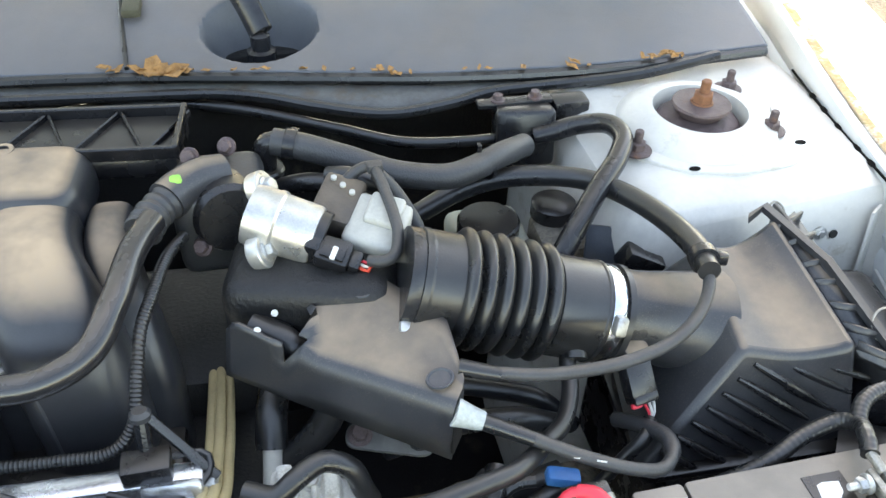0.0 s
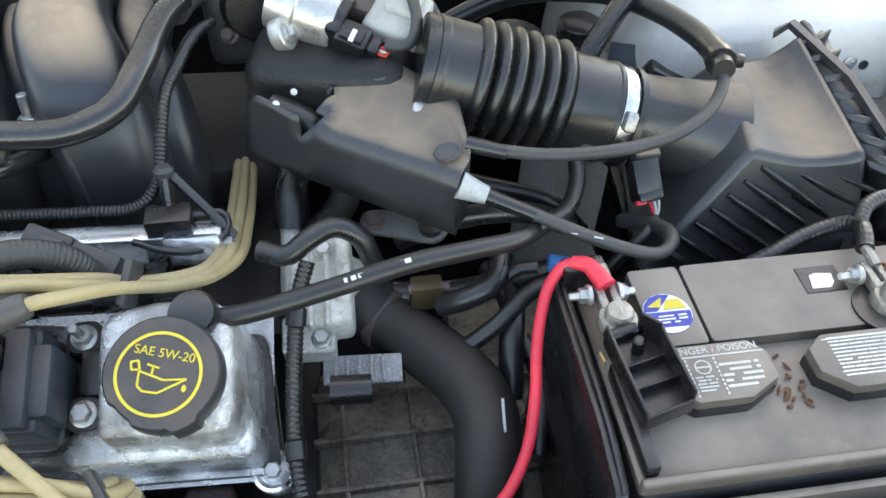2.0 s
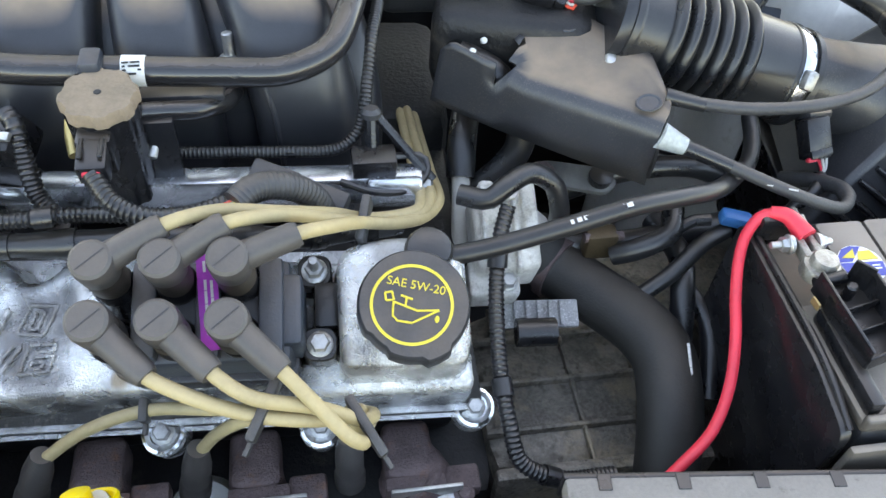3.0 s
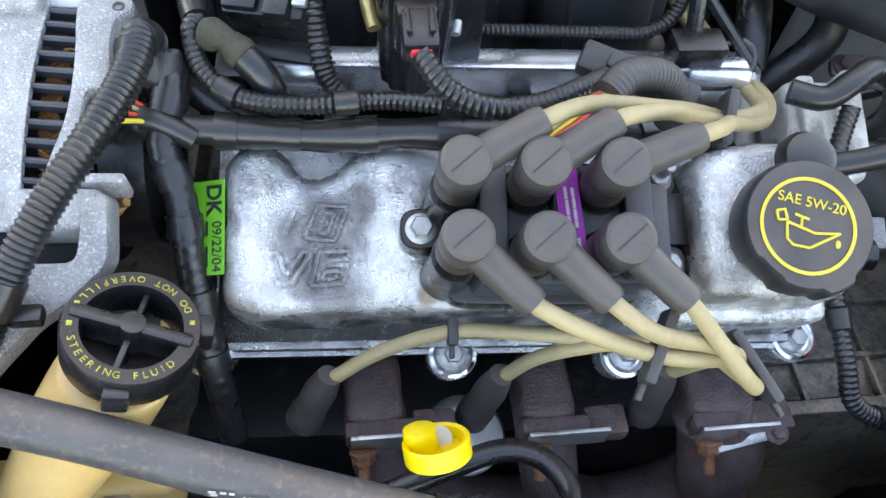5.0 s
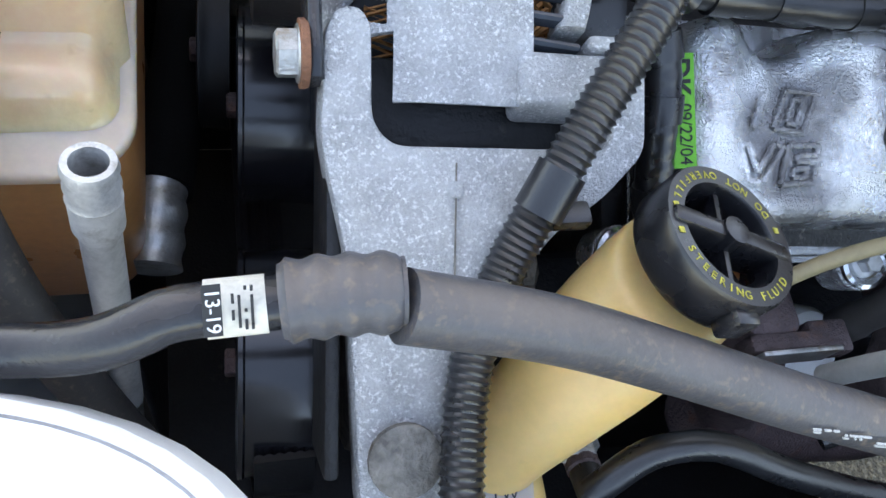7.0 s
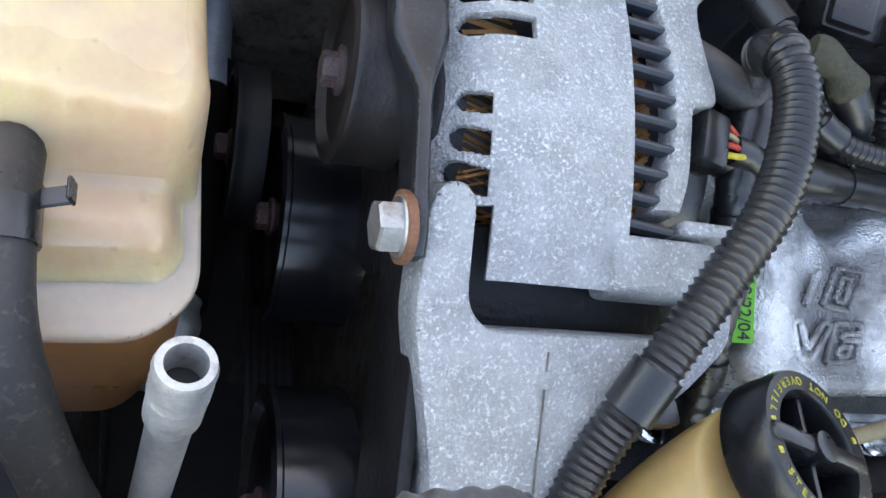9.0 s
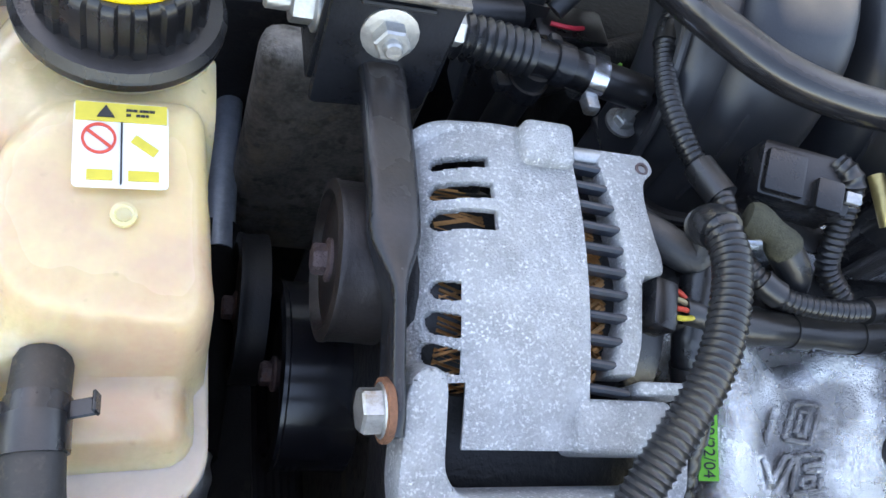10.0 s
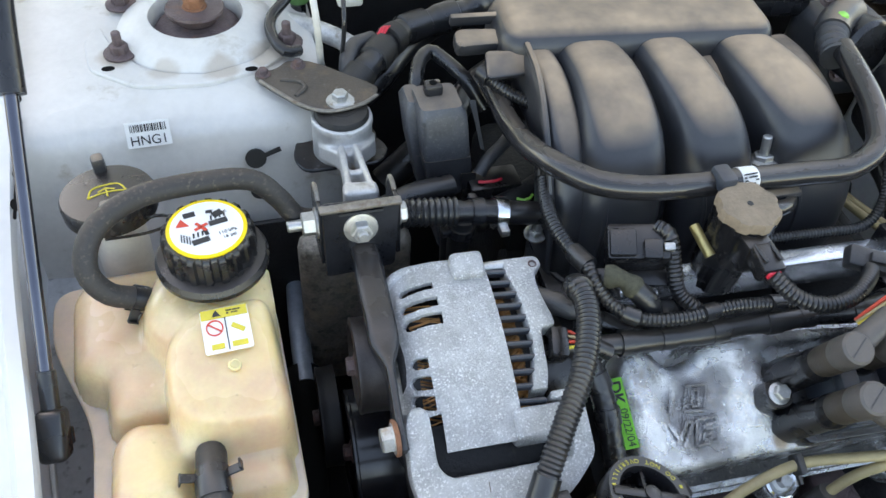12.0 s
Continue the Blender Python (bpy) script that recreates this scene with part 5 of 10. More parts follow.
def hose(name, label, pts, r, mat_=None, category="hose", clamps=(), group="", bands=(), **k):
    """A flexible hose as one thing; clamps: shares of its length that carry a clamp band."""
    t = thing(name, label, category, pts[0], group)
    part("hose_body", tube(pts, r, k.pop("n", 16), **k), mat_ or RUBBER, t)
    path = spline(pts, 0.003)
    for c in bands:
        i = min(max(2, int(c * (len(path) - 1))), len(path) - 3)
        rr = (r(c) if callable(r) else r) + 0.0012
        part("tape_band", tube([path[i - 2], path[i], path[i + 2]], rr, 16, 0.003), RUBBER, t)
    for c in clamps:
        i = min(max(1, int(c * (len(path) - 1))), len(path) - 2)
        m = axis_frame(path[i], path[i + 1])
        rr = r(c) if callable(r) else r
        part("clamp", lathe([(rr, -0.005), (rr + 0.0016, -0.005), (rr + 0.0018, 0.005), (rr, 0.005)], m, 20), STEEL_BLACK, t)
        part("clamp_ear", box(rr + 0.004, 0, 0, 0.009, 0.010, 0.008, 0.002, m=m), STEEL_BLACK, t)
    return t


hose("tank_vent_hose", "dull black rubber hose looping over from tank to engine", [(-0.708, 0.412, 0.893), (-0.7225, 0.4113, 0.9000), (-0.7408, 0.4098, 0.9114), (-0.7508, 0.4164, 0.9296), (-0.7446, 0.4346, 0.9460), (-0.7167, 0.4530, 0.9560), (-0.6654, 0.4596, 0.9582), (-0.6307, 0.4609, 0.9525), (-0.6131, 0.4582, 0.9330), (-0.6016, 0.4541, 0.9159), (-0.5812, 0.4537, 0.9098), (-0.55, 0.452, 0.906)], 0.0082, HOSE_DULL, bands=(0.96,))
hose("tank_outlet_hose", "black rubber hose from the tank outlet downward", [(-0.686, 0.292, 0.873), (-0.686, 0.262, 0.878), (-0.684, 0.235, 0.868), (-0.672, 0.205, 0.83), (-0.652, 0.180, 0.77), (-0.63, 0.16, 0.70)], 0.0102, HOSE_DULL, bands=(0.12,))
for nm, at_, to_, rr in (("outlet", (-0.686, 0.270, 0.877), (-0.686, 0.262, 0.878), 0.0112), ("vent", (-0.722, 0.4113, 0.8998), (-0.7408, 0.4098, 0.9114), 0.0092)):
    sc_ = thing("spring_clamp", "black spring clamp squeezed round a rubber hose", "clamp", at_, "spring clamps")
    cm_ = axis_frame(at_, to_)
    part("band", lathe([(rr - 0.001, -0.005), (rr, -0.005), (rr, 0.005), (rr - 0.001, 0.005)], cm_, 28), STEEL_BLACK, sc_)
    for a_ in (20, 160) if nm == "outlet" else (245, 295):
        em = cm_ @ Euler((0, 0, radians(a_))).to_matrix().to_4x4()
        part("ear", box(rr + 0.0045, 0, 0, 0.010, 0.0014, 0.007, 0.0005, 1, m=em), STEEL_BLACK, sc_)
        part("ear_tip", box(rr + 0.0092, 0.0018, 0, 0.0014, 0.005, 0.008, 0.0005, 1, m=em), STEEL_BLACK, sc_)
    if nm == "vent":
        part("wire_loop", tube([cm_ @ V(0.006, -rr, -0.004), cm_ @ V(0.008, -rr - 0.012, -0.003), cm_ @ V(-0.004, -rr - 0.013, -0.003), cm_ @ V(-0.005, -rr, -0.004)], 0.0010, 6, 0.002), STEEL_BLACK, sc_)
hose("heater_pipe_hose", "black ribbed heater hose behind the engine mount", [(-0.53, 0.452, 0.905), (-0.50, 0.450, 0.903), (-0.475, 0.449, 0.900)], 0.0125, rib=0.002, period=0.005)
hose("heater_tee", "black plastic hose tee with clamps", [(-0.478, 0.449, 0.900), (-0.455, 0.448, 0.897), (-0.43, 0.446, 0.893), (-0.40, 0.444, 0.888)], 0.010, PLASTIC_CLEAN, clamps=(0.3,))
cl = thing("worm_clamp", "bright steel worm drive hose clamp", "clamp", (-0.437, 0.447, 0.893))
part("band", lathe([(0.0118, -0.005), (0.0140, -0.005), (0.0140, 0.005), (0.0118, 0.005)], axis_frame((-0.437, 0.447, 0.893), (-0.40, 0.444, 0.888)), 24), CHROME, cl)
part("screw", box(0, 0, 0, 0.008, 0.016, 0.008, 0.002, m=Matrix.Translation((-0.437, 0.434, 0.888))), ZINC, cl)
hose("tee_branch_hose", "black rubber hose hanging from the tee", [(-0.468, 0.447, 0.895), (-0.468, 0.452, 0.86), (-0.462, 0.46, 0.80), (-0.45, 0.47, 0.72)], 0.010, clamps=(0.1,))

# washer bottle neck and cap
wb = thing("washer_fluid_bottle", "off-white washer bottle neck under a black cap", "washer bottle", (-0.738, 0.50, 0.86))
part("neck", lathe([(0.020, -0.12), (0.021, 0.03), (0.024, 0.045), (0.024, 0.05)], Matrix.Translation((-0.738, 0.50, 0.865)), 24), WHITE_SOFT, wb)
wm = Matrix.Translation((-0.738, 0.498, 0.917)) @ Euler((radians(-4), 0, radians(10))).to_matrix().to_4x4()
wc = part("cap", lathe([(0.030, -0.008), (0.035, -0.006), (0.0355, 0.006), (0.034, 0.009), (0.02, 0.010)], wm, 40), PLASTIC_CLEAN, wb, "black cap with yellow windscreen symbol")
part("grip_tab", box(0, 0.032, 0.012, 0.010, 0.012, 0.018, 0.003, m=wm), PLASTIC, wc)
part("hinge", box(-0.002, -0.024, 0.004, 0.012, 0.022, 0.020, 0.003, m=wm), PLASTIC, wc)
g = bmesh.new()
for pts in ([(-0.014, -0.004), (-0.010, 0.006), (0.0, 0.008), (0.010, 0.006), (0.014, -0.004)], [(-0.014, -0.004), (-0.008, -0.002), (0.0, -0.001), (0.008, -0.002), (0.014, -0.004)], [(0, -0.006), (0, 0.004)], [(0, 0.004), (-0.006, 0.001)], [(0, 0.004), (0.006, 0.001)]):
    tube([(x, y, 0.0102) for x, y in pts], 0.0007, 6, 0.003, bm=g)
bmesh.ops.transform(g, matrix=wm, verts=g.verts)
part("windscreen_symbol", g, YELLOW_PRINT, wc)
hose("washer_cap_tether", "thin black tether cord of the washer cap", [(-0.72, 0.478, 0.912), (-0.70, 0.470, 0.922), (-0.692, 0.474, 0.912), (-0.705, 0.478, 0.90), (-0.725, 0.48, 0.895), (-0.745, 0.475, 0.90)], 0.0013, PLASTIC_CLEAN, "cord", n=6)

# bar code sticker and keyhole slots on the strut tower
st = thing("barcode_sticker", "white barcode sticker on the strut tower", "sticker", (-0.709, 0.59, 0.90))
sm = frame_at((-0.7095, 0.5985, 0.8985), 1, 62) @ Matrix.Diagonal((0.86, 0.86, 1, 1))
part("paper", box(0, 0, 0, 0.043, 0.026, 0.0008, m=sm), WHITE, st)
g = bmesh.new()
x = -0.017
rn = random.Random(4)
while x < 0.017:
    w = rn.choice((0.0006, 0.001, 0.0016))
    box(x + w / 2, 0.0065, 0.0006, w, 0.0075, 0.0004, m=sm, bm=g)
    x += w + rn.choice((0.0006, 0.001, 0.0014))
part("bar_code", g, BLACK_PRINT, st)
text("print", "HNG1", 0.0135, sm @ Matrix.Translation((0, -0.0065, 0.0006)), BLACK_PRINT, st)
kh = thing("keyhole_slot", "black keyhole slot pressed through the strut tower", "slot", (-0.622, 0.585, 0.868))
km = frame_at((-0.622, 0.5875, 0.8645), 1, 74)
part("slot_shadow", prism([(0.0095 * math.cos(radians(a)), 0.0095 * math.sin(radians(a))) for a in range(28, 360, 12)] + [(0.0095, 0.0002), (0.024, 0.0045), (0.0225, 0.0085), (0.0088, 0.0040)], -0.001, 0.0008, km), BLACK_PRINT, kh)
kh2 = thing("round_hole", "black round hole in the strut tower", "hole", (-0.632, 0.583, 0.835))
part("hole_shadow", lathe([(0.0001, 0), (0.0095, 0), (0.0095, 0.0008), (0.0001, 0.001)], frame_at((-0.6215, 0.5800, 0.832), 1, 80), 24), BLACK_PRINT, kh2)
cn_ = thing("clip_nut", "small grey clip nut on the strut tower", "clip", (-0.70, 0.583, 0.85))
part("plate", box(0, 0, 0, 0.018, 0.014, 0.003, 0.001, m=frame_at((-0.698, 0.5835, 0.850), -8, 78)), ZINC, cn_)
part("hole", lathe([(0.0001, 0), (0.003, 0), (0.003, 0.0006), (0.0001, 0.0006)], frame_at((-0.698, 0.5815, 0.8505), -8, 78), 12), BLACK_PRINT, cn_)

# gas struts of the hood
GLOSS_ROD = M("polished_dark_rod", (0.10, 0.105, 0.13), 0.14, 0.9, 0.1, 30, 300, 0.02)
def gas_strut(foot, top, side):
    t = thing("hood_gas_strut", "black gas strut that holds the hood open", "gas strut", foot, "hood gas struts")
    f, q = Vector(foot), Vector(top)
    d = (q - f).normalized()
    part("socket", box(0, 0, 0.004, 0.019, 0.022, 0.036, 0.005, 3, m=axis_frame(f, q)), PLASTIC_CLEAN, t)
    part("socket_clip", box(0, -0.0105, 0.000, 0.020, 0.004, 0.012, 0.001, 1, m=axis_frame(f, q)), STEEL_BLACK, t)
    part("rod_sleeve", tube([f + d * 0.018, f + d * 0.048], 0.0062, 16), PLASTIC_CLEAN, t)
    part("rod", tube([f + d * 0.02, f + d * 0.26], 0.0046, 18), GLOSS_ROD, t)
    part("end_collar", tube([f + d * 0.232, f + d * 0.27], lambda k: 0.0098 - 0.001 * k, 16), PLASTIC_CLEAN, t)
    part("cylinder", tube([f + d * 0.26, q], 0.0088, 18, 0.03), STEEL_BLACK, t)
    part("ball_stud", tube([f + V(side * 0.004, 0, 0.004), f + V(side * 0.024, 0, 0.004)], 0.006, 12), ZINC, t)
    return t


gas_strut((0.512, 0.242, 0.868), (0.424, 0.80, 1.475), 1)
gas_strut((-0.787, 0.332, 0.860), (-0.748, 0.89, 1.43), -1)


# ---- torque strut and its bracket ----
ts = thing("engine_torque_strut", "cast aluminium torque strut with two open windows", "engine mount", (-0.55, 0.52, 0.9))
b = bmesh.new()
lathe([(0.0255, 0.858), (0.0270, 0.864), (0.0270, 0.899), (0.0280, 0.904), (0.0270, 0.909)], Matrix.Translation((-0.5430, 0.580, 0)), 36, bm=b)
SM = Matrix.Translation((-0.5465, 0.508, 0.9035)) @ Euler((radians(-17), 0, radians(-4))).to_matrix().to_4x4()
prism([(-0.0265, 0.078), (-0.0250, 0.058), (-0.0105, 0.036), (-0.0105, 0.030), (0.0105, 0.030), (0.0105, 0.036), (0.0265, 0.058), (0.0285, 0.078)], -0.012, 0.004, SM, 0.002, 2, bm=b)
for k in (-1, 1):
    box(0.0074 * k, -0.006, 0, 0.0058, 0.090, 0.020, 0.002, m=SM @ Euler((0, 0, radians(1.8 * k))).to_matrix().to_4x4(), bm=b)
box(0, -0.012, -0.001, 0.016, 0.008, 0.017, 0.002, m=SM, bm=b)
box(0, -0.048, 0.0, 0.028, 0.020, 0.022, 0.004, 3, m=SM, bm=b)
fuse(part("casting", b, CAST_SMOOTH, ts), 0.0014, 3)
part("bushing", lathe([(0.0245, 0.900), (0.0245, 0.911), (0.0225, 0.914), (0.012, 0.9155), (0.012, 0.916)], Matrix.Translation((-0.5430, 0.580, 0)), 36), RUBBER_MATTE, ts)
lp_ = thing("mount_lower_plate", "worn grey pressed plate below the mount bush", "plate", (-0.55, 0.60, 0.86))
part("plate", prism(rounded([(-0.590, 0.612), (-0.588, 0.592), (-0.575, 0.580), (-0.552, 0.574), (-0.522, 0.584), (-0.504, 0.606), (-0.512, 0.632), (-0.57, 0.640)], 0.008, 3), 0.856, 0.860, None, 0.001, 1), WORN_STEEL, lp_)
mp = thing("mount_top_plate", "black rusty pressed plate bolted over the mount bush", "plate", (-0.56, 0.59, 0.915))
pl = rounded([(-0.613, 0.638), (-0.606, 0.646), (-0.598, 0.643), (-0.590, 0.646), (-0.580, 0.656), (-0.562, 0.653), (-0.545, 0.640), (-0.529, 0.624), (-0.514, 0.611), (-0.505, 0.600), (-0.511, 0.586), (-0.526, 0.576), (-0.557, 0.572), (-0.578, 0.585), (-0.595, 0.607), (-0.609, 0.627)], 0.005, 3)
part("plate", prism(pl, 0.9165, 0.9195, None, 0.0010, 2), RUSTY_PLATE, mp)
part("pressed_rim", tube([(-0.509, 0.588, 0.9195), (-0.526, 0.5775, 0.9195), (-0.557, 0.5735, 0.9195), (-0.577, 0.586, 0.9195), (-0.594, 0.608, 0.9195), (-0.608, 0.628, 0.9195)], 0.0018, 8, 0.004), WORN_STEEL, mp, "bare worn steel rim")
part("pressed_rib", tube([(-0.590, 0.626, 0.9190), (-0.574, 0.620, 0.9200), (-0.570, 0.610, 0.9200), (-0.580, 0.600, 0.9190)], 0.0022, 8, 0.003), RUSTY_PLATE, mp)
part("washer", lathe([(0.0125, 0.9195), (0.0125, 0.9208), (0.009, 0.9212)], Matrix.Translation((-0.5430, 0.585, 0)), 24), ZINC, mp)
part("bolt", hexbolt(Matrix.Translation((-0.5430, 0.585, 0.9205)), 0.0072, 0.009, 1.4), ZINC, mp)
part("bolt", hexbolt(Matrix.Translation((-0.604, 0.638, 0.9190)), 0.0050, 0.006, 1.4), RUST, mp)
part("bolt", hexbolt(Matrix.Translation((-0.571, 0.646, 0.9190)), 0.0050, 0.006, 1.4), RUST, mp)
part("lower_ear", prism(rounded([(-0.590, 0.575), (-0.582, 0.555), (-0.51, 0.555), (-0.50, 0.575), (-0.52, 0.61), (-0.58, 0.61)], 0.01, 4), 0.866, 0.870, None, 0.001, 1), STEEL_BLACK, mp)

br = thing("mount_bracket", "black folded steel engine mount bracket with bolts", "bracket", (-0.556, 0.44, 0.9))
part("front_plate", prism(rounded([(-0.030, -0.040), (0.024, -0.036), (0.030, 0.026), (-0.030, 0.028)], 0.004, 3), -0.002, 0.002, frame_at((-0.556, 0.427, 0.918), -2, 80), 0.001, 1), STEEL_BLACK, br)
YZ = Matrix(((0, 0, 1, 0), (1, 0, 0, 0), (0, 1, 0, 0), (0, 0, 0, 1)))
for x, ear in ((-0.5865, 0.943), (-0.5275, 0.940)):
    part("side_plate", prism(rounded([(0.4265, 0.886), (0.4300, 0.9425), (0.4440, 0.9380), (0.4530, ear), (0.4605, ear - 0.002), (0.4660, 0.922), (0.4640, 0.886)], 0.003, 2), -0.0017, 0.0017, Matrix.Translation((x, 0, 0)) @ YZ, 0.0006, 1), STEEL_BLACK, br)
    part("worn_edge", tube([(x, 0.4440, 0.9385), (x, 0.4530, ear + 0.0004), (x, 0.4605, ear - 0.0016), (x, 0.4660, 0.922)], 0.0019, 8, 0.003), WORN_STEEL, br, "bare worn steel edge")
part("top_fold", box(-0.557, 0.4280, 0.9435, 0.062, 0.008, 0.0035, 0.0014), WORN_STEEL, br)
part("pressed_slot", box(-0.557, 0.4262, 0.9375, 0.034, 0.0020, 0.0022, 0.0008, 1), BLACK_PRINT, br)
part("centre_bolt", hexbolt(frame_at((-0.5575, 0.4255, 0.9225), -2, 80), 0.0085, 0.010, 1.55, 0.003), ZINC, br)
part("through_bolt", hexbolt(axis_frame((-0.588, 0.442, 0.918), (-0.65, 0.442, 0.918)), 0.0095, 0.012, 1.3, 0.010), ZINC, br)
part("nut", hexbolt(axis_frame((-0.526, 0.442, 0.916), (-0.45, 0.442, 0.916)), 0.0085, 0.008, 1.2), ZINC, br)

ar = thing("tie_arm", "black forged tie arm from mount bracket to alternator bracket", "tie arm", (-0.56, 0.34, 0.9))
path = spline([(-0.556, 0.440, 0.900), (-0.5562, 0.412, 0.9015), (-0.558, 0.380, 0.9035), (-0.5600, 0.345, 0.9035), (-0.5612, 0.322, 0.8995), (-0.5620, 0.306, 0.8960), (-0.5632, 0.288, 0.8915), (-0.5640, 0.272, 0.8870), (-0.5640, 0.262, 0.8845), (-0.5640, 0.256, 0.8830)], 0.004)
rings = []
for i, p in enumerate(path):
    k = i / (len(path) - 1)
    d = (path[min(i + 1, len(path) - 1)] - path[max(i - 1, 0)]).normalized()
    sd = d.cross(V(0, 0, 1)).normalized()
    up = sd.cross(d)
    f = min(1.0, max(0.0, (k - 0.56) / 0.16))
    f = f * f * (3 - 2 * f)
    wa, wb = 0.0112 * (1 - f) + 0.0036 * f, 0.0062 * (1 - f) + 0.0105 * f
    if k > 0.95:
        wb *= 1 - 0.5 * (k - 0.95) / 0.05
    ring_ = []
    for q in range(24):
        a = 2 * math.pi * q / 24
        c, s_ = math.cos(a), math.sin(a)
        ring_.append(p + sd * (wa * math.copysign(abs(c) ** 0.7, c)) + up * (wb * math.copysign(abs(s_) ** 0.7, s_)))
    rings.append(ring_)
part("bar", loft(rings), STEEL_BLACK, ar)
part("washer", lathe([(0.012, 0), (0.0125, 0.001), (0.0125, 0.003), (0.010, 0.0035)], axis_frame((-0.5660, 0.266, 0.886), (-0.60, 0.266, 0.886)), 24), RUST_BRIGHT, ar, "rust-rimmed washer")
part("bolt_head", hexbolt(axis_frame((-0.5678, 0.266, 0.886), (-0.60, 0.266, 0.886)), 0.0092, 0.0098, 1.2), ZINC, ar)


# ---- alternator ----
AL = frame_at((-0.510, 0.320, 0.905), -3, 12)


def alternator():
    t = thing("alternator", "speckled cast aluminium alternator with copper windings in its slots", "alternator", (-0.51, 0.32, 0.83))
    crown = lambda u, v: -((v - 0.005) / 0.075) ** 2 * 0.013 - (0.021 * ((-0.010 - u) / 0.036) ** 2.3 if u < -0.010 else 0)

    def stadium(u, v, a, b_, c, d, tilt):
        r = (d - c) / 2
        vv = v - (c + d) / 2 - tilt * (u - a)
        du = max(a + r - u, 0, u - (b_ - r * 0.4))
        return a <= u <= b_ and math.hypot(du, vv) < r

    def skin(u0, u1, v0, v1, holes, st=0.0006, prof=crown, outline=None):
        bm = bmesh.new()
        nu, nv = round((u1 - u0) / st), round((v1 - v0) / st)
        vs = {}

        def vert(i, j):
            if (i, j) not in vs:
                u, v = u0 + (u1 - u0) * i / nu, v0 + (v1 - v0) * j / nv
                vs[i, j] = bm.verts.new(AL @ V(u, v, prof(u, v)))
            return vs[i, j]
        for i in range(nu):
            for j in range(nv):
                u, v = u0 + (u1 - u0) * (i + 0.5) / nu, v0 + (v1 - v0) * (j + 0.5) / nv
                if outline and not outline(u, v):
                    continue
                if any(stadium(u, v, *h) for h in holes):
                    continue
                bm.faces.new((vert(i, j), vert(i + 1, j), vert(i + 1, j + 1), vert(i, j + 1)))
        return bm
    holes = [(-0.0340, -0.0085, 0.0430, 0.0490, 0.10), (-0.0350, -0.0075, 0.0285, 0.0365, 0.06), (-0.0355, -0.0065, 0.0145, 0.0240, 0.03),
             (-0.0355, -0.0235, -0.0140, -0.0060, -0.15), (-0.0375, -0.0238, -0.0275, -0.0180, -0.25), (-0.0390, -0.0235, -0.0400, -0.0300, -0.35)]
    out = lambda u, v: not (u < -0.0215 and v < -0.0480) and not (u < -0.028 and v > 0.066 - 0.6 * max(0, -0.028 - u)) and v < 0.0655
    ob = part("drive_end_case", skin(-0.0465, 0.0335, -0.073, 0.066, holes, outline=out), CAST, t)
    md = ob.modifiers.new("thick", "SOLIDIFY")
    md.thickness, md.offset = 0.0045, -1
    bv = ob.modifiers.new("soft", "BEVEL")
    bv.width, bv.segments, bv.limit_method, bv.angle_limit = 0.0008, 2, "ANGLE", radians(50)
    # rear housing: a bowed strap with three bosses
    lo = spline([(0.0470, 0.066, 0), (0.0480, 0.050, 0), (0.0510, 0.03, 0), (0.0525, 0.010, 0), (0.0515, -0.015, 0), (0.0440, -0.042, 0)], 0.002)
    hi = spline([(0.0720, 0.0660, 0), (0.0765, 0.0620, 0), (0.0770, 0.0560, 0), (0.0715, 0.0500, 0), (0.0690, 0.0400, 0), (0.0705, 0.020, 0), (0.0725, 0.010, 0), (0.0718, 0.0030, 0), (0.0625, 0.0005, 0), (0.0605, -0.010, 0), (0.0590, -0.030, 0), (0.0560, -0.042, 0)], 0.001)
    near = lambda line, v: min(line, key=lambda p: abs(p.y - v)).x
    rings = []
    for i in range(107):
        v = 0.064 - 0.001 * i
        a0, a1, h = near(lo, v), near(hi, v), -((v - 0.005) / 0.075) ** 2 * 0.013
        rings.append([(a0, v, h - 0.016), (a0, v, h - 0.003), (a0 + 0.0008, v, h - 0.001), (a0 + 0.003, v, h), (a1 - 0.003, v, h), (a1 - 0.0008, v, h - 0.001), (a1, v, h - 0.003), (a1, v, h - 0.016)])
    part("rear_housing", loft(rings, m=AL), CAST, t)
    part("rear_screw", lathe([(0.0030, -0.004), (0.0034, 0.0006), (0.0022, 0.0010), (0.0020, -0.001), (0.0001, -0.0012)], AL @ Matrix.Translation((0.0700, 0.0560, -0.006)), 16), RUST, t)
    part("top_boss", box(0.0195, 0.0600, -0.0080, 0.0250, 0.0210, 0.020, 0.004, 3, m=AL), CAST, t)
    part("through_bolt", tube([AL @ V(0.030, 0.0610, -0.012), AL @ V(0.050, 0.0610, -0.012)], 0.0045, 14), ZINC, t)
    part("top_edge", tube([AL @ V(-0.0440, 0.030, -0.034), AL @ V(-0.0430, 0.052, -0.026), AL @ V(-0.0330, 0.0640, -0.0170), AL @ V(-0.012, 0.0665, -0.0130), AL @ V(0.012, 0.0670, -0.0130)], 0.0048, 14, 0.003), CAST, t)
    part("foot", box(0.050, -0.063, -0.018, 0.046, 0.022, 0.024, 0.004, 3, m=AL), CAST, t)
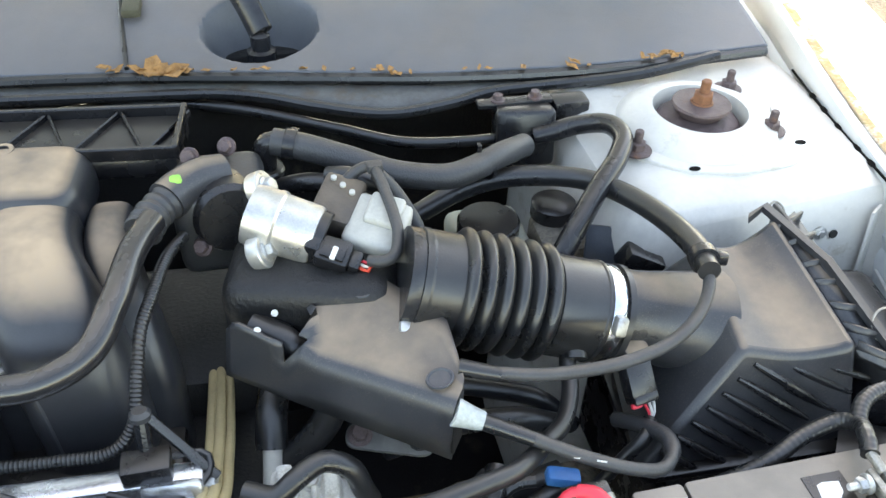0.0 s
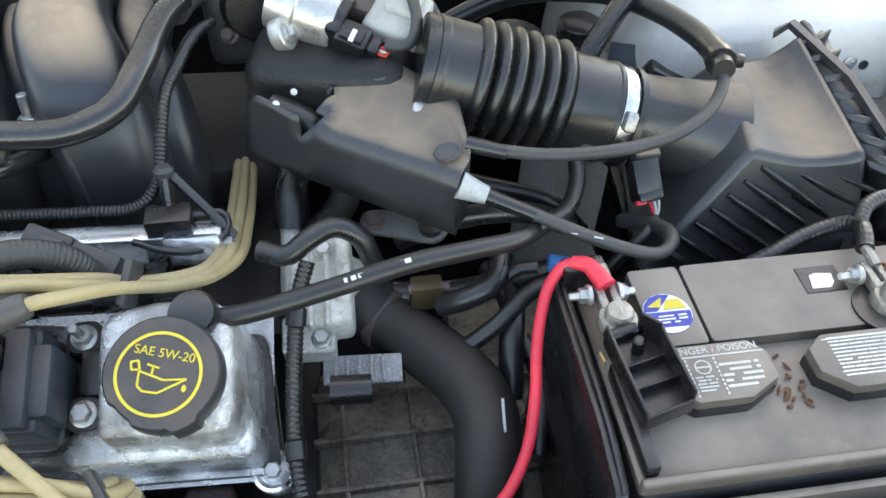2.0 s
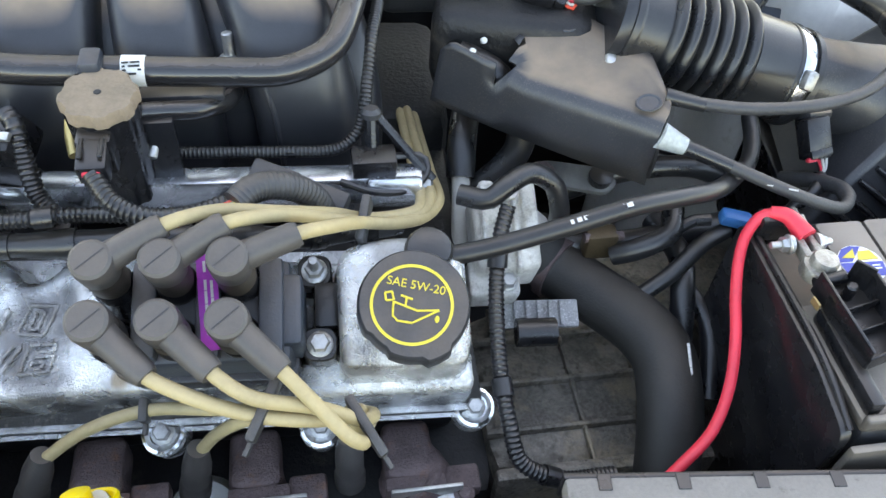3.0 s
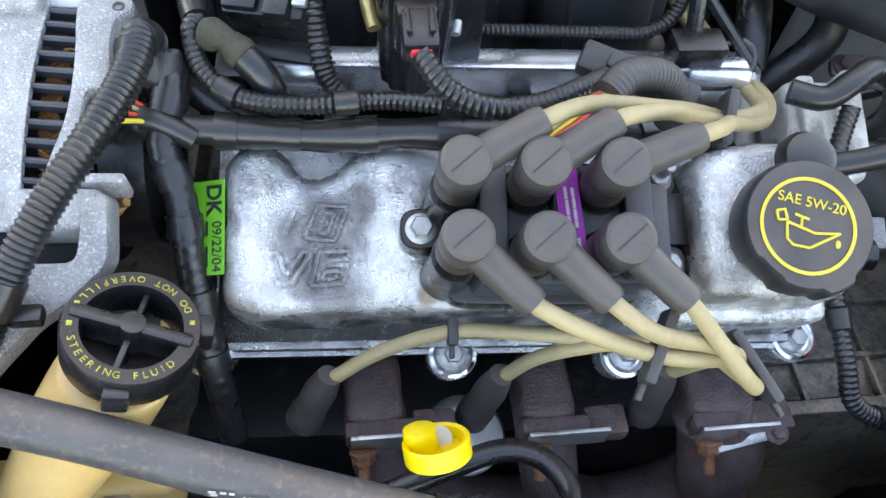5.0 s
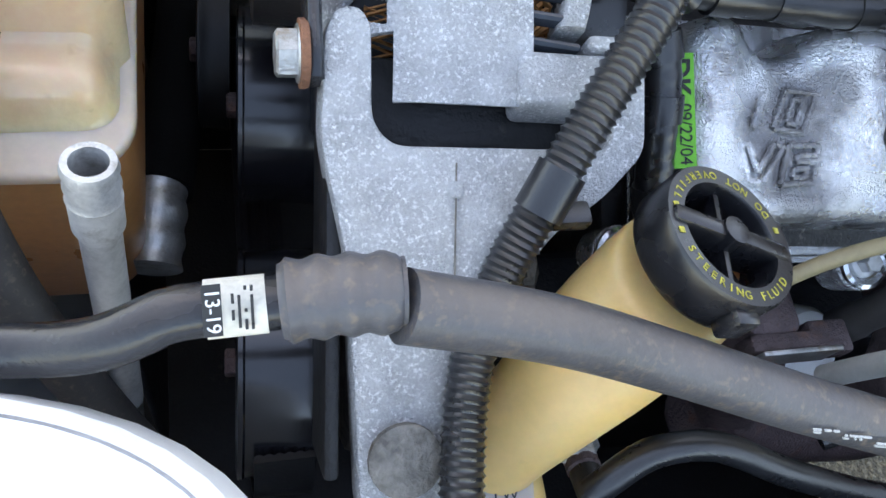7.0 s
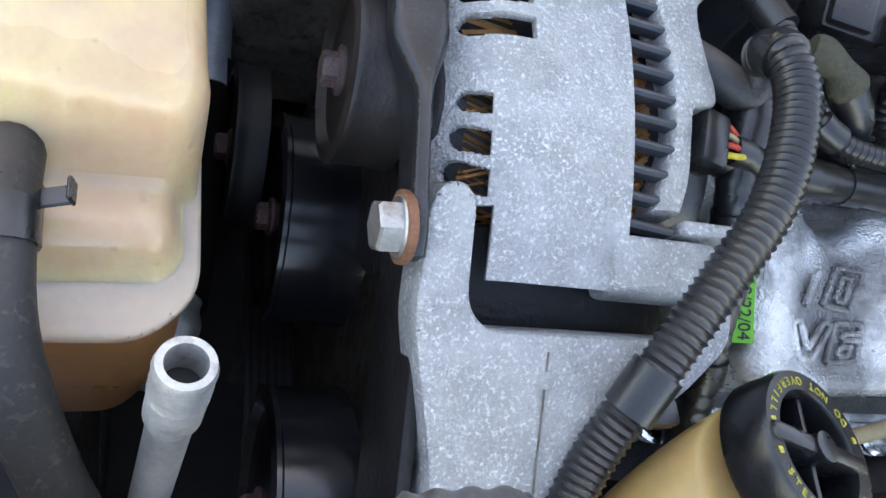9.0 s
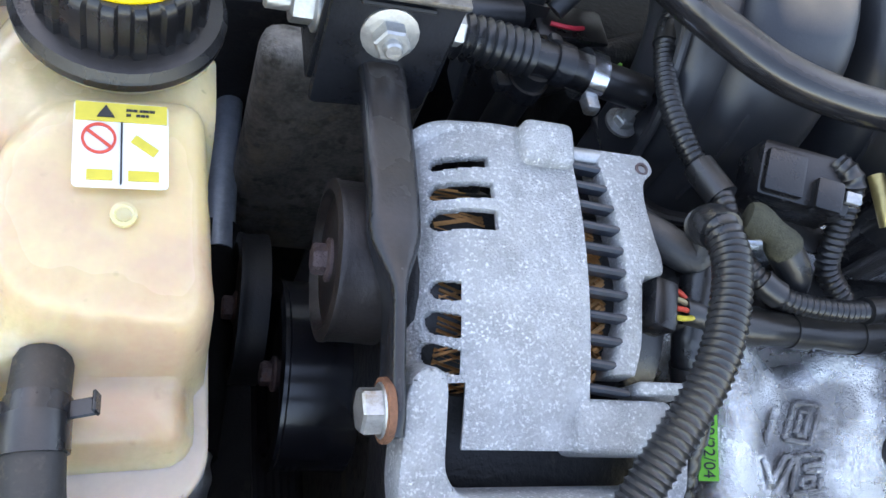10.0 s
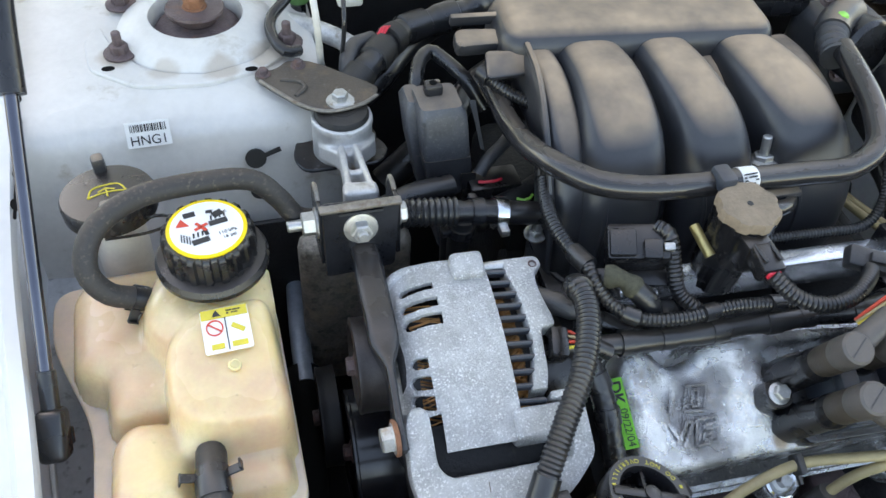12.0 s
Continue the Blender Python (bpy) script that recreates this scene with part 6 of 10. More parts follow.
    # stator laminations seen between the housings
    for k in range(11):
        v = -0.048 + 0.0102 * k
        part("fin", box(0.0425, v, crown(0.03, v) - 0.005, 0.023, 0.0034, 0.008, 0.0012, 1, m=AL @ Matrix.Translation((0.0425, v, 0)) @ Euler((0, 0, radians(-4 - 70 * max(0, -v - 0.02)))).to_matrix().to_4x4() @ Matrix.Translation((-0.0425, -v, 0))), PLASTIC_BLUE, t)
    part("stator", lathe([(0.058, -0.043), (0.060, -0.040), (0.060, 0.058), (0.04, 0.060)], AL @ Matrix.Translation((0, -0.002, -0.072)) @ Euler((0, radians(90), 0)).to_matrix().to_4x4(), 40), BLOCK, t)
    # copper end windings: looped wire
    b = bmesh.new()
    rnd = random.Random(7)
    cen = V(0, -0.002, -0.072)
    for x0, x1, rw in ((-0.030, -0.006, 0.0575), (0.036, 0.046, 0.0605)):
        b = bmesh.new()
        for k in range(150):
            a = radians(18 + 144 * k / 150 + rnd.uniform(-1, 1))
            r0 = rw + rnd.uniform(0, 0.0025)
            pts = []
            for s in range(4):
                aa = a + radians(2.4) * (s - 1.5) * (1 if k % 2 else -1)
                pts.append(cen + V(x0 + (x1 - x0) * s / 3, r0 * math.cos(aa), r0 * math.sin(aa)))
            tube([AL @ p for p in pts], 0.0009, 4, 0.012, bm=b)
        part("copper_winding", b, COPPER, t, "coiled copper wire winding")
    part("rear_cap", lathe([(0.05, 0.060), (0.052, 0.062), (0.050, 0.085), (0.03, 0.092)], AL @ Matrix.Translation((0, -0.002, -0.072)) @ Euler((0, radians(90), 0)).to_matrix().to_4x4(), 36), PLASTIC_CLEAN, t)
    part("regulator_plug", box(0, 0, 0, 0.014, 0.024, 0.016, 0.003, m=Matrix.Translation((-0.438, 0.309, 0.893)) @ Euler((radians(12), radians(10), radians(-12))).to_matrix().to_4x4()), PLASTIC_CLEAN, t)
    part("loom_sleeve", tube([V(-0.418, 0.307, 0.892) + V(-0.006, 0.001, 0), (-0.418, 0.307, 0.892), V(-0.418, 0.307, 0.892) + V(0.02, -0.006, -0.01)], 0.0065, 12), RUBBER, t)
    cols = (RED_PRINT, WIRE_TAN, RED_PRINT, YELLOW_PRINT)
    qa, qb = V(-0.438, 0.309, 0.893), V(-0.418, 0.307, 0.892)
    for k in range(4):
        o = V(0, 0.007 - 0.0045 * k, 0.003)
        part("sense_wire", tube([qa + V(0.006, 0, 0) + o, qa.lerp(qb, 0.45) + o * 1.1 + V(0, 0, 0.002), qb + o * 0.4], 0.0013, 8, 0.003), cols[k], t)
    part("mount_tab", box(0.070, -0.047, -0.016, 0.026, 0.006, 0.020, 0.002, m=AL), CAST, t)
    part("output_cable_boot", tube([AL @ V(0.066, 0.034, -0.018), AL @ V(0.080, 0.026, -0.014), AL @ V(0.098, 0.014, -0.008), (-0.410, 0.338, 0.908)], lambda k: 0.0095 - 0.0015 * k, 18, 0.006), RUBBER_GREY, t)
    return t


alternator()


def alternator_bracket():
    G = frame_at((-0.514, 0.219, 0.868), -3, 28)
    t = thing("alternator_bracket", "speckled cast aluminium bracket under the alternator", "bracket", G.translation)
    poly = [(-0.049, 0.055), (-0.045, 0.064), (-0.036, 0.065), (-0.032, 0.058), (-0.0315, 0.024), (-0.024, 0.0155), (0.062, 0.0165), (0.064, 0.050), (0.076, 0.052), (0.077, 0.016), (0.060, -0.002), (0.041, -0.015), (0.021, -0.038), (0.004, -0.058), (0.000, -0.125), (-0.034, -0.125), (-0.038, -0.060), (-0.0385, -0.034), (-0.048, 0.008), (-0.050, 0.020)]
    b = prism(rounded(poly, 0.006, 3), -0.022, 0.0, G, 0.002, 2)
    part("casting", b, CAST, t)
    # Near-black floor and web paint the shade behind and under the casting.
    part("pocket_shade_floor", box(0.018, 0.032, -0.030, 0.10, 0.040, 0.006, 0.002, m=G), BLOCK, t)
    part("shaded_side_web", box(-0.044, -0.03, -0.034, 0.006, 0.16, 0.050, 0.002, m=G), BLOCK, t)
    part("cast_pip", lathe([(0.0035, 0), (0.003, 0.0012), (0.001, 0.0016)], G @ Matrix.Translation((0.0, 0.0, 0)), 14), CAST, t)
    part("boss", lathe([(0.014, -0.01), (0.014, 0.004), (0.010, 0.005)], G @ Matrix.Translation((-0.018, -0.100, 0)), 24), CAST_DARK, t)
    part("parting_line", box(0.0, -0.015, 0.0004, 0.0006, 0.05, 0.0006, m=G), CAST_DARK, t)
    return t


alternator_bracket()


GLOSS_WHEEL = M("glossy_black_wheel", (0.010, 0.010, 0.012), 0.16, 0, 0.3, 40, 300, 0.02, spec=0.7)


def pulley(x, y, z, r, w, name="belt_pulley", grooves=0, mat_=None):
    t = thing(name, "dark belt pulley at the engine's end", "pulley", (x, y, z), "belt pulleys")
    m = Matrix.Translation((x, y, z)) @ Euler((0, radians(90), radians(-3))).to_matrix().to_4x4()
    pr = [(r * 0.25, -w / 2 + 0.002), (r * 0.80, -w / 2 + 0.003), (r * 0.86, -w / 2 - 0.001), (r, -w / 2), (r, -w / 2 + 0.002)]
    k = max(grooves, 1)
    for i in range(k):
        z0 = -w / 2 + 0.003 + (w - 0.006) * i / k
        pr += [(r * (0.955 if grooves else 0.985), z0), (r * (0.985 if grooves else 0.985), z0 + (w - 0.006) / k * 0.5)]
    pr += [(r, w / 2 - 0.002), (r, w / 2), (r * 0.5, w / 2)]
    part("wheel", lathe(pr, m, 56), mat_ or STEEL_BLACK, t)
    part("hub_bolt", hexbolt(m @ Matrix.Translation((0, 0, -w / 2 + 0.002)) @ Euler((radians(180), 0, 0)).to_matrix().to_4x4(), 0.007, 0.008, 1.4), RUST, t, "rusty hub bolt")
    return t


pulley(-0.568, 0.343, 0.864, 0.036, 0.024, mat_=M("worn_pulley_steel", (0.040, 0.034, 0.033), 0.38, 0.4, 0.3, 60, 500, 0.15))
pulley(-0.566, 0.338, 0.748, 0.052, 0.040, mat_=GLOSS_WHEEL)
pulley(-0.576, 0.200, 0.735, 0.055, 0.034, mat_=GLOSS_WHEEL)
pulley(-0.596, 0.385, 0.735, 0.044, 0.016, mat_=BELT)
bt = thing("drive_belt", "black ribbed serpentine drive belt", "belt", (-0.585, 0.25, 0.75))
b = bmesh.new()
prof = spline([(0.150, 0.762), (0.140, 0.735), (0.16, 0.69), (0.21, 0.672), (0.27, 0.688), (0.33, 0.692), (0.372, 0.702), (0.394, 0.735)], 0.006)
rings = []
for i, p in enumerate(prof):
    d = (prof[min(i + 1, len(prof) - 1)] - prof[max(i - 1, 0)]).normalized()
    nrm = Vector((-d.y, d.x))
    row = []
    for k in range(13):
        row.append((-0.589 + 0.026 * k / 12, p.x + nrm.x * (0.0012 if k % 2 else 0), p.y + nrm.y * (0.0012 if k % 2 else 0)))
    row += [(-0.563, p.x - nrm.x * 0.003, p.y - nrm.y * 0.003), (-0.589, p.x - nrm.x * 0.003, p.y - nrm.y * 0.003)]
    rings.append(row)
loft(rings, bm=b)
part("belt_band", b, BELT, bt)

# conduit over the alternator and cable beside the cover
hose("wiring_conduit", "black corrugated wiring conduit over the alternator bracket", [(-0.4165, 0.340, 0.914), (-0.4192, 0.3313, 0.9261), (-0.4194, 0.3170, 0.9275), (-0.4245, 0.2977, 0.9251), (-0.4392, 0.2681, 0.9184), (-0.4584, 0.2432, 0.9040), (-0.4761, 0.2198, 0.8855), (-0.4965, 0.1911, 0.8580), (-0.5090, 0.166, 0.845), (-0.5146, 0.1461, 0.8376), (-0.5208, 0.1014, 0.8223), (-0.523, 0.08, 0.80)], 0.0088, rib=0.0011, period=0.0034, n=20, category="conduit", bands=(0.04, 0.93))
tp = thing("conduit_clip", "black tape and clip round the conduit", "clip", (-0.487, 0.207, 0.884))
part("tape_band", tube([(-0.4775, 0.2178, 0.8838), (-0.4860, 0.2060, 0.8725)], 0.0098, 16, 0.004), RUBBER, tp)
part("clip_tab", box(-0.4720, 0.206, 0.869, 0.016, 0.010, 0.008, 0.002), PLASTIC_CLEAN, tp)
hose("taped_harness", "black taped wiring harness beside the valve cover", bands=(0.12, 0.3, 0.42, 0.6, 0.75), pts=[(-0.4075, 0.3431, 0.9000), (-0.4090, 0.3249, 0.8960), (-0.4145, 0.3014, 0.8810), (-0.4075, 0.2773, 0.8600), (-0.4055, 0.2530, 0.8361), (-0.3989, 0.2170, 0.7913), (-0.393, 0.19, 0.74)], r=0.0088, mat_=RUBBER, category="harness", rib=0.0005, period=0.008)

# ---- air conditioning hose and lines at the front ----
ac = thing("air_conditioning_hose", "thick weathered grey rubber air conditioning hose with crimped ends", "hose", (-0.45, 0.15, 0.87))
hp = [(-0.5480, 0.1620, 0.9020), (-0.4967, 0.1564, 0.8870), (-0.4449, 0.1465, 0.8680), (-0.3848, 0.1309, 0.8500), (-0.3224, 0.1144, 0.8360), (-0.2800, 0.1015, 0.8325)]
part("rubber_hose", tube(hp, 0.0116, 32, 0.004), HOSE_GREY, ac)
part("printed_line", bars(Matrix.Translation(V(-0.535, 0.1535, 0.8985)) @ frame_at((0, 0, 0), -6, 70, 8), 0.026, 0.0040, 1, 77, 0.9, 0.0012), GREY_PRINT, ac)
for k_ in range(7):
    pa, pb = Vector(hp[3]).lerp(Vector(hp[5]), k_ / 7), Vector(hp[3]).lerp(Vector(hp[5]), (k_ + 0.75) / 7)
    off = V(-0.002, -0.0104, 0.0052)
    part("printed_line", bars(Matrix.Translation((pa + pb) / 2 + off * 1.03 + V(0, 0.001 * math.sin(k_), 0)) @ frame_at((0, 0, 0), -15, 64, 6), 0.012, 0.0030, 2, 50 + k_, 0.75, 0.0008), GREY_PRINT, ac, "worn white print line")
crimp = lambda k: 0.0122 + 0.0006 * math.sin(k * 25) - (0.0012 if k < 0.06 or k > 0.95 else 0)
part("crimp_sleeve", tube([(-0.583, 0.167, 0.8985), (-0.566, 0.167, 0.901), (-0.547, 0.166, 0.903)], crimp, 32, 0.0012), HOSE_GREY, ac, "dull grey crimped sleeve")
part("crimp_sleeve", tube([(-0.2880, 0.1038, 0.8328), (-0.2630, 0.1012, 0.8290)], lambda k: 0.0130 + 0.0008 * math.sin(k * 16), 24, 0.0015), STEEL_BLACK, ac)
part("line_end", tube([(-0.580, 0.167, 0.8985), (-0.606, 0.1667, 0.8965), (-0.615, 0.1660, 0.8950), (-0.6235, 0.1635, 0.892), (-0.633, 0.1622, 0.887), (-0.644, 0.1634, 0.881), (-0.656, 0.1656, 0.876), (-0.70, 0.171, 0.868)], 0.0082, 18), STEEL_BLACK, ac)
part("pipe_elbow", tube([(-0.2680, 0.1010, 0.8300), (-0.2450, 0.1025, 0.8244), (-0.2257, 0.1042, 0.8197), (-0.2157, 0.1123, 0.8157), (-0.2177, 0.1261, 0.8131), (-0.2283, 0.1388, 0.8113), (-0.2451, 0.1435, 0.8100), (-0.2726, 0.1383, 0.8062), (-0.3025, 0.1307, 0.7998), (-0.33, 0.126, 0.785)], 0.0062, 18), PLASTIC_CLEAN, ac)
TAG_PAPER = M("aged_tag_paper", (0.62, 0.58, 0.49), 0.6, 0, 0.2, 60, 600, 0.1)
lab = part("paper_tag", tube([(-0.587, 0.167, 0.8980), (-0.604, 0.1667, 0.8966)], 0.0087, 24, 0.003), TAG_PAPER, ac, "white printed paper tag")
tm = frame_at((-0.5958, 0.1612, 0.9018), 8, 40) @ Euler((0, 0, radians(-95))).to_matrix().to_4x4()
part("tag_band", box(-0.004, -0.0066, 0.0022, 0.0150, 0.0052, 0.0006, m=tm), BLACK_PRINT, lab)
text("print", "13-19", 0.0056, tm @ Matrix.Translation((-0.004, -0.0066, 0.0027)), WHITE, lab)
part("tag_bars", bars(tm @ Matrix.Translation((-0.004, 0.0016, 0.0022)), 0.013, 0.007, 4, 9, 0.7, 0.0006), BLACK_PRINT, lab)

BARE_ALU = M("bare_aluminium", (0.55, 0.54, 0.52), 0.42, 0.6, 0.25, 60, 500, 0.25, stain=(0.25, 0.22, 0.18), stain_at=0.58, stain_scale=50)
sl = thing("service_line", "bare aluminium refrigerant line with open threaded end", "pipe", (-0.64, 0.2, 0.8))
p0, p1 = V(-0.640, 0.196, 0.79), V(-0.636, 0.216, 0.897)
m = axis_frame(p0, p1)
L = (p1 - p0).length
part("pipe", lathe([(0.0070, -0.05), (0.0070, L - 0.035), (0.0086, L - 0.030), (0.0086, L - 0.016)], m, 24), BARE_ALU, sl)
part("threaded_end", lathe([(0.0082, L - 0.018), (0.0089, L - 0.016), (0.0080, L - 0.013), (0.0089, L - 0.010), (0.0080, L - 0.007), (0.0089, L - 0.003), (0.0082, L), (0.0060, L), (0.0058, L - 0.014), (0.0001, L - 0.014)], m, 28), BARE_ALU, sl)
part("bore", lathe([(0.0001, L - 0.0135), (0.0056, L - 0.0135), (0.0056, L - 0.013), (0.0001, L - 0.013)], m, 20), BLACK_PRINT, sl)
hose("condenser_line", "black insulated line with crimped aluminium end", [(-0.610, 0.45, 0.712), (-0.614, 0.40, 0.714), (-0.622, 0.35, 0.716), (-0.628, 0.305, 0.718)], 0.0175, FOAM, "pipe")
cs = thing("crimp_fitting", "aluminium crimp fitting on the insulated line", "fitting", (-0.629, 0.26, 0.74))
part("sleeve", tube([(-0.628, 0.312, 0.718), (-0.630, 0.288, 0.717), (-0.633, 0.262, 0.713)], lambda k: 0.0150 + 0.0008 * math.sin(k * 20), 20, 0.002), ZINC, cs)
hose("thin_line", "dark steel line running back beside the tank", [(-0.598, 0.60, 0.71), (-0.600, 0.57, 0.712), (-0.606, 0.50, 0.718), (-0.610, 0.43, 0.722)], 0.0095, M("blue_grey_steel", (0.22, 0.25, 0.29), 0.4, 0.5, 0.2, 60, 400, 0.1), "pipe")
hose("lower_front_hose", "black rubber hose running below the front line", [(-0.4520, 0.114, 0.790), (-0.4459, 0.1179, 0.7969), (-0.4285, 0.1253, 0.8051), (-0.3991, 0.1252, 0.8056), (-0.3591, 0.1121, 0.7928), (-0.3084, 0.1002, 0.7734), (-0.25, 0.09, 0.755)], 0.0068, RUBBER)

# dipstick with its yellow ring handle
dp = thing("oil_dipstick", "bright yellow dipstick ring handle on a pale tube", "dipstick", (-0.283, 0.135, 0.84))
part("tube", tube([(-0.281, 0.142, 0.838), (-0.279, 0.155, 0.80), (-0.278, 0.165, 0.74)], 0.0065, 14), WHITE_SOFT, dp)
dm = axis_frame((-0.283, 0.135, 0.838), (-0.268, 0.128, 0.856))
dm = Matrix.Translation((-0.283, 0.136, 0.842)) @ Euler((radians(-42), radians(-6), radians(5))).to_matrix().to_4x4()
part("ring_handle", loft([ring(r, z, 36) for r, z in ((0.0150, -0.0055), (0.0165, -0.0045), (0.0165, 0.0045), (0.0155, 0.0055), (0.0138, 0.0045), (0.0138, -0.0045))], False, dm, closed=True), YELLOW, dp)
part("ring_floor", lathe([(0.0140, -0.004), (0.0140, -0.002), (0.0001, -0.002)], dm, 32), YELLOW, dp)
part("thumb_tab", lathe([(0.0075, -0.004), (0.0085, 0.001), (0.0080, 0.010), (0.004, 0.0115)], dm @ Matrix.Translation((-0.007, 0.004, 0.000)), 20), YELLOW, dp)

fm_ = thing("cooling_fan_motor", "glossy black cooling fan motor below the exhaust", "fan motor", (-0.055, 0.10, 0.62))
part("housing", lathe([(0.030, -0.03), (0.052, -0.026), (0.056, -0.018), (0.056, 0.030), (0.050, 0.040), (0.025, 0.046)], axis_frame((-0.045, 0.085, 0.655), (-0.045, 0.14, 0.69)), 40), GLOSS_WHEEL, fm_)
for k in range(3):
    a = 2 * math.pi * k / 3
    part("arm", tube([V(-0.045, 0.09, 0.655) + V(0.05 * math.cos(a), 0, 0.05 * math.sin(a)), V(-0.045, 0.085, 0.655) + V(0.14 * math.cos(a), 0, 0.14 * math.sin(a))], 0.009, 10), PLASTIC_CLEAN, fm_)
of_ = thing("steel_heat_strap", "thin bright steel strap across the exhaust port", "strap", (-0.09, 0.16, 0.745))
part("strap", box(0, 0, 0, 0.050, 0.006, 0.002, 0.0006, m=Matrix.Translation((-0.080, 0.160, 0.745)) @ Euler((radians(20), radians(-4), radians(8))).to_matrix().to_4x4()), ZINC, of_)
part("bolt", hexbolt(Matrix.Translation((-0.060, 0.163, 0.747)) @ Euler((radians(20), 0, 0)).to_matrix().to_4x4(), 0.005, 0.005, 1.5), RUST, of_)

ofl = thing("oil_filter", "white painted oil filter can below the exhaust ports", "oil filter", (-0.247, 0.205, 0.66))
part("can", lathe([(0.024, -0.05), (0.026, -0.045), (0.026, 0.018), (0.023, 0.024), (0.010, 0.026)], axis_frame((-0.247, 0.205, 0.675), (-0.243, 0.181, 0.72)), 32), WHITE, ofl)
part("print_band", lathe([(0.0262, -0.012), (0.0264, -0.011), (0.0264, -0.004), (0.0262, -0.003)], axis_frame((-0.247, 0.205, 0.675), (-0.243, 0.181, 0.72)), 32), GREY_PRINT, ofl)

cbt = thing("copper_terminal_bolt", "copper-coloured terminal bolt behind the alternator", "bolt", (-0.442, 0.275, 0.862))
part("head", hexbolt(Matrix.Translation((-0.442, 0.275, 0.862)) @ Euler((radians(20), radians(50), 0)).to_matrix().to_4x4(), 0.0055, 0.006, 1.2, 0.006), COPPER, cbt)

# ================= middle: intake manifold, fuel rail, wiring =================
def duct(pts, half_w, half_t):
    """A moulded duct of rounded-rectangle section, wide across x."""
    path = spline(pts, 0.008)
    rings = []
    for i, p in enumerate(path):
        d = (path[min(i + 1, len(path) - 1)] - path[max(i - 1, 0)]).normalized()
        up = V(1, 0, 0).cross(d).normalized()
        sd = d.cross(up)
        k = i / (len(path) - 1)
        row = []
        for q in range(40):
            a = 2 * math.pi * q / 40
            c, s = math.cos(a), math.sin(a)
            row.append(p + sd * (half_w(k) * math.copysign(abs(c) ** 0.62, c)) + up * (half_t(k) * math.copysign(abs(s) ** 0.62, s)))
        rings.append(row)
    return loft(rings)


def intake_manifold():
    t = thing("intake_manifold", "dusty black plastic intake manifold with curved runners", "intake manifold", (-0.26, 0.5, 0.85))
    b = bmesh.new()
    box(-0.272, 0.588, 0.957, 0.262, 0.085, 0.058, 0.022, 4, m=Matrix.Translation((-0.272, 0.588, 0)) @ Euler((0, 0, radians(-6))).to_matrix().to_4x4() @ Matrix.Translation((0.272, -0.588, 0)), bm=b)
    fuse(part("plenum", b, PLASTIC_DUSTY, t), 0.003, 6)
    runs = (([(-0.326, 0.565, 0.945), (-0.327, 0.515, 0.947), (-0.331, 0.468, 0.930), (-0.336, 0.445, 0.892), (-0.340, 0.440, 0.840), (-0.340, 0.44, 0.79)], 0.038),
            ([(-0.258, 0.558, 0.945), (-0.259, 0.508, 0.947), (-0.252, 0.465, 0.930), (-0.247, 0.443, 0.892), (-0.247, 0.438, 0.840), (-0.248, 0.438, 0.79)], 0.034),
            ([(-0.180, 0.548, 0.945), (-0.178, 0.500, 0.947), (-0.164, 0.462, 0.930), (-0.152, 0.440, 0.892), (-0.148, 0.434, 0.840), (-0.148, 0.434, 0.79)], 0.040))
    for pts, r in runs:
        part("runner", duct(pts, lambda k, r=r: r * (0.80 + 0.20 * min(1, k * 2.2)), lambda k: 0.030 + 0.004 * min(1, k * 3)), PLASTIC_DUSTY, t)
        part("mould_rib", tube([(x - r * 0.55, y - 0.0325, z + 0.004) for x, y, z in pts[2:5]], 0.0022, 6, 0.008), PLASTIC_DUSTY, t)
    # narrower rear-bank runners set back between them, and the end cheek
    for k, (x0, x1) in enumerate(((-0.290, -0.296), (-0.212, -0.203), (-0.128, -0.108))):
        part("rear_runner", duct([(x0, 0.56, 0.930), (x0, 0.525, 0.932), (x0 + (x1 - x0) * 0.5, 0.488, 0.912), (x1, 0.462, 0.868), (x1, 0.455, 0.82), (x1, 0.45, 0.77)], lambda q: 0.019, lambda q: 0.026), PLASTIC_DUSTY, t)
    part("end_cheek", duct([(-0.372, 0.570, 0.940), (-0.374, 0.525, 0.942), (-0.377, 0.478, 0.922), (-0.379, 0.452, 0.884), (-0.380, 0.448, 0.84), (-0.380, 0.447, 0.80)], lambda q: 0.017, lambda q: 0.030), PLASTIC_DUSTY, t)
    part("cheek_flange", tube([(-0.384, 0.560, 0.976), (-0.388, 0.520, 0.974), (-0.394, 0.472, 0.948), (-0.397, 0.430, 0.895), (-0.398, 0.417, 0.845)], 0.0030, 8, 0.006), PLASTIC_DUSTY, t)
    part("lower_flange", box(-0.245, 0.415, 0.826, 0.31, 0.05, 0.014, 0.004, m=Matrix.Translation((-0.245, 0.415, 0)) @ Euler((0, 0, radians(-3))).to_matrix().to_4x4() @ Matrix.Translation((0.245, -0.415, 0))), PLASTIC_CLEAN, t)
    # ribbed cover on the rear of the plenum
    part("rear_cover", box(-0.20, 0.640, 0.962, 0.26, 0.070, 0.022, 0.006, m=Matrix.Translation((-0.2, 0.64, 0)) @ Euler((0, 0, radians(-6))).to_matrix().to_4x4() @ Matrix.Translation((0.2, -0.64, 0))), PLASTIC_CLEAN, t)
    rot = Matrix.Translation((-0.2, 0.64, 0.973)) @ Euler((0, 0, radians(-6))).to_matrix().to_4x4()
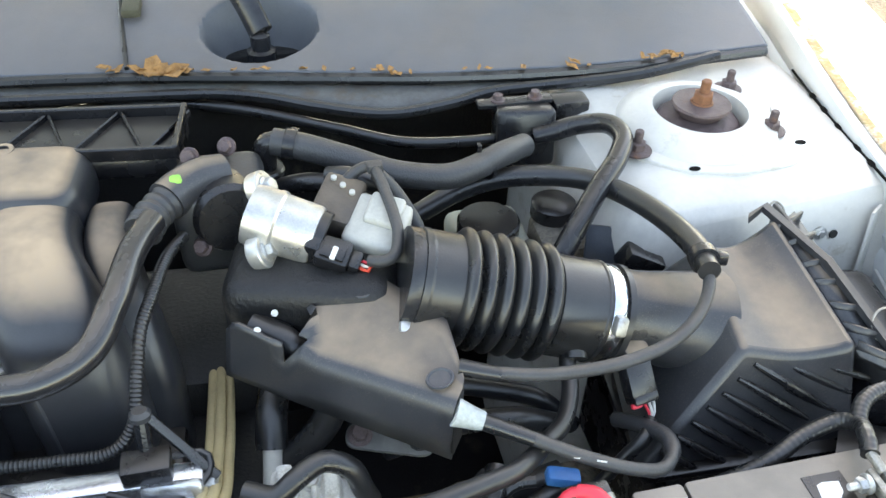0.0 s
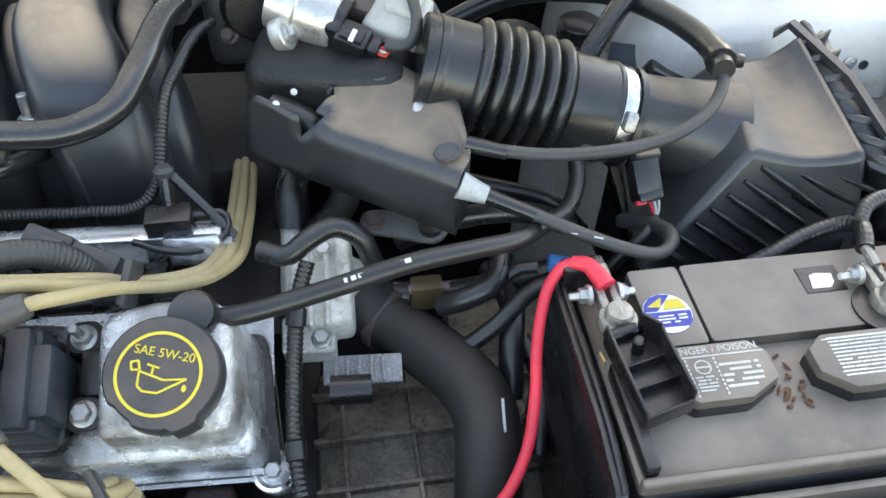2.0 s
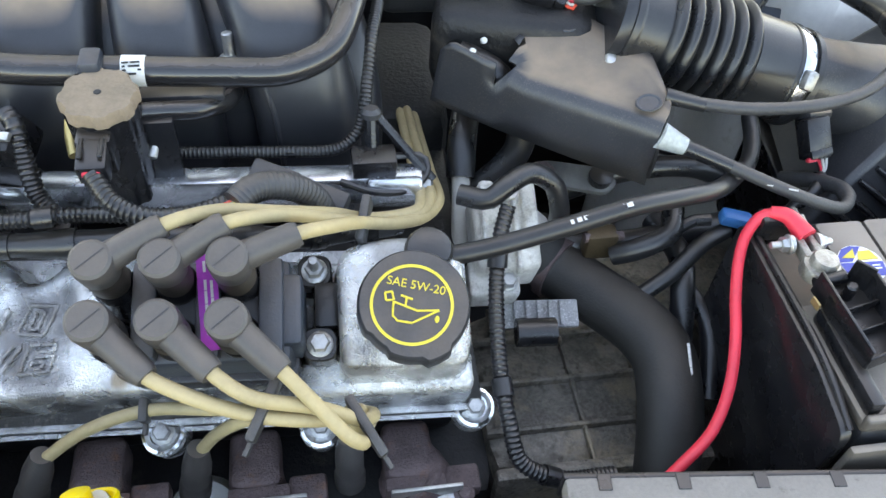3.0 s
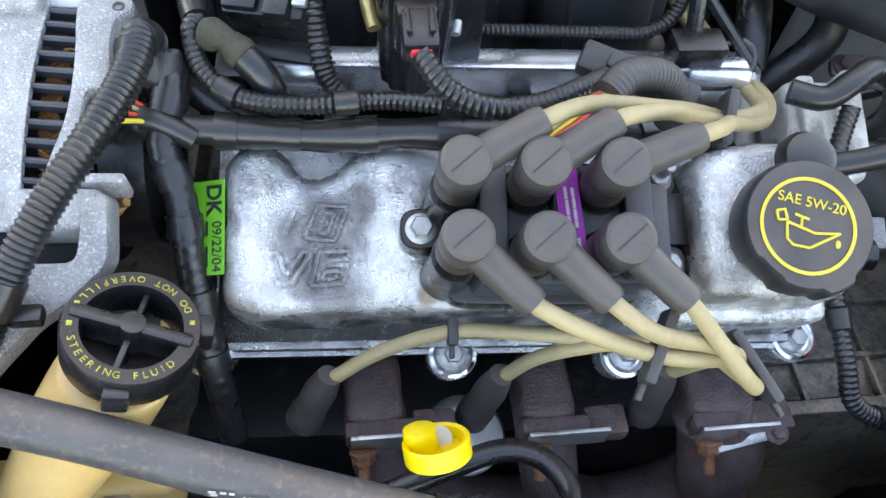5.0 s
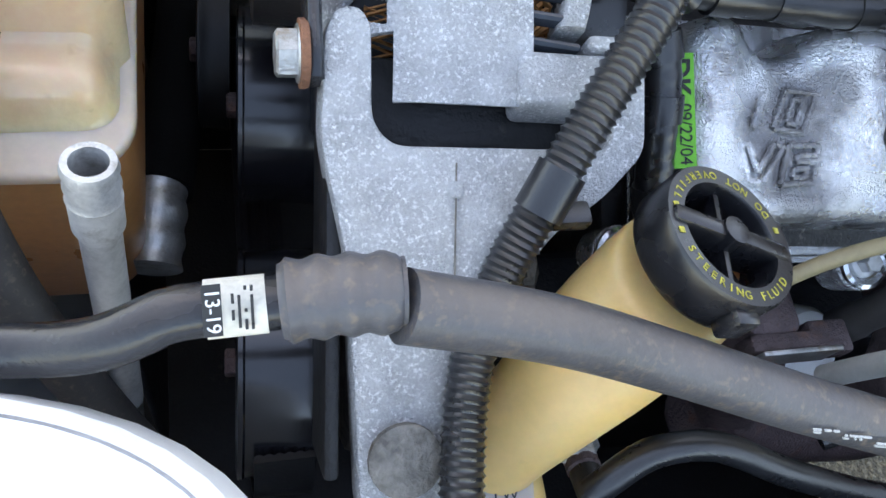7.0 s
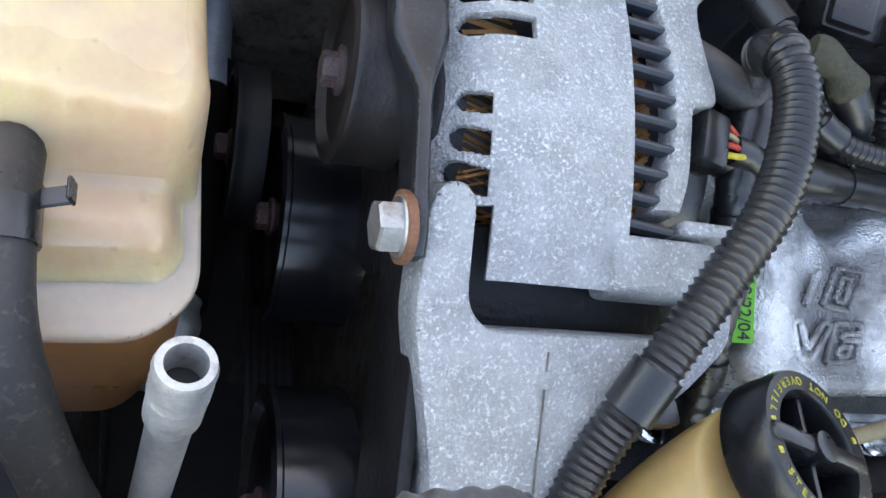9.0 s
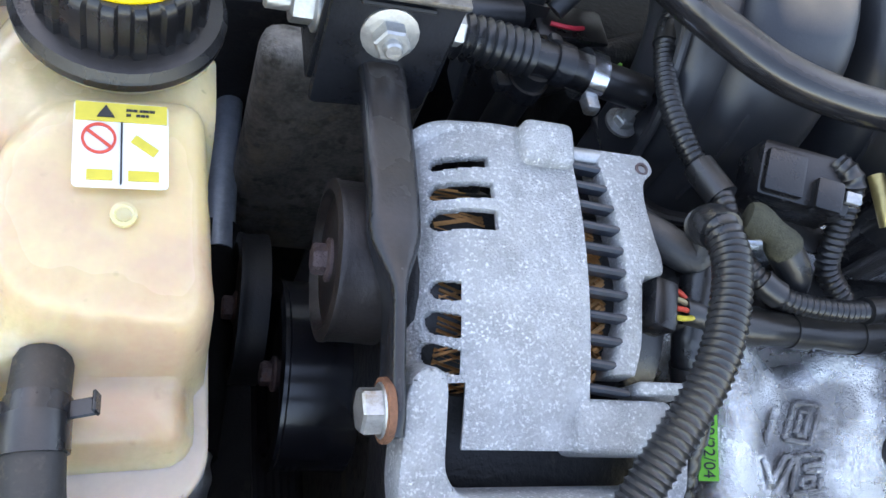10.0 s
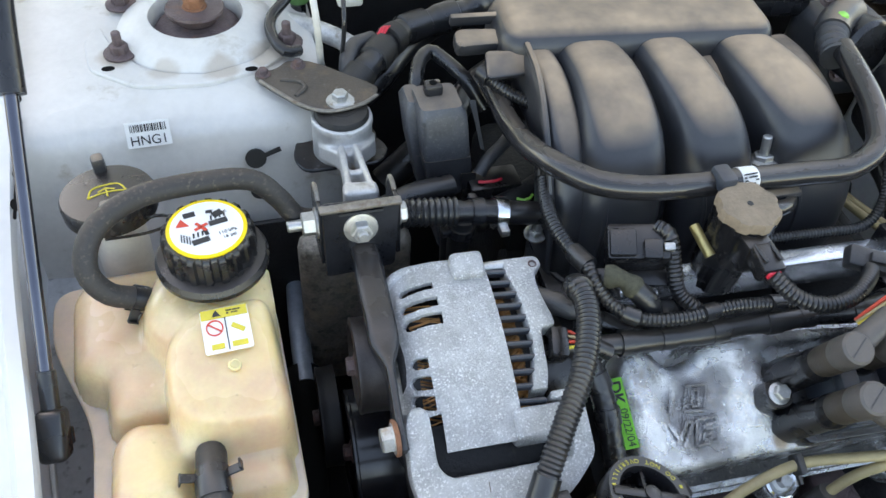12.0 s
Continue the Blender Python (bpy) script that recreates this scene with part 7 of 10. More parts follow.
    for k in range(9):
        part("cover_rib", box(-0.12 + 0.03 * k, 0, 0.002, 0.0025, 0.066, 0.007, 0.001, 1, m=rot @ Matrix.Translation((-0.12 + 0.03 * k, 0, 0)) @ Euler((0, 0, radians(24 if k % 2 else -24))).to_matrix().to_4x4() @ Matrix.Translation((0.12 - 0.03 * k, 0, 0))), PLASTIC_CLEAN, t)
    for y in (-0.033, 0.033):
        part("cover_edge", box(0, y, 0.003, 0.262, 0.005, 0.012, 0.001, 1, m=rot), PLASTIC_CLEAN, t)
    part("cover_end", box(0.129, 0, 0.003, 0.005, 0.070, 0.014, 0.001, 1, m=rot), PLASTIC_CLEAN, t)
    # side tabs toward the torque strut
    part("side_tab", prism(rounded([(-0.020, -0.014), (0.024, -0.010), (0.026, 0.012), (-0.018, 0.014)], 0.005, 3), 0, 0.006, frame_at((-0.402, 0.556, 0.958), -6, 25), 0.002), PLASTIC_DUSTY, t)
    part("side_tab", prism(rounded([(-0.026, -0.012), (0.020, -0.010), (0.020, 0.010), (-0.024, 0.012)], 0.008, 3), 0, 0.014, frame_at((-0.415, 0.590, 0.957), -4, 10), 0.004), PLASTIC_DUSTY, t)
    part("side_tab", prism(rounded([(-0.028, -0.003), (0.028, -0.003), (0.028, 0.003), (-0.028, 0.003)], 0.002, 3), 0, 0.010, frame_at((-0.410, 0.612, 0.968), -4, 10), 0.001), PLASTIC_DUSTY, t)
    for x, y, z in ((-0.330, 0.617, 0.980), (-0.205, 0.606, 0.982), (-0.285, 0.611, 0.981)):
        part("screw_lug", lathe([(0.009, -0.006), (0.009, 0.004), (0.0055, 0.004), (0.0055, 0.0)], Matrix.Translation((x, y, z)), 18), PLASTIC_DUSTY, t)
    part("gasket", tube([(-0.395, 0.47, 0.835), (-0.392, 0.43, 0.835), (-0.378, 0.405, 0.834), (-0.33, 0.397, 0.834), (-0.20, 0.392, 0.834), (-0.10, 0.388, 0.834)], 0.003, 8, 0.01), RUBBER, t)
    return t


intake_manifold()


def stud(at, to, r=0.0055, name="threaded_stud"):
    t = thing(name, "zinc-plated threaded stud with a hex nut", "stud", at, "engine studs")
    part("hex_nut", hexbolt(axis_frame(at, to), r, 0.007, 1.5, 0.016), ZINC, t)


stud((-0.202, 0.437, 0.918), (-0.203, 0.444, 0.95), 0.0085)
stud((-0.403, 0.441, 0.866), (-0.403, 0.438, 0.9), 0.0065)
stud((-0.250, 0.374, 0.914), (-0.256, 0.345, 0.902), 0.0068)

# vacuum pipe across the manifold
vp = thing("vacuum_pipe", "glossy black crossover pipe in front of the manifold", "pipe", (-0.26, 0.38, 0.95))
pv = [(-0.4070, 0.5853, 0.9300), (-0.4075, 0.5536, 0.9280), (-0.4095, 0.5122, 0.9310), (-0.4090, 0.4673, 0.9420), (-0.3996, 0.4293, 0.9525), (-0.3778, 0.4030, 0.9550), (-0.3382, 0.3915, 0.9530), (-0.2633, 0.3890, 0.9495), (-0.2031, 0.3885, 0.9460), (-0.1599, 0.3865, 0.9475), (-0.1302, 0.3998, 0.9541), (-0.1147, 0.4327, 0.9640), (-0.1035, 0.4800, 0.9700), (-0.0920, 0.5150, 0.9680)]
GLOSS_TUBE = M("glossy_black_tube", (0.015, 0.015, 0.017), 0.20, 0, 0.3, 40, 300, 0.03, spec=0.7, dust=0.22, dust_col=TAN)
part("tube", tube(pv, 0.0100, 28, 0.004), GLOSS_TUBE, vp)
p2 = thing("lower_vacuum_pipe", "short glossy black pipe under the crossover pipe", "pipe", (-0.25, 0.37, 0.93))
part("tube", tube([(-0.266, 0.364, 0.934), (-0.245, 0.369, 0.931), (-0.222, 0.374, 0.927), (-0.208, 0.388, 0.920), (-0.202, 0.412, 0.908), (-0.202, 0.44, 0.89)], 0.0068, 20, 0.004), GLOSS_TUBE, p2)
part("collar", tube([(-0.268, 0.364, 0.934), (-0.258, 0.3665, 0.933)], 0.0088, 18), RUBBER, p2)
part("dusty_shelf", box(-0.232, 0.388, 0.931, 0.056, 0.016, 0.006, 0.002), PLASTIC, p2)
part("white_mark", tube([(-0.267, 0.3892, 0.9497), (-0.252, 0.3890, 0.9490)], 0.0103, 22, 0.004), WHITE, vp, "smudged white printed band")
part("mark_bars", bars(frame_at((-0.2595, 0.3820, 0.9566), 2, 45), 0.012, 0.010, 4, 3, 0.8, 0.0012), BLACK_PRINT, vp)
part("holder_clip", box(-0.284, 0.384, 0.9595, 0.014, 0.020, 0.014, 0.003), PLASTIC_BLUE, vp)
part("rubber_coupling", tube([(-0.100, 0.510, 0.962), (-0.092, 0.530, 0.963), (-0.080, 0.545, 0.964)], lambda k: 0.0135 + 0.0012 * math.sin(k * 30), 22, 0.002), RUBBER_GREY, vp)
part("lime_clip", box(-0.074, 0.549, 0.975, 0.010, 0.010, 0.014, 0.003), PLUG_GREEN, vp, "lime green locking clip")
part("elbow", tube([(-0.083, 0.543, 0.964), (-0.072, 0.556, 0.965), (-0.058, 0.566, 0.966), (-0.040, 0.575, 0.962)], 0.0165, 22, 0.004), PLASTIC, vp)

# throttle end block behind the elbow
tb = thing("throttle_spacer", "dark throttle spacer casting with zinc bolts", "casting", (-0.05, 0.56, 0.9))
part("block", box(-0.045, 0.575, 0.925, 0.075, 0.070, 0.080, 0.012, 3), RUBBER_GREY, tb)
part("round_boss", lathe([(0.028, -0.03), (0.030, 0.0), (0.030, 0.02), (0.026, 0.025)], axis_frame((-0.04, 0.56, 0.94), (-0.03, 0.50, 0.95)), 28), PLASTIC_CLEAN, tb)
for p in ((-0.064, 0.585, 0.975), (-0.062, 0.535, 0.922), (-0.035, 0.600, 0.972)):
    part("bolt", hexbolt(axis_frame(p, (p[0] - 0.03, p[1] - 0.06, p[2] + 0.05)), 0.006, 0.007, 1.35), RUST, tb)

# EGR vacuum regulator
sv = thing("vacuum_regulator", "black vacuum regulator solenoid with a dusty tan top", "solenoid", (-0.277, 0.35, 0.93))
m = Matrix.Translation((-0.277, 0.3580, 0.9200)) @ Euler((radians(4), 0, 0)).to_matrix().to_4x4()
part("dusty_top", loft([[((0.0245 - (0.0018 if (i // 4) % 2 else 0)) * q * math.cos(2 * math.pi * i / 64), (0.0245 - (0.0018 if (i // 4) % 2 else 0)) * q * math.sin(2 * math.pi * i / 64), z) for i in range(64)] for q, z in ((1, 0.030), (1.0, 0.037), (0.95, 0.039))], True, m), M("dust_caked_plastic", (0.22, 0.165, 0.115), 0.85, 0, 0.2, 60, 400, 0.3), sv, "dust-caked tan cap")
part("cap_hole", lathe([(0.0001, 0.0392), (0.0025, 0.0392), (0.002, 0.0396)], m, 12), BLACK_PRINT, sv)
part("body", loft([[((r - (0.0014 if i % 4 < 2 else 0)) * math.cos(2 * math.pi * i / 48), (r - (0.0014 if i % 4 < 2 else 0)) * math.sin(2 * math.pi * i / 48), z) for i in range(48)] for r, z in ((0.020, -0.050), (0.022, -0.010), (0.023, 0.012), (0.0235, 0.030))], True, m), PLASTIC_CLEAN, sv)
part("bracket", box(-0.262, 0.362, 0.905, 0.050, 0.008, 0.050, 0.002), STEEL_BLACK, sv)
part("socket", box(-0.2800, 0.3330, 0.9320, 0.022, 0.020, 0.028, 0.003), PLASTIC_CLEAN, sv)
pg = part("plug", box(-0.2795, 0.3160, 0.9370, 0.019, 0.024, 0.017, 0.003, m=Matrix.Translation((-0.2795, 0.316, 0.937)) @ Euler((radians(12), 0, 0)).to_matrix().to_4x4() @ Matrix.Translation((0.2795, -0.316, -0.937))), PLASTIC_CLEAN, sv)
for dx_ in (-0.006, 0.006):
    part("latch_rail", box(-0.2795 + dx_, 0.3170, 0.9465, 0.003, 0.018, 0.003, 0.0008, 1), PLASTIC_CLEAN, pg)
part("red_lock", box(-0.2795, 0.3035, 0.9370, 0.011, 0.004, 0.006, 0.0015), RED, pg, "red locking tab")
part("brass_nipple", tube([(-0.304, 0.372, 0.924), (-0.303, 0.360, 0.9205), (-0.300, 0.347, 0.915)], 0.0042, 12), M("tarnished_brass", (0.45, 0.36, 0.16), 0.35, 0.8), sv)


# fuel rail with injectors
PLATED = M("satin_plated_steel", (0.62, 0.64, 0.67), 0.24, 0.9, 0.15, 40, 500, 0.1, stain=(0.36, 0.33, 0.28), stain_at=0.64, stain_scale=50)
fr = thing("fuel_rail", "bright plated steel fuel rail with three injectors", "fuel rail", (-0.22, 0.36, 0.86))
A_, B_ = V(-0.362, 0.366, 0.866), V(-0.070, 0.351, 0.866)
d_ = (B_ - A_)
RM = Matrix.Translation(A_) @ d_.to_track_quat("X", "Z").to_matrix().to_4x4()
part("rail_bar", box(d_.length / 2, 0, 0, d_.length, 0.018, 0.030, 0.003, 2, m=RM), PLATED, fr)
for k, (s, w) in enumerate(((0.05, 0.034), (0.93, 0.040))):
    part("rail_bracket", box(d_.length * s, -0.004, 0.004, w, 0.026, 0.014, 0.003, 2, m=RM @ Euler((radians(-25), 0, 0)).to_matrix().to_4x4()), PLATED, fr)
for s in (0.14, 0.52, 0.84):
    inj = part("injector", tube([RM @ V(d_.length * s, -0.006, -0.006), RM @ V(d_.length * s, -0.024, -0.034)], 0.0075, 14), PLASTIC_CLEAN, fr)
    part("injector_plug", box(d_.length * s, -0.024, -0.012, 0.016, 0.024, 0.018, 0.003, m=RM), PLASTIC_CLEAN, fr)
part("end_cap", lathe([(0.008, 0), (0.0085, 0.006), (0.005, 0.008)], axis_frame(B_, B_ + d_.normalized()), 16), ZINC, fr)
part("relay_block", box(-0.105, 0.356, 0.885, 0.032, 0.020, 0.020, 0.002), PLASTIC_CLEAN, fr)

# pressure sensor / connector by the alternator
cn = thing("sensor_connector", "black sensor connector with corrugated pigtail", "connector", (-0.345, 0.37, 0.9))
cm = Matrix.Translation((-0.3530, 0.3680, 0.9150)) @ Euler((radians(24), radians(-8), radians(-20))).to_matrix().to_4x4()
part("housing", box(0, 0, 0, 0.048, 0.030, 0.030, 0.004, m=cm), PLASTIC_CLEAN, cn)
part("rib_block", box(-0.012, -0.002, 0.014, 0.020, 0.022, 0.010, 0.002, m=cm), PLASTIC_CLEAN, cn)
part("latch", box(0.010, -0.008, 0.016, 0.014, 0.016, 0.010, 0.002, m=cm), PLASTIC_CLEAN, cn)
part("mount_plate", box(0.0, -0.020, -0.014, 0.060, 0.014, 0.004, 0.001, m=cm), STEEL_BLACK, cn)
part("pigtail", tube([(-0.3400, 0.3700, 0.9330), (-0.3345, 0.3600, 0.9330), (-0.3310, 0.3450, 0.9110), (-0.3270, 0.3340, 0.8930), (-0.3150, 0.322, 0.884)], 0.0065, 14, rib=0.001, period=0.0036), RUBBER, cn)
part("bright_terminal", box(0.022, -0.006, 0.018, 0.008, 0.006, 0.004, 0.001, m=cm), ZINC, cn)
ft = thing("frayed_tape_wrap", "frayed olive cloth tape wrapped round a hose end", "tape", (-0.365, 0.36, 0.89))
part("wrap", tube([(-0.3900, 0.3460, 0.9150), (-0.3790, 0.3400, 0.9160), (-0.3690, 0.3310, 0.9110)], lambda k: 0.0078 + 0.0014 * math.sin(9 * k), 14, 0.003), OLIVE_TAPE, ft)
part("hose_end", tube([(-0.3720, 0.3340, 0.9120), (-0.3600, 0.3250, 0.9020), (-0.3550, 0.320, 0.888), (-0.352, 0.317, 0.872)], 0.0085, 16), RUBBER, ft)

hose("corrugated_loom", "thin black corrugated loom along the alternator side", [(-0.4197, 0.5717, 0.9454), (-0.4040, 0.5458, 0.9404), (-0.3840, 0.5204, 0.9363), (-0.3854, 0.4889, 0.9222), (-0.3981, 0.4510, 0.9105), (-0.4049, 0.4127, 0.9095), (-0.4013, 0.3839, 0.9080), (-0.3946, 0.3620, 0.9090)], 0.0062, rib=0.001, period=0.0034, category="loom", bands=(0.03, 0.55))
hose("corrugated_loom", "thin black corrugated loom along the fuel rail", [(-0.3950, 0.3640, 0.9100), (-0.3975, 0.3506, 0.9130), (-0.3915, 0.3281, 0.9059), (-0.3733, 0.3124, 0.9010), (-0.3388, 0.3056, 0.9005), (-0.2994, 0.3074, 0.9005), (-0.2732, 0.3059, 0.8990), (-0.24, 0.305, 0.893)], 0.0055, rib=0.001, period=0.0034, category="loom", bands=(0.3, 0.62, 0.9))
lt_ = thing("loom_tape", "black tape joint on the wiring loom", "tape", (-0.385, 0.355, 0.9))
part("tape_wrap", tube([(-0.4000, 0.3800, 0.9078), (-0.3950, 0.3600, 0.9105)], 0.0080, 14, 0.004), RUBBER, lt_)
hose("taped_harness", "black taped wiring trunk behind the valve cover", [(-0.440, 0.318, 0.884), (-0.4086, 0.3088, 0.8829), (-0.3783, 0.3062, 0.8814), (-0.3284, 0.3033, 0.8790), (-0.2776, 0.3006, 0.8820), (-0.2266, 0.2958, 0.8840), (-0.1754, 0.2960, 0.8790), (-0.13, 0.310, 0.866), (-0.09, 0.325, 0.855)], lambda k: 0.0085 + 0.0008 * math.sin(k * 40), RUBBER, "harness", step=0.004, bands=(0.06, 0.17, 0.26, 0.38, 0.5, 0.58, 0.7, 0.82))
hose("taped_harness", "black taped wiring branch beside the trunk", [(-0.405, 0.338, 0.884), (-0.375, 0.322, 0.874), (-0.34, 0.314, 0.868), (-0.30, 0.312, 0.866)], 0.008, RUBBER, "harness", bands=(0.2, 0.5, 0.75))
hose("solenoid_loom", "black corrugated loom from the solenoid plug", [(-0.2800, 0.3040, 0.9360), (-0.2672, 0.2872, 0.9278), (-0.2483, 0.2788, 0.9238), (-0.2229, 0.2804, 0.9219), (-0.1965, 0.2945, 0.9180), (-0.1780, 0.3100, 0.9100), (-0.168, 0.326, 0.898)], 0.0065, rib=0.001, period=0.0036, category="loom")
hose("manifold_loom", "thin black corrugated loom under the manifold runners", [(-0.275, 0.372, 0.884), (-0.250, 0.378, 0.885), (-0.210, 0.377, 0.885), (-0.165, 0.374, 0.885), (-0.128, 0.372, 0.888), (-0.113, 0.379, 0.900), (-0.105, 0.400, 0.930), (-0.100, 0.422, 0.948), (-0.093, 0.455, 0.950), (-0.085, 0.50, 0.945), (-0.075, 0.535, 0.935)], 0.0048, rib=0.0008, period=0.0030, n=12, category="loom")
cj = thing("injector_conduit", "short grey corrugated conduit with coloured wires", "conduit", (-0.18, 0.34, 0.88))
part("sleeve", tube([(-0.1940, 0.2660, 0.9430), (-0.1840, 0.2750, 0.9455), (-0.1680, 0.2820, 0.9400), (-0.1540, 0.2870, 0.9290), (-0.1460, 0.2900, 0.9150), (-0.142, 0.293, 0.895)], 0.0088, 20, rib=0.0004, period=0.003), RUBBER_GREY, cj)
for k, c in enumerate((RED, YELLOW_PRINT, WIRE_TAN, RED_PRINT)):
    part("wire", tube([(-0.222, 0.262 + 0.002 * k, 0.912), (-0.2085, 0.258 + 0.003 * k, 0.932 + 0.001 * k), (-0.193, 0.264 + 0.002 * k, 0.943)], 0.0016, 6, 0.004), c, cj)
cp = thing("grey_connector", "weathered grey two-part electrical connector", "connector", (-0.15, 0.36, 0.88))
cm = Matrix.Translation((-0.1590, 0.3130, 0.9070)) @ Euler((radians(25), radians(6), radians(-27))).to_matrix().to_4x4()
part("plug_half", box(-0.016, 0, 0, 0.034, 0.018, 0.014, 0.003, m=cm), RUBBER_GREY, cp)
part("socket_half", box(0.018, 0, 0, 0.034, 0.015, 0.012, 0.002, m=cm), RUBBER_GREY, cp)
part("latch", box(-0.010, 0, 0.009, 0.016, 0.008, 0.005, 0.001, m=cm), RUBBER_GREY, cp)
hose("sensor_lead", "thin black lead past the fuel rail end", [(-0.130, 0.343, 0.882), (-0.105, 0.336, 0.876), (-0.080, 0.340, 0.873), (-0.066, 0.352, 0.878), (-0.068, 0.362, 0.884), (-0.090, 0.362, 0.886)], 0.0026, RUBBER, "lead", n=8)
bs = thing("support_bracket", "small black support strut beside the fuel rail", "bracket", (-0.1, 0.37, 0.9))
part("post", tube([(-0.1055, 0.362, 0.885), (-0.105, 0.378, 0.915)], 0.005, 10), STEEL_BLACK, bs)
part("knob", lathe([(0.007, 0), (0.0075, 0.004), (0.005, 0.007)], axis_frame((-0.105, 0.376, 0.912), (-0.105, 0.38, 0.93)), 14), RUBBER_GREY, bs)
part("strut", tube([(-0.103, 0.378, 0.914), (-0.085, 0.366, 0.895), (-0.062, 0.350, 0.872)], 0.0036, 8), PLASTIC_CLEAN, bs)

# harness box and clutter behind the torque strut
PLASTIC_BOX = M("scuffed_grey_black_plastic", (0.052, 0.055, 0.062), 0.40, 0, 0.3, 40, 500, 0.2, speck=(0.12, 0.12, 0.12), speck_scale=300, speck_at=0.62, dust=0.5, dust_col=TAN)
hb_ = thing("harness_box", "black taped harness box behind the engine mount", "harness", (-0.46, 0.53, 0.86))
def slab(levels, m=None):
    """A tall case of rounded rectangles: (z, cx, cy, half width, half depth, corner)."""
    return loft([[(x, y, z) for x, y in rounded([(cx - a, cy - d), (cx + a, cy - d), (cx + a, cy + d), (cx - a, cy + d)], r, 3)] for z, cx, cy, a, d, r in levels], True, m)


part("case", slab([(0.780, -0.444, 0.536, 0.0180, 0.016, 0.004), (0.862, -0.453, 0.542, 0.0200, 0.018, 0.004), (0.888, -0.4580, 0.546, 0.0215, 0.020, 0.005), (0.930, -0.4630, 0.549, 0.0215, 0.021, 0.006), (0.938, -0.4640, 0.552, 0.0185, 0.018, 0.006)]), PLASTIC_BOX, hb_, "scuffed grey-black plastic case")
part("side_cheek", slab([(0.840, -0.470, 0.556, 0.008, 0.014, 0.004), (0.890, -0.479, 0.561, 0.009, 0.018, 0.005), (0.926, -0.483, 0.565, 0.009, 0.018, 0.005), (0.934, -0.483, 0.566, 0.006, 0.013, 0.004)]), PLASTIC_BOX, hb_)
part("tape", slab([(0.856, -0.4525, 0.5415, 0.0207, 0.0190, 0.004), (0.872, -0.4553, 0.544, 0.0216, 0.0202, 0.004), (0.887, -0.4580, 0.546, 0.0222, 0.0208, 0.005)]), CAP_BLACK, hb_, "black tape wound round the case")
part("tape_tail", prism([(-0.004, -0.030), (0.006, -0.030), (0.008, 0.0), (-0.006, 0.0)], 0, 0.0012, frame_at((-0.440, 0.522, 0.872), -4, 80)), RUBBER, hb_)
part("stud_tip", box(-0.466, 0.560, 0.940, 0.016, 0.014, 0.014, 0.003), STEEL_BLACK, hb_)
part("stud_hole", lathe([(0.0001, 0), (0.0035, 0), (0.0035, 0.0006), (0.0001, 0.0008)], Matrix.Translation((-0.466, 0.560, 0.947)), 14), FOAM, hb_)
part("red_strand", tube([(-0.475, 0.524, 0.866), (-0.474, 0.521, 0.845), (-0.469, 0.520, 0.828)], 0.0014, 6), RED, hb_)
part("lower_trunk", tube([(-0.452, 0.532, 0.845), (-0.450, 0.520, 0.80), (-0.448, 0.515, 0.72)], 0.012, 14), RUBBER, hb_)
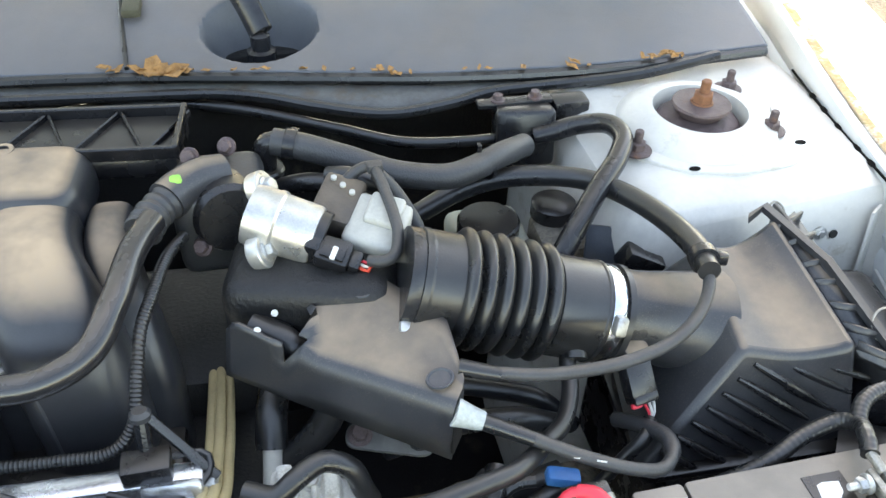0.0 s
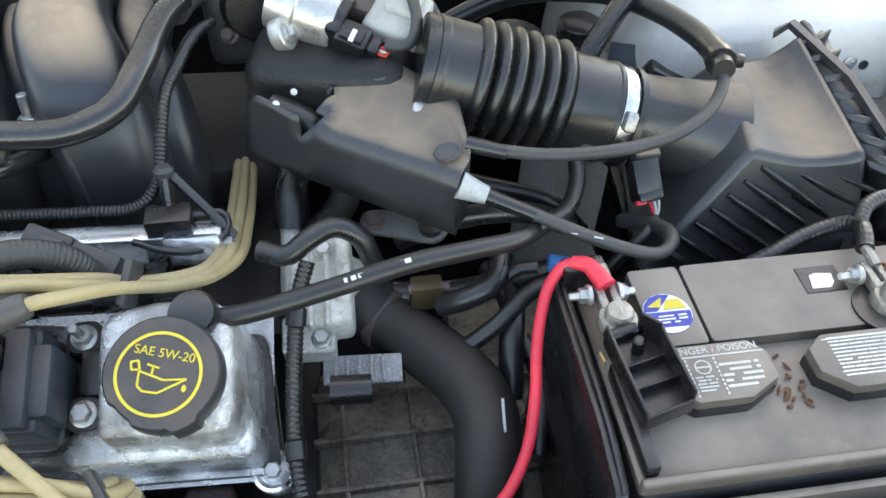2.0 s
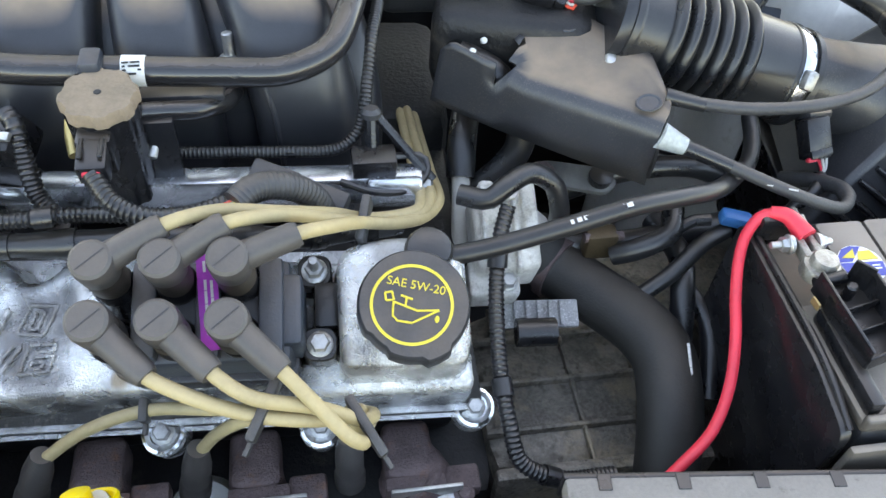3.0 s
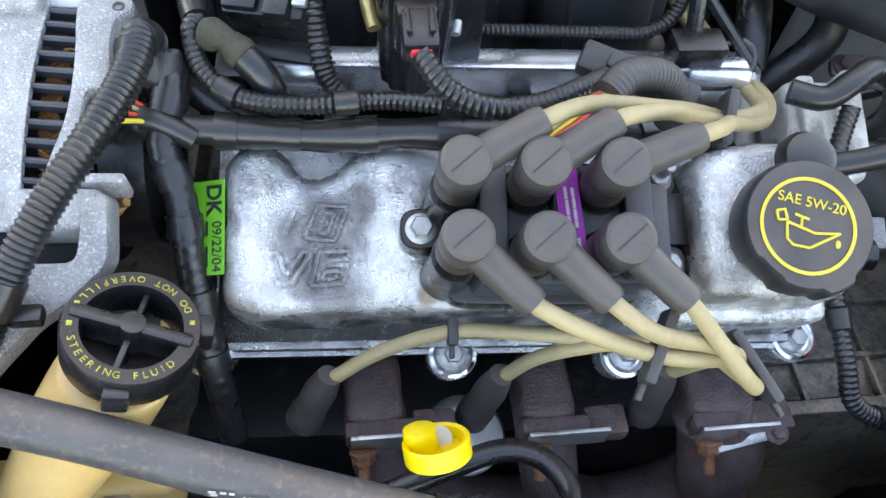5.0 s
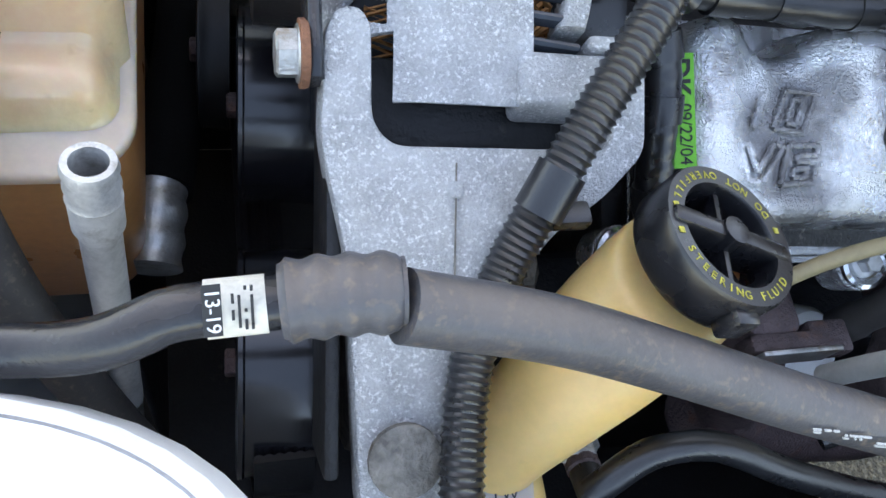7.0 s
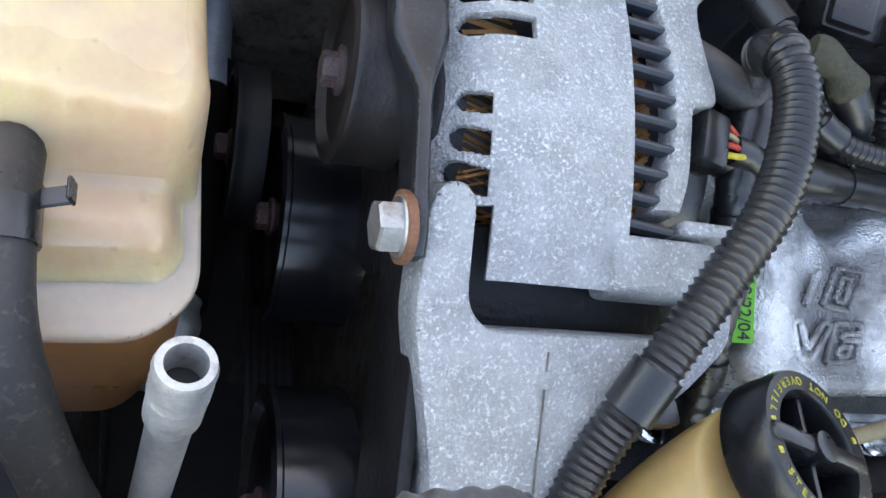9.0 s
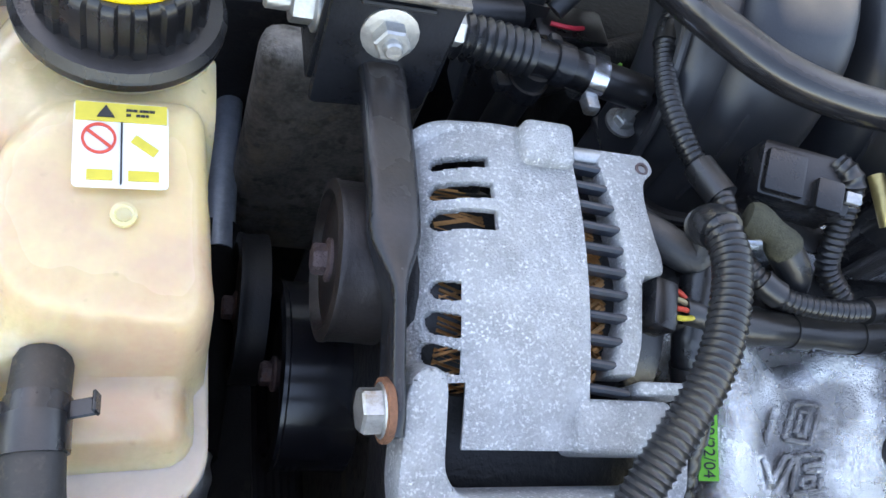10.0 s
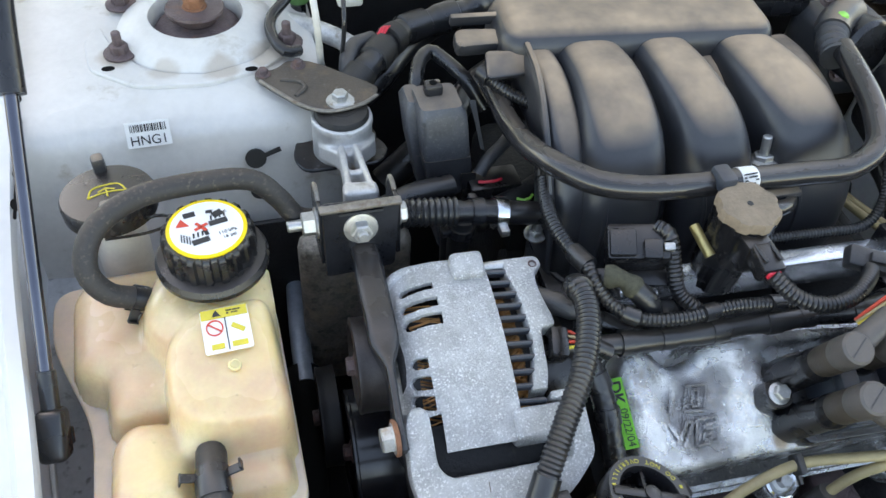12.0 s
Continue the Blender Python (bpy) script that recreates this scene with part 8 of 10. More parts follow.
for k, (pts, r, mt) in enumerate((
        ([(-0.527, 0.628, 0.900), (-0.525, 0.645, 0.912), (-0.515, 0.668, 0.918), (-0.493, 0.684, 0.914)], 0.0085, RUBBER_GREY),
        ([(-0.52, 0.645, 0.870), (-0.49, 0.66, 0.885), (-0.455, 0.70, 0.890), (-0.40, 0.735, 0.900)], 0.013, RUBBER),
        ([(-0.580, 0.765, 0.898), (-0.564, 0.748, 0.902), (-0.546, 0.734, 0.902), (-0.521, 0.712, 0.900), (-0.495, 0.682, 0.895)], 0.0100, BARE_ALU),
        ([(-0.474, 0.585, 0.890), (-0.473, 0.589, 0.925), (-0.463, 0.614, 0.934), (-0.450, 0.624, 0.935), (-0.440, 0.614, 0.931), (-0.427, 0.592, 0.925), (-0.410, 0.575, 0.90)], 0.0068, RUBBER),
        ([(-0.43, 0.518, 0.872), (-0.420, 0.525, 0.882), (-0.402, 0.538, 0.886), (-0.388, 0.556, 0.884), (-0.380, 0.58, 0.875)], 0.0062, RUBBER_GREY),
        ([(-0.53, 0.49, 0.872), (-0.50, 0.497, 0.878), (-0.46, 0.505, 0.875)], 0.0105, RUBBER),
        ([(-0.44, 0.49, 0.84), (-0.40, 0.50, 0.85), (-0.36, 0.52, 0.85)], 0.012, BLOCK),
        ([(-0.50, 0.60, 0.80), (-0.44, 0.62, 0.84), (-0.38, 0.68, 0.85), (-0.30, 0.72, 0.86)], 0.016, RUBBER),
        ([(-0.552, 0.80, 0.952), (-0.560, 0.76, 0.945), (-0.566, 0.742, 0.935), (-0.586, 0.713, 0.930), (-0.589, 0.688, 0.928), (-0.580, 0.664, 0.924), (-0.566, 0.672, 0.918)], 0.0055, STEEL_BLACK),
        ([(-0.545, 0.80, 0.968), (-0.550, 0.70, 0.978), (-0.5515, 0.652, 0.968), (-0.548, 0.660, 0.915), (-0.545, 0.69, 0.87)], 0.0032, WHITE_SOFT),
        ([(-0.515, 0.80, 0.960), (-0.520, 0.70, 0.975), (-0.526, 0.650, 0.960), (-0.527, 0.668, 0.90), (-0.525, 0.69, 0.86)], 0.0022, RUBBER))):
    hose("rear_hose" if r > 0.006 else "rear_lead", ("black rubber hose in the clutter behind the mount" if mt in (RUBBER, BLOCK) else "dull aluminium coolant pipe behind the mount" if mt is BARE_ALU else "pale plastic sleeve behind the mount" if mt is WHITE_SOFT else "dark lead in the clutter behind the mount" if mt is STEEL_BLACK else "grey wiring branch behind the mount"), pts, r, mt, n=12)
rt = thing("rear_harness", "thick black taped wiring trunk with red strands behind the mount", "harness", (-0.47, 0.68, 0.91))
RT = [(-0.532, 0.612, 0.885), (-0.520, 0.630, 0.906), (-0.501, 0.648, 0.912), (-0.478, 0.678, 0.913), (-0.451, 0.701, 0.911), (-0.420, 0.713, 0.910), (-0.386, 0.722, 0.912), (-0.34, 0.745, 0.91)]
part("trunk", tube(RT, lambda k: 0.0135 + 0.0014 * math.sin(k * 31) + 0.0010 * math.sin(k * 77), 18, 0.003), RUBBER, rt)
rp_ = spline(RT, 0.003)
for c, w in ((0.14, 0.010), (0.30, 0.014), (0.42, 0.008), (0.55, 0.016), (0.72, 0.010)):
    k = int(c * (len(rp_) - 2))
    part("tape_band", lathe([(0.0140, -w), (0.0158, -w * 0.9), (0.0162, 0), (0.0156, w * 0.9), (0.0140, w)], axis_frame(rp_[k], rp_[k + 1]), 18), RUBBER_MATTE if c < 0.5 else RUBBER, rt)
for k in range(3):
    part("red_strand", tube([(-0.492 + 0.003 * k, 0.668, 0.925), (-0.486 + 0.003 * k, 0.676, 0.930), (-0.479 + 0.003 * k, 0.686, 0.926)], 0.0012, 6), RED, rt)
for x, y, z, w, h in ((-0.505, 0.735, 0.935, 0.026, 0.022), (-0.437, 0.735, 0.938, 0.040, 0.016)):
    pb_ = thing("pale_connector", "off-white plastic connector shell near the bulkhead", "connector", (x, y, z))
    part("shell", box(x, y, z, w, 0.016, h, 0.004, 3), WHITE_SOFT, pb_)
    part("latch", box(x, y - 0.009, z + 0.002, w * 0.4, 0.004, h * 0.5, 0.001, 1), GREY_PRINT, pb_)
    part("tail", tube([(x, y + 0.006, z), (x + 0.004, y + 0.030, z - 0.010), (x, y + 0.06, z - 0.03)], 0.006, 10), RUBBER, pb_)
gc_ = thing("bulkhead_plug", "dark green plastic plug at the bulkhead", "plug", (-0.553, 0.752, 0.93))
part("cap", lathe([(0.011, -0.012), (0.012, 0.0), (0.010, 0.006), (0.004, 0.008)], Matrix.Translation((-0.553, 0.765, 0.928)), 20), M("dark_green_plastic", (0.05, 0.14, 0.04), 0.4, 0, 0.2, 60, 300, 0.05), gc_)
part("stem", tube([(-0.553, 0.765, 0.92), (-0.553, 0.77, 0.86)], 0.008, 12), RUBBER, gc_)
fp_ = thing("frayed_tape_flap", "frayed grey tape flap hanging by the manifold", "tape", (-0.431, 0.55, 0.92))
part("flap", prism(rounded([(-0.004, -0.036), (0.002, -0.038), (0.004, -0.010), (0.006, 0.018), (-0.005, 0.020), (-0.003, -0.008)], 0.001, 2), 0, 0.0012, frame_at((-0.4305, 0.543, 0.918), 14, 55) @ Matrix.Diagonal((0.55, 0.8, 1, 1))), RUBBER_GREY, fp_)
ct = thing("wire_splice", "taped wire splice with red and green strands", "splice", (-0.41, 0.51, 0.87))
part("tape", box(-0.415, 0.520, 0.858, 0.05, 0.030, 0.014, 0.004), PLASTIC_CLEAN, ct)
part("red_strand", tube([(-0.432, 0.512, 0.868), (-0.420, 0.508, 0.870), (-0.410, 0.512, 0.868)], 0.0015, 6), RED, ct)
part("green_strand", tube([(-0.402, 0.490, 0.862), (-0.394, 0.486, 0.862), (-0.386, 0.492, 0.862)], 0.0015, 6), PLUG_GREEN, ct)

# ================= battery side =================
def battery():
    t = thing("car_battery", "dusty brown-black car battery with two raised vent covers", "battery", (0.295, 0.2, 0.66))
    part("case", box(0.295, 0.200, 0.763, 0.250, 0.158, 0.190, 0.006, 2), PLASTIC, t)
    part("rear_deck", prism(rounded([(0.244, 0.211), (0.416, 0.211), (0.416, 0.278), (0.244, 0.278)], 0.003, 2), 0.856, 0.8755, None, 0.0012, 2), BATTERY, t)
    part("corner_deck", prism(rounded([(0.206, 0.211), (0.2425, 0.211), (0.2425, 0.278), (0.206, 0.278)], 0.003, 2), 0.856, 0.8750, None, 0.0012, 2), BATTERY, t)
    part("front_deck", box(0.295, 0.168, 0.862, 0.254, 0.092, 0.008, 0.002), BATTERY, t)
    part("front_edge", box(0.295, 0.1235, 0.866, 0.254, 0.0065, 0.012, 0.0025, 3), BATTERY, t, "worn grey-edged front rim")
    part("end_rim", box(0.4185, 0.168, 0.868, 0.0065, 0.092, 0.014, 0.002), BATTERY, t)
    part("end_ledge", box(0.432, 0.185, 0.858, 0.018, 0.125, 0.012, 0.003), BATTERY, t)
    part("end_slot", box(0.4325, 0.175, 0.866, 0.006, 0.055, 0.006, 0.0015), PLASTIC_CLEAN, t)
    for x0, x1, y0, y1 in ((0.198, 0.272, 0.164, 0.206), (0.299, 0.397, 0.162, 0.2035)):
        pts = [(x0 + 0.012, y1), (x1 - 0.010, y1), (x1, y1 - 0.010), (x1, y0 + 0.012), (x1 - 0.022, y0), (x0 + 0.018, y0), (x0, y0 + 0.014), (x0, y1 - 0.010)]
        part("vent_cover", prism(pts, 0.866, 0.8815, None, 0.0014, 2), BATTERY, t)
        part("cover_shadow_gap", prism([((x - (x0 + x1) / 2) * 1.015 + (x0 + x1) / 2, (y - (y0 + y1) / 2) * 1.03 + (y0 + y1) / 2) for x, y in pts], 0.8655, 0.874, None), PLASTIC_CLEAN, t)
    # print on the covers
    T = lambda x, y: Matrix.Translation((x, y, 0.8816))
    text("print", "DANGER / POISON", 0.0072, T(0.236, 0.2010), GREY_PRINT, t)
    g = box(0.236, 0.1965, 0.8818, 0.066, 0.0009, 0.0004)
    bars(T(0.250, 0.181), 0.026, 0.020, 5, 11, bm=g)
    bars(T(0.226, 0.1765), 0.014, 0.012, 5, 12, bm=g)
    for cx in (0.2265,):
        loft([[(cx + r * math.cos(2 * math.pi * i / 20), 0.1885 + r * math.sin(2 * math.pi * i / 20), z) for i in range(20)] for r, z in ((0.0045, 0.8816), (0.0045, 0.8820), (0.0053, 0.8820), (0.0053, 0.8816))], False, closed=True, bm=g)
        box(cx, 0.1885, 0.8818, 0.009, 0.0012, 0.0004, bm=g)
    for k in range(9):
        box(0.217, 0.194 - 0.0032 * k, 0.8818, 0.0012, 0.0018, 0.0004, bm=g)
        box(0.2355, 0.194 - 0.0032 * k, 0.8818, 0.0012, 0.0018, 0.0004, bm=g)
    part("cover_print", g, GREY_PRINT, t, "worn pale warning print")
    g = bars(T(0.341, 0.185), 0.056, 0.031, 11, 13, 0.95)
    box(0.345, 0.1985, 0.8818, 0.070, 0.0009, 0.0004, bm=g)
    box(0.340, 0.1735, 0.8818, 0.056, 0.0009, 0.0004, bm=g)
    for k in range(3):
        a = 2 * math.pi * k / 3
        box(0, 0.006, 0, 0.010, 0.003, 0.0004, m=T(0.379, 0.187) @ Matrix.Translation((0, 0, 0.0002)) @ Euler((0, 0, a)).to_matrix().to_4x4(), bm=g)
        box(0.005, 0.003, 0, 0.003, 0.006, 0.0004, m=T(0.379, 0.187) @ Matrix.Translation((0, 0, 0.0002)) @ Euler((0, 0, a)).to_matrix().to_4x4(), bm=g)
    bars(T(0.379, 0.1755), 0.012, 0.003, 1, 5, bm=g)
    part("cover_print", g, GREY_PRINT, t)
    # date square with a torn white sticker
    part("date_recess", box(0.3385, 0.2525, 0.8757, 0.030, 0.023, 0.0012, 0.0003, 1), PLASTIC_CLEAN, t)
    part("torn_sticker", prism([(0.3285, 0.2445), (0.342, 0.2440), (0.346, 0.2480), (0.3475, 0.2560), (0.336, 0.2575), (0.331, 0.256)], 0.8762, 0.8768), WHITE, t, "torn white sticker")
    # round maker's sticker: shapes only
    part("round_sticker", lathe([(0.0165, 0), (0.0165, 0.0006), (0.01, 0.0007)], Matrix.Translation((0.2222, 0.2375, 0.8752)), 36), WHITE, t, "round blue and yellow sticker")
    part("sticker_band", prism([(0.2062, 0.2385), (0.2380, 0.2380), (0.2368, 0.2290), (0.2335, 0.2255), (0.2110, 0.2260), (0.2075, 0.2300)], 0.8760, 0.8763), NAVY, t)
    part("sticker_field", prism([(0.2078, 0.2450), (0.2130, 0.2510), (0.2200, 0.2534), (0.2280, 0.2522), (0.2160, 0.2395), (0.2064, 0.2395)], 0.8760, 0.8763), NAVY, t)
    part("sticker_wedge", prism([(0.2095, 0.2430), (0.2215, 0.2505), (0.2190, 0.2420)], 0.8764, 0.8767), YELLOW_PRINT, t)
    part("sticker_wedge", prism([(0.2240, 0.2480), (0.2330, 0.2480), (0.2360, 0.2400), (0.2200, 0.2400)], 0.8764, 0.8767), YELLOW_PRINT, t)
    part("sticker_bars", bars(Matrix.Translation((0.2222, 0.2318, 0.8764)), 0.024, 0.008, 3, 6), WHITE, t)
    return t


battery()


def terminal(name, x, y, label):
    t = thing(name, label, "battery terminal", (x, y, 0.876))
    m = Matrix.Translation((x, y, 0.876))
    part("post", lathe([(0.0098, 0), (0.0092, 0.0165), (0.0080, 0.0185), (0.006, 0.0188)], m, 24), LEAD, t)
    part("clamp_ring", lathe([(0.0098, 0.003), (0.0128, 0.002), (0.0132, 0.009), (0.0122, 0.0115), (0.0098, 0.0118)], m, 28), LEAD, t)
    part("clamp_jaw", box(-0.006, 0.019, 0.008, 0.006, 0.024, 0.010, 0.002, m=m), LEAD, t)
    part("clamp_jaw", box(0.003, 0.019, 0.008, 0.006, 0.022, 0.010, 0.002, m=m), LEAD, t)
    part("clamp_bolt", hexbolt(m @ Matrix.Translation((-0.013, 0.022, 0.009)) @ Euler((0, radians(-90), 0)).to_matrix().to_4x4(), 0.0055, 0.007, 1.3, 0.006), ZINC, t)
    part("clamp_nut", hexbolt(m @ Matrix.Translation((0.007, 0.022, 0.009)) @ Euler((0, radians(90), 0)).to_matrix().to_4x4(), 0.0055, 0.006, 1.2, 0.004), RUST_BRIGHT if "neg" in label else ZINC, t)
    part("cable_crimp", tube([(x + 0.001, y + 0.026, 0.888), (x - 0.001, y + 0.040, 0.892)], 0.0055, 12, flat=0.7), LEAD, t)
    return t


terminal("battery_terminal", 0.372, 0.2235, "corroded negative battery clamp on its lead post")
terminal("battery_terminal", 0.184, 0.2300, "corroded battery clamp joined to the red cable")
ring_ = thing("terminal_seal", "black ring washer under the battery clamp", "washer", (0.372, 0.2235, 0.8755))
part("ring_washer", lathe([(0.012, 0.0), (0.0225, 0.0), (0.0225, 0.002), (0.012, 0.003)], Matrix.Translation((0.370, 0.2215, 0.8757)), 28), RUBBER, ring_)

pc = thing("terminal_cover", "open black plastic terminal cover beside the clamp", "terminal cover", (0.19, 0.19, 0.87))
CM = Matrix.Translation((0.1885, 0.1870, 0.8800)) @ Euler((radians(5), radians(-8), radians(9))).to_matrix().to_4x4() @ Matrix.Diagonal((0.84, 0.78, 1.15, 1))
part("floor", prism(rounded([(-0.019, -0.040), (0.019, -0.038), (0.021, 0.024), (0.012, 0.038), (-0.014, 0.040)], 0.005, 3), 0, 0.003, CM, 0.0008, 1), PLASTIC_CLEAN, pc)
for (x0, y0), (x1, y1), h in (((-0.0185, -0.039), (-0.0150, 0.039), 0.020), ((0.0185, -0.037), (0.0205, 0.022), 0.022), ((-0.019, -0.0395), (0.019, -0.0375), 0.014), ((0.0205, 0.022), (0.011, 0.037), 0.024)):
    L_ = math.hypot(x1 - x0, y1 - y0)
    part("wall", box(L_ / 2, 0, h / 2, L_, 0.0026, h, 0.0009, m=CM @ Matrix.Translation((x0, y0, 0)) @ Euler((0, 0, math.atan2(y1 - y0, x1 - x0))).to_matrix().to_4x4()), PLASTIC_CLEAN, pc)
for y in (-0.014, 0.006):
    part("rib", box(0, y, 0.006, 0.036, 0.0018, 0.011, 0.0006, m=CM), PLASTIC_CLEAN, pc)
part("hinge", tube([CM @ V(-0.014, 0.039, 0.006), CM @ V(0.010, 0.038, 0.006)], 0.0045, 12), PLASTIC_CLEAN, pc)
part("inner_post", lathe([(0.005, 0.003), (0.0045, 0.014), (0.003, 0.015)], CM @ Matrix.Translation((0.004, 0.022, 0)), 14), PLASTIC_CLEAN, pc)
part("brass_tab", box(-0.0245, 0.022, 0.007, 0.002, 0.010, 0.006, 0.0006, m=CM), M("dull_brass", (0.42, 0.30, 0.14), 0.4, 0.7), pc)

rc = thing("positive_cable", "bright red battery cable with red rubber boot", "battery cable", (0.17, 0.26, 0.9))
part("boot", tube([(0.1830, 0.254, 0.889), (0.1800, 0.262, 0.8905), (0.1745, 0.2710, 0.8930), (0.1650, 0.2765, 0.8915)], lambda k: 0.0072 - 0.0025 * k, 16, 0.003), RED, rc)
part("cable", tube([(0.1720, 0.2737, 0.8924), (0.1604, 0.2769, 0.8887), (0.1495, 0.2703, 0.8777), (0.1424, 0.2575, 0.8671), (0.1347, 0.2345, 0.8549), (0.1296, 0.2095, 0.8404), (0.1199, 0.1817, 0.8222), (0.1019, 0.1572, 0.8099), (0.0742, 0.1383, 0.8032), (0.05, 0.125, 0.79)], 0.0040, 16, 0.005), RED, rc)

bx_ = thing("battery_tray", "black plastic battery tray wall with worn edges", "battery tray", (0.15, 0.2, 0.75))
part("side_wall", prism(rounded([(0.118, 0.66), (0.118, 0.862), (0.165, 0.872), (0.288, 0.872), (0.288, 0.62)], 0.01, 4), -0.004, 0.004, Matrix.Translation((0.158, 0, 0)) @ Matrix(((0, 0, 1, 0), (1, 0, 0, 0), (0, 1, 0, 0), (0, 0, 0, 1))), 0.0015), PLASTIC_CLEAN, bx_)
part("front_wall", box(0.295, 0.113, 0.76, 0.27, 0.006, 0.19, 0.002), BATTERY, bx_)
part("corner_post", box(0.173, 0.276, 0.880, 0.030, 0.014, 0.022, 0.003), PLASTIC_CLEAN, bx_)
part("hold_down", box(0.176, 0.165, 0.872, 0.010, 0.075, 0.014, 0.003), PLASTIC_CLEAN, bx_)
part("top_edge", tube([(0.160, 0.275, 0.873), (0.160, 0.165, 0.873), (0.160, 0.122, 0.862)], 0.0026, 8), PLASTIC_CLEAN, bx_)

hose("negative_cable", "black taped negative battery cable", [(0.370, 0.262, 0.892), (0.376, 0.276, 0.893), (0.384, 0.292, 0.884), (0.378, 0.302, 0.876), (0.350, 0.300, 0.868), (0.318, 0.290, 0.860), (0.28, 0.29, 0.84)], 0.0064, RUBBER, "battery cable", rib=0.0004, period=0.005)
hose("negative_branch", "black corrugated cable branch to the fender", [(0.385, 0.293, 0.884), (0.395, 0.305, 0.888), (0.415, 0.313, 0.889), (0.445, 0.310, 0.884), (0.474, 0.302, 0.874), (0.482, 0.292, 0.860), (0.484, 0.270, 0.840), (0.476, 0.232, 0.815), (0.495, 0.198, 0.805), (0.520, 0.178, 0.802)], lambda k: 0.0062 if k < 0.42 else 0.0034, RUBBER, "cable", n=14, rib=0.0004, period=0.004)
sb = thing("ground_strap_clip", "black cable clip on the inner fender", "clip", (0.51, 0.32, 0.86))
part("clip_body", box(0.506, 0.320, 0.866, 0.038, 0.014, 0.011, 0.003, m=Matrix.Translation((0.506, 0.32, 0.866)) @ Euler((0, radians(-14), radians(12))).to_matrix().to_4x4() @ Matrix.Translation((-0.506, -0.32, -0.866))), BELT, sb)
part("end_cap", box(0.523, 0.324, 0.871, 0.012, 0.018, 0.015, 0.003), BELT, sb)


# ---- air filter box ----
def air_box():
    t = thing("air_filter_box", "dusty black ribbed air filter housing with wire clips", "air filter box", (0.38, 0.4, 0.8))
    A, B, C, D = V(0.323, 0.356, 0.906), V(0.416, 0.348, 0.897), V(0.410, 0.474, 0.925), V(0.338, 0.462, 0.921)
    b = bmesh.new()
    n = 14
    grid = {}
    for i in range(n + 1):
        for j in range(n + 1):
            s, q = i / n, j / n
            p = (A.lerp(B, s)).lerp(D.lerp(C, s), q)
            dip = 0.013 * math.sin(math.pi * min(1, s * 1.05)) ** 1.3 * (0.45 + 0.55 * q) + (-0.004 * max(0, (s - 0.88) / 0.12))
            p.z -= dip
            grid[i, j] = b.verts.new(p)
    for i in range(n):
        for j in range(n):
            b.faces.new((grid[i, j], grid[i + 1, j], grid[i + 1, j + 1], grid[i, j + 1]))
    low = {}

    def drop(i, j, x, y, z):
        low[i, j] = b.verts.new((x, y, z))
        return low[i, j]
    for i in range(n + 1):
        s = i / n
        drop(i, 0, 0.246 + (0.43 - 0.246) * s, 0.330 - 0.004 * s, 0.812)
        drop(i, n, 0.27 + 0.16 * s, 0.487, 0.83)
    for j in range(1, n):
        q = j / n
        drop(0, j, 0.246 + 0.024 * q, 0.330 + 0.157 * q, 0.812 + 0.018 * q)
        drop(n, j, 0.43, 0.326 + 0.161 * q, 0.812 + 0.018 * q)
    edge = [(i, 0) for i in range(n + 1)] + [(n, j) for j in range(1, n + 1)] + [(i, n) for i in range(n - 1, -1, -1)] + [(0, j) for j in range(n - 1, 0, -1)]
    for k in range(len(edge)):
        e0, e1 = edge[k], edge[(k + 1) % len(edge)]
        b.faces.new((grid[e0], grid[e1], low[e1], low[e0]))
    lid = part("lid", b, PLASTIC, t)
    bv = lid.modifiers.new("soft", "BEVEL")
    bv.width, bv.segments, bv.limit_method, bv.angle_limit = 0.006, 4, "ANGLE", radians(38)
    # outer flange with gussets
    g = bmesh.new()
    rim = [((0.386, 0.476, 0.929), (0.390, 0.482, 0.929)), ((0.405, 0.486, 0.931), (0.412, 0.491, 0.931)), ((0.429, 0.420, 0.920), (0.436, 0.422, 0.920)), ((0.439, 0.330, 0.899), (0.447, 0.331, 0.898))]
    rv = [[g.verts.new(p) for p in r] for r in rim]
    for A_, B_ in zip(rv, rv[1:]):
        g.faces.new((A_[0], A_[1], B_[1], B_[0]))
    rail = part("outer_rail", g, CAP_BLACK, t, "flat black outer rim", smooth=0)
    rail.modifiers.new("thick", "SOLIDIFY").thickness = 0.006
    sk = bmesh.new()
    a0, a1, b1, b0 = [sk.verts.new(p) for p in ((0.420, 0.489, 0.931), (0.450, 0.332, 0.895), (0.458, 0.325, 0.83), (0.436, 0.495, 0.85))]
    sk.faces.new((a0, a1, b1, b0))
    part("outer_skirt", sk, PLASTIC, t).modifiers.new("thick", "SOLIDIFY").thickness = 0.004
    g = bmesh.new()
    q4 = [g.verts.new(p) for p in ((0.411, 0.470, 0.917), (0.436, 0.484, 0.920), (0.440, 0.322, 0.886), (0.419, 0.345, 0.888))]
    g.faces.new(q4)
    fw = part("flange_web", g, PLASTIC, t)
    fw.modifiers.new("thick", "SOLIDIFY").thickness = 0.004
    for k in range(7):
        s = k / 6
        p, q = V(0.410, 0.468, 0.923).lerp(V(0.418, 0.350, 0.899), s), V(0.438, 0.478, 0.928).lerp(V(0.440, 0.330, 0.898), s)
        r = p.lerp(q, 0.5) - V(0, 0, 0.016)
        g = bmesh.new()
        f = [g.verts.new(p + V(0, 0, 0.002)), g.verts.new(q), g.verts.new(q - V(0, 0, 0.016)), g.verts.new(p - V(0, 0, 0.014))]
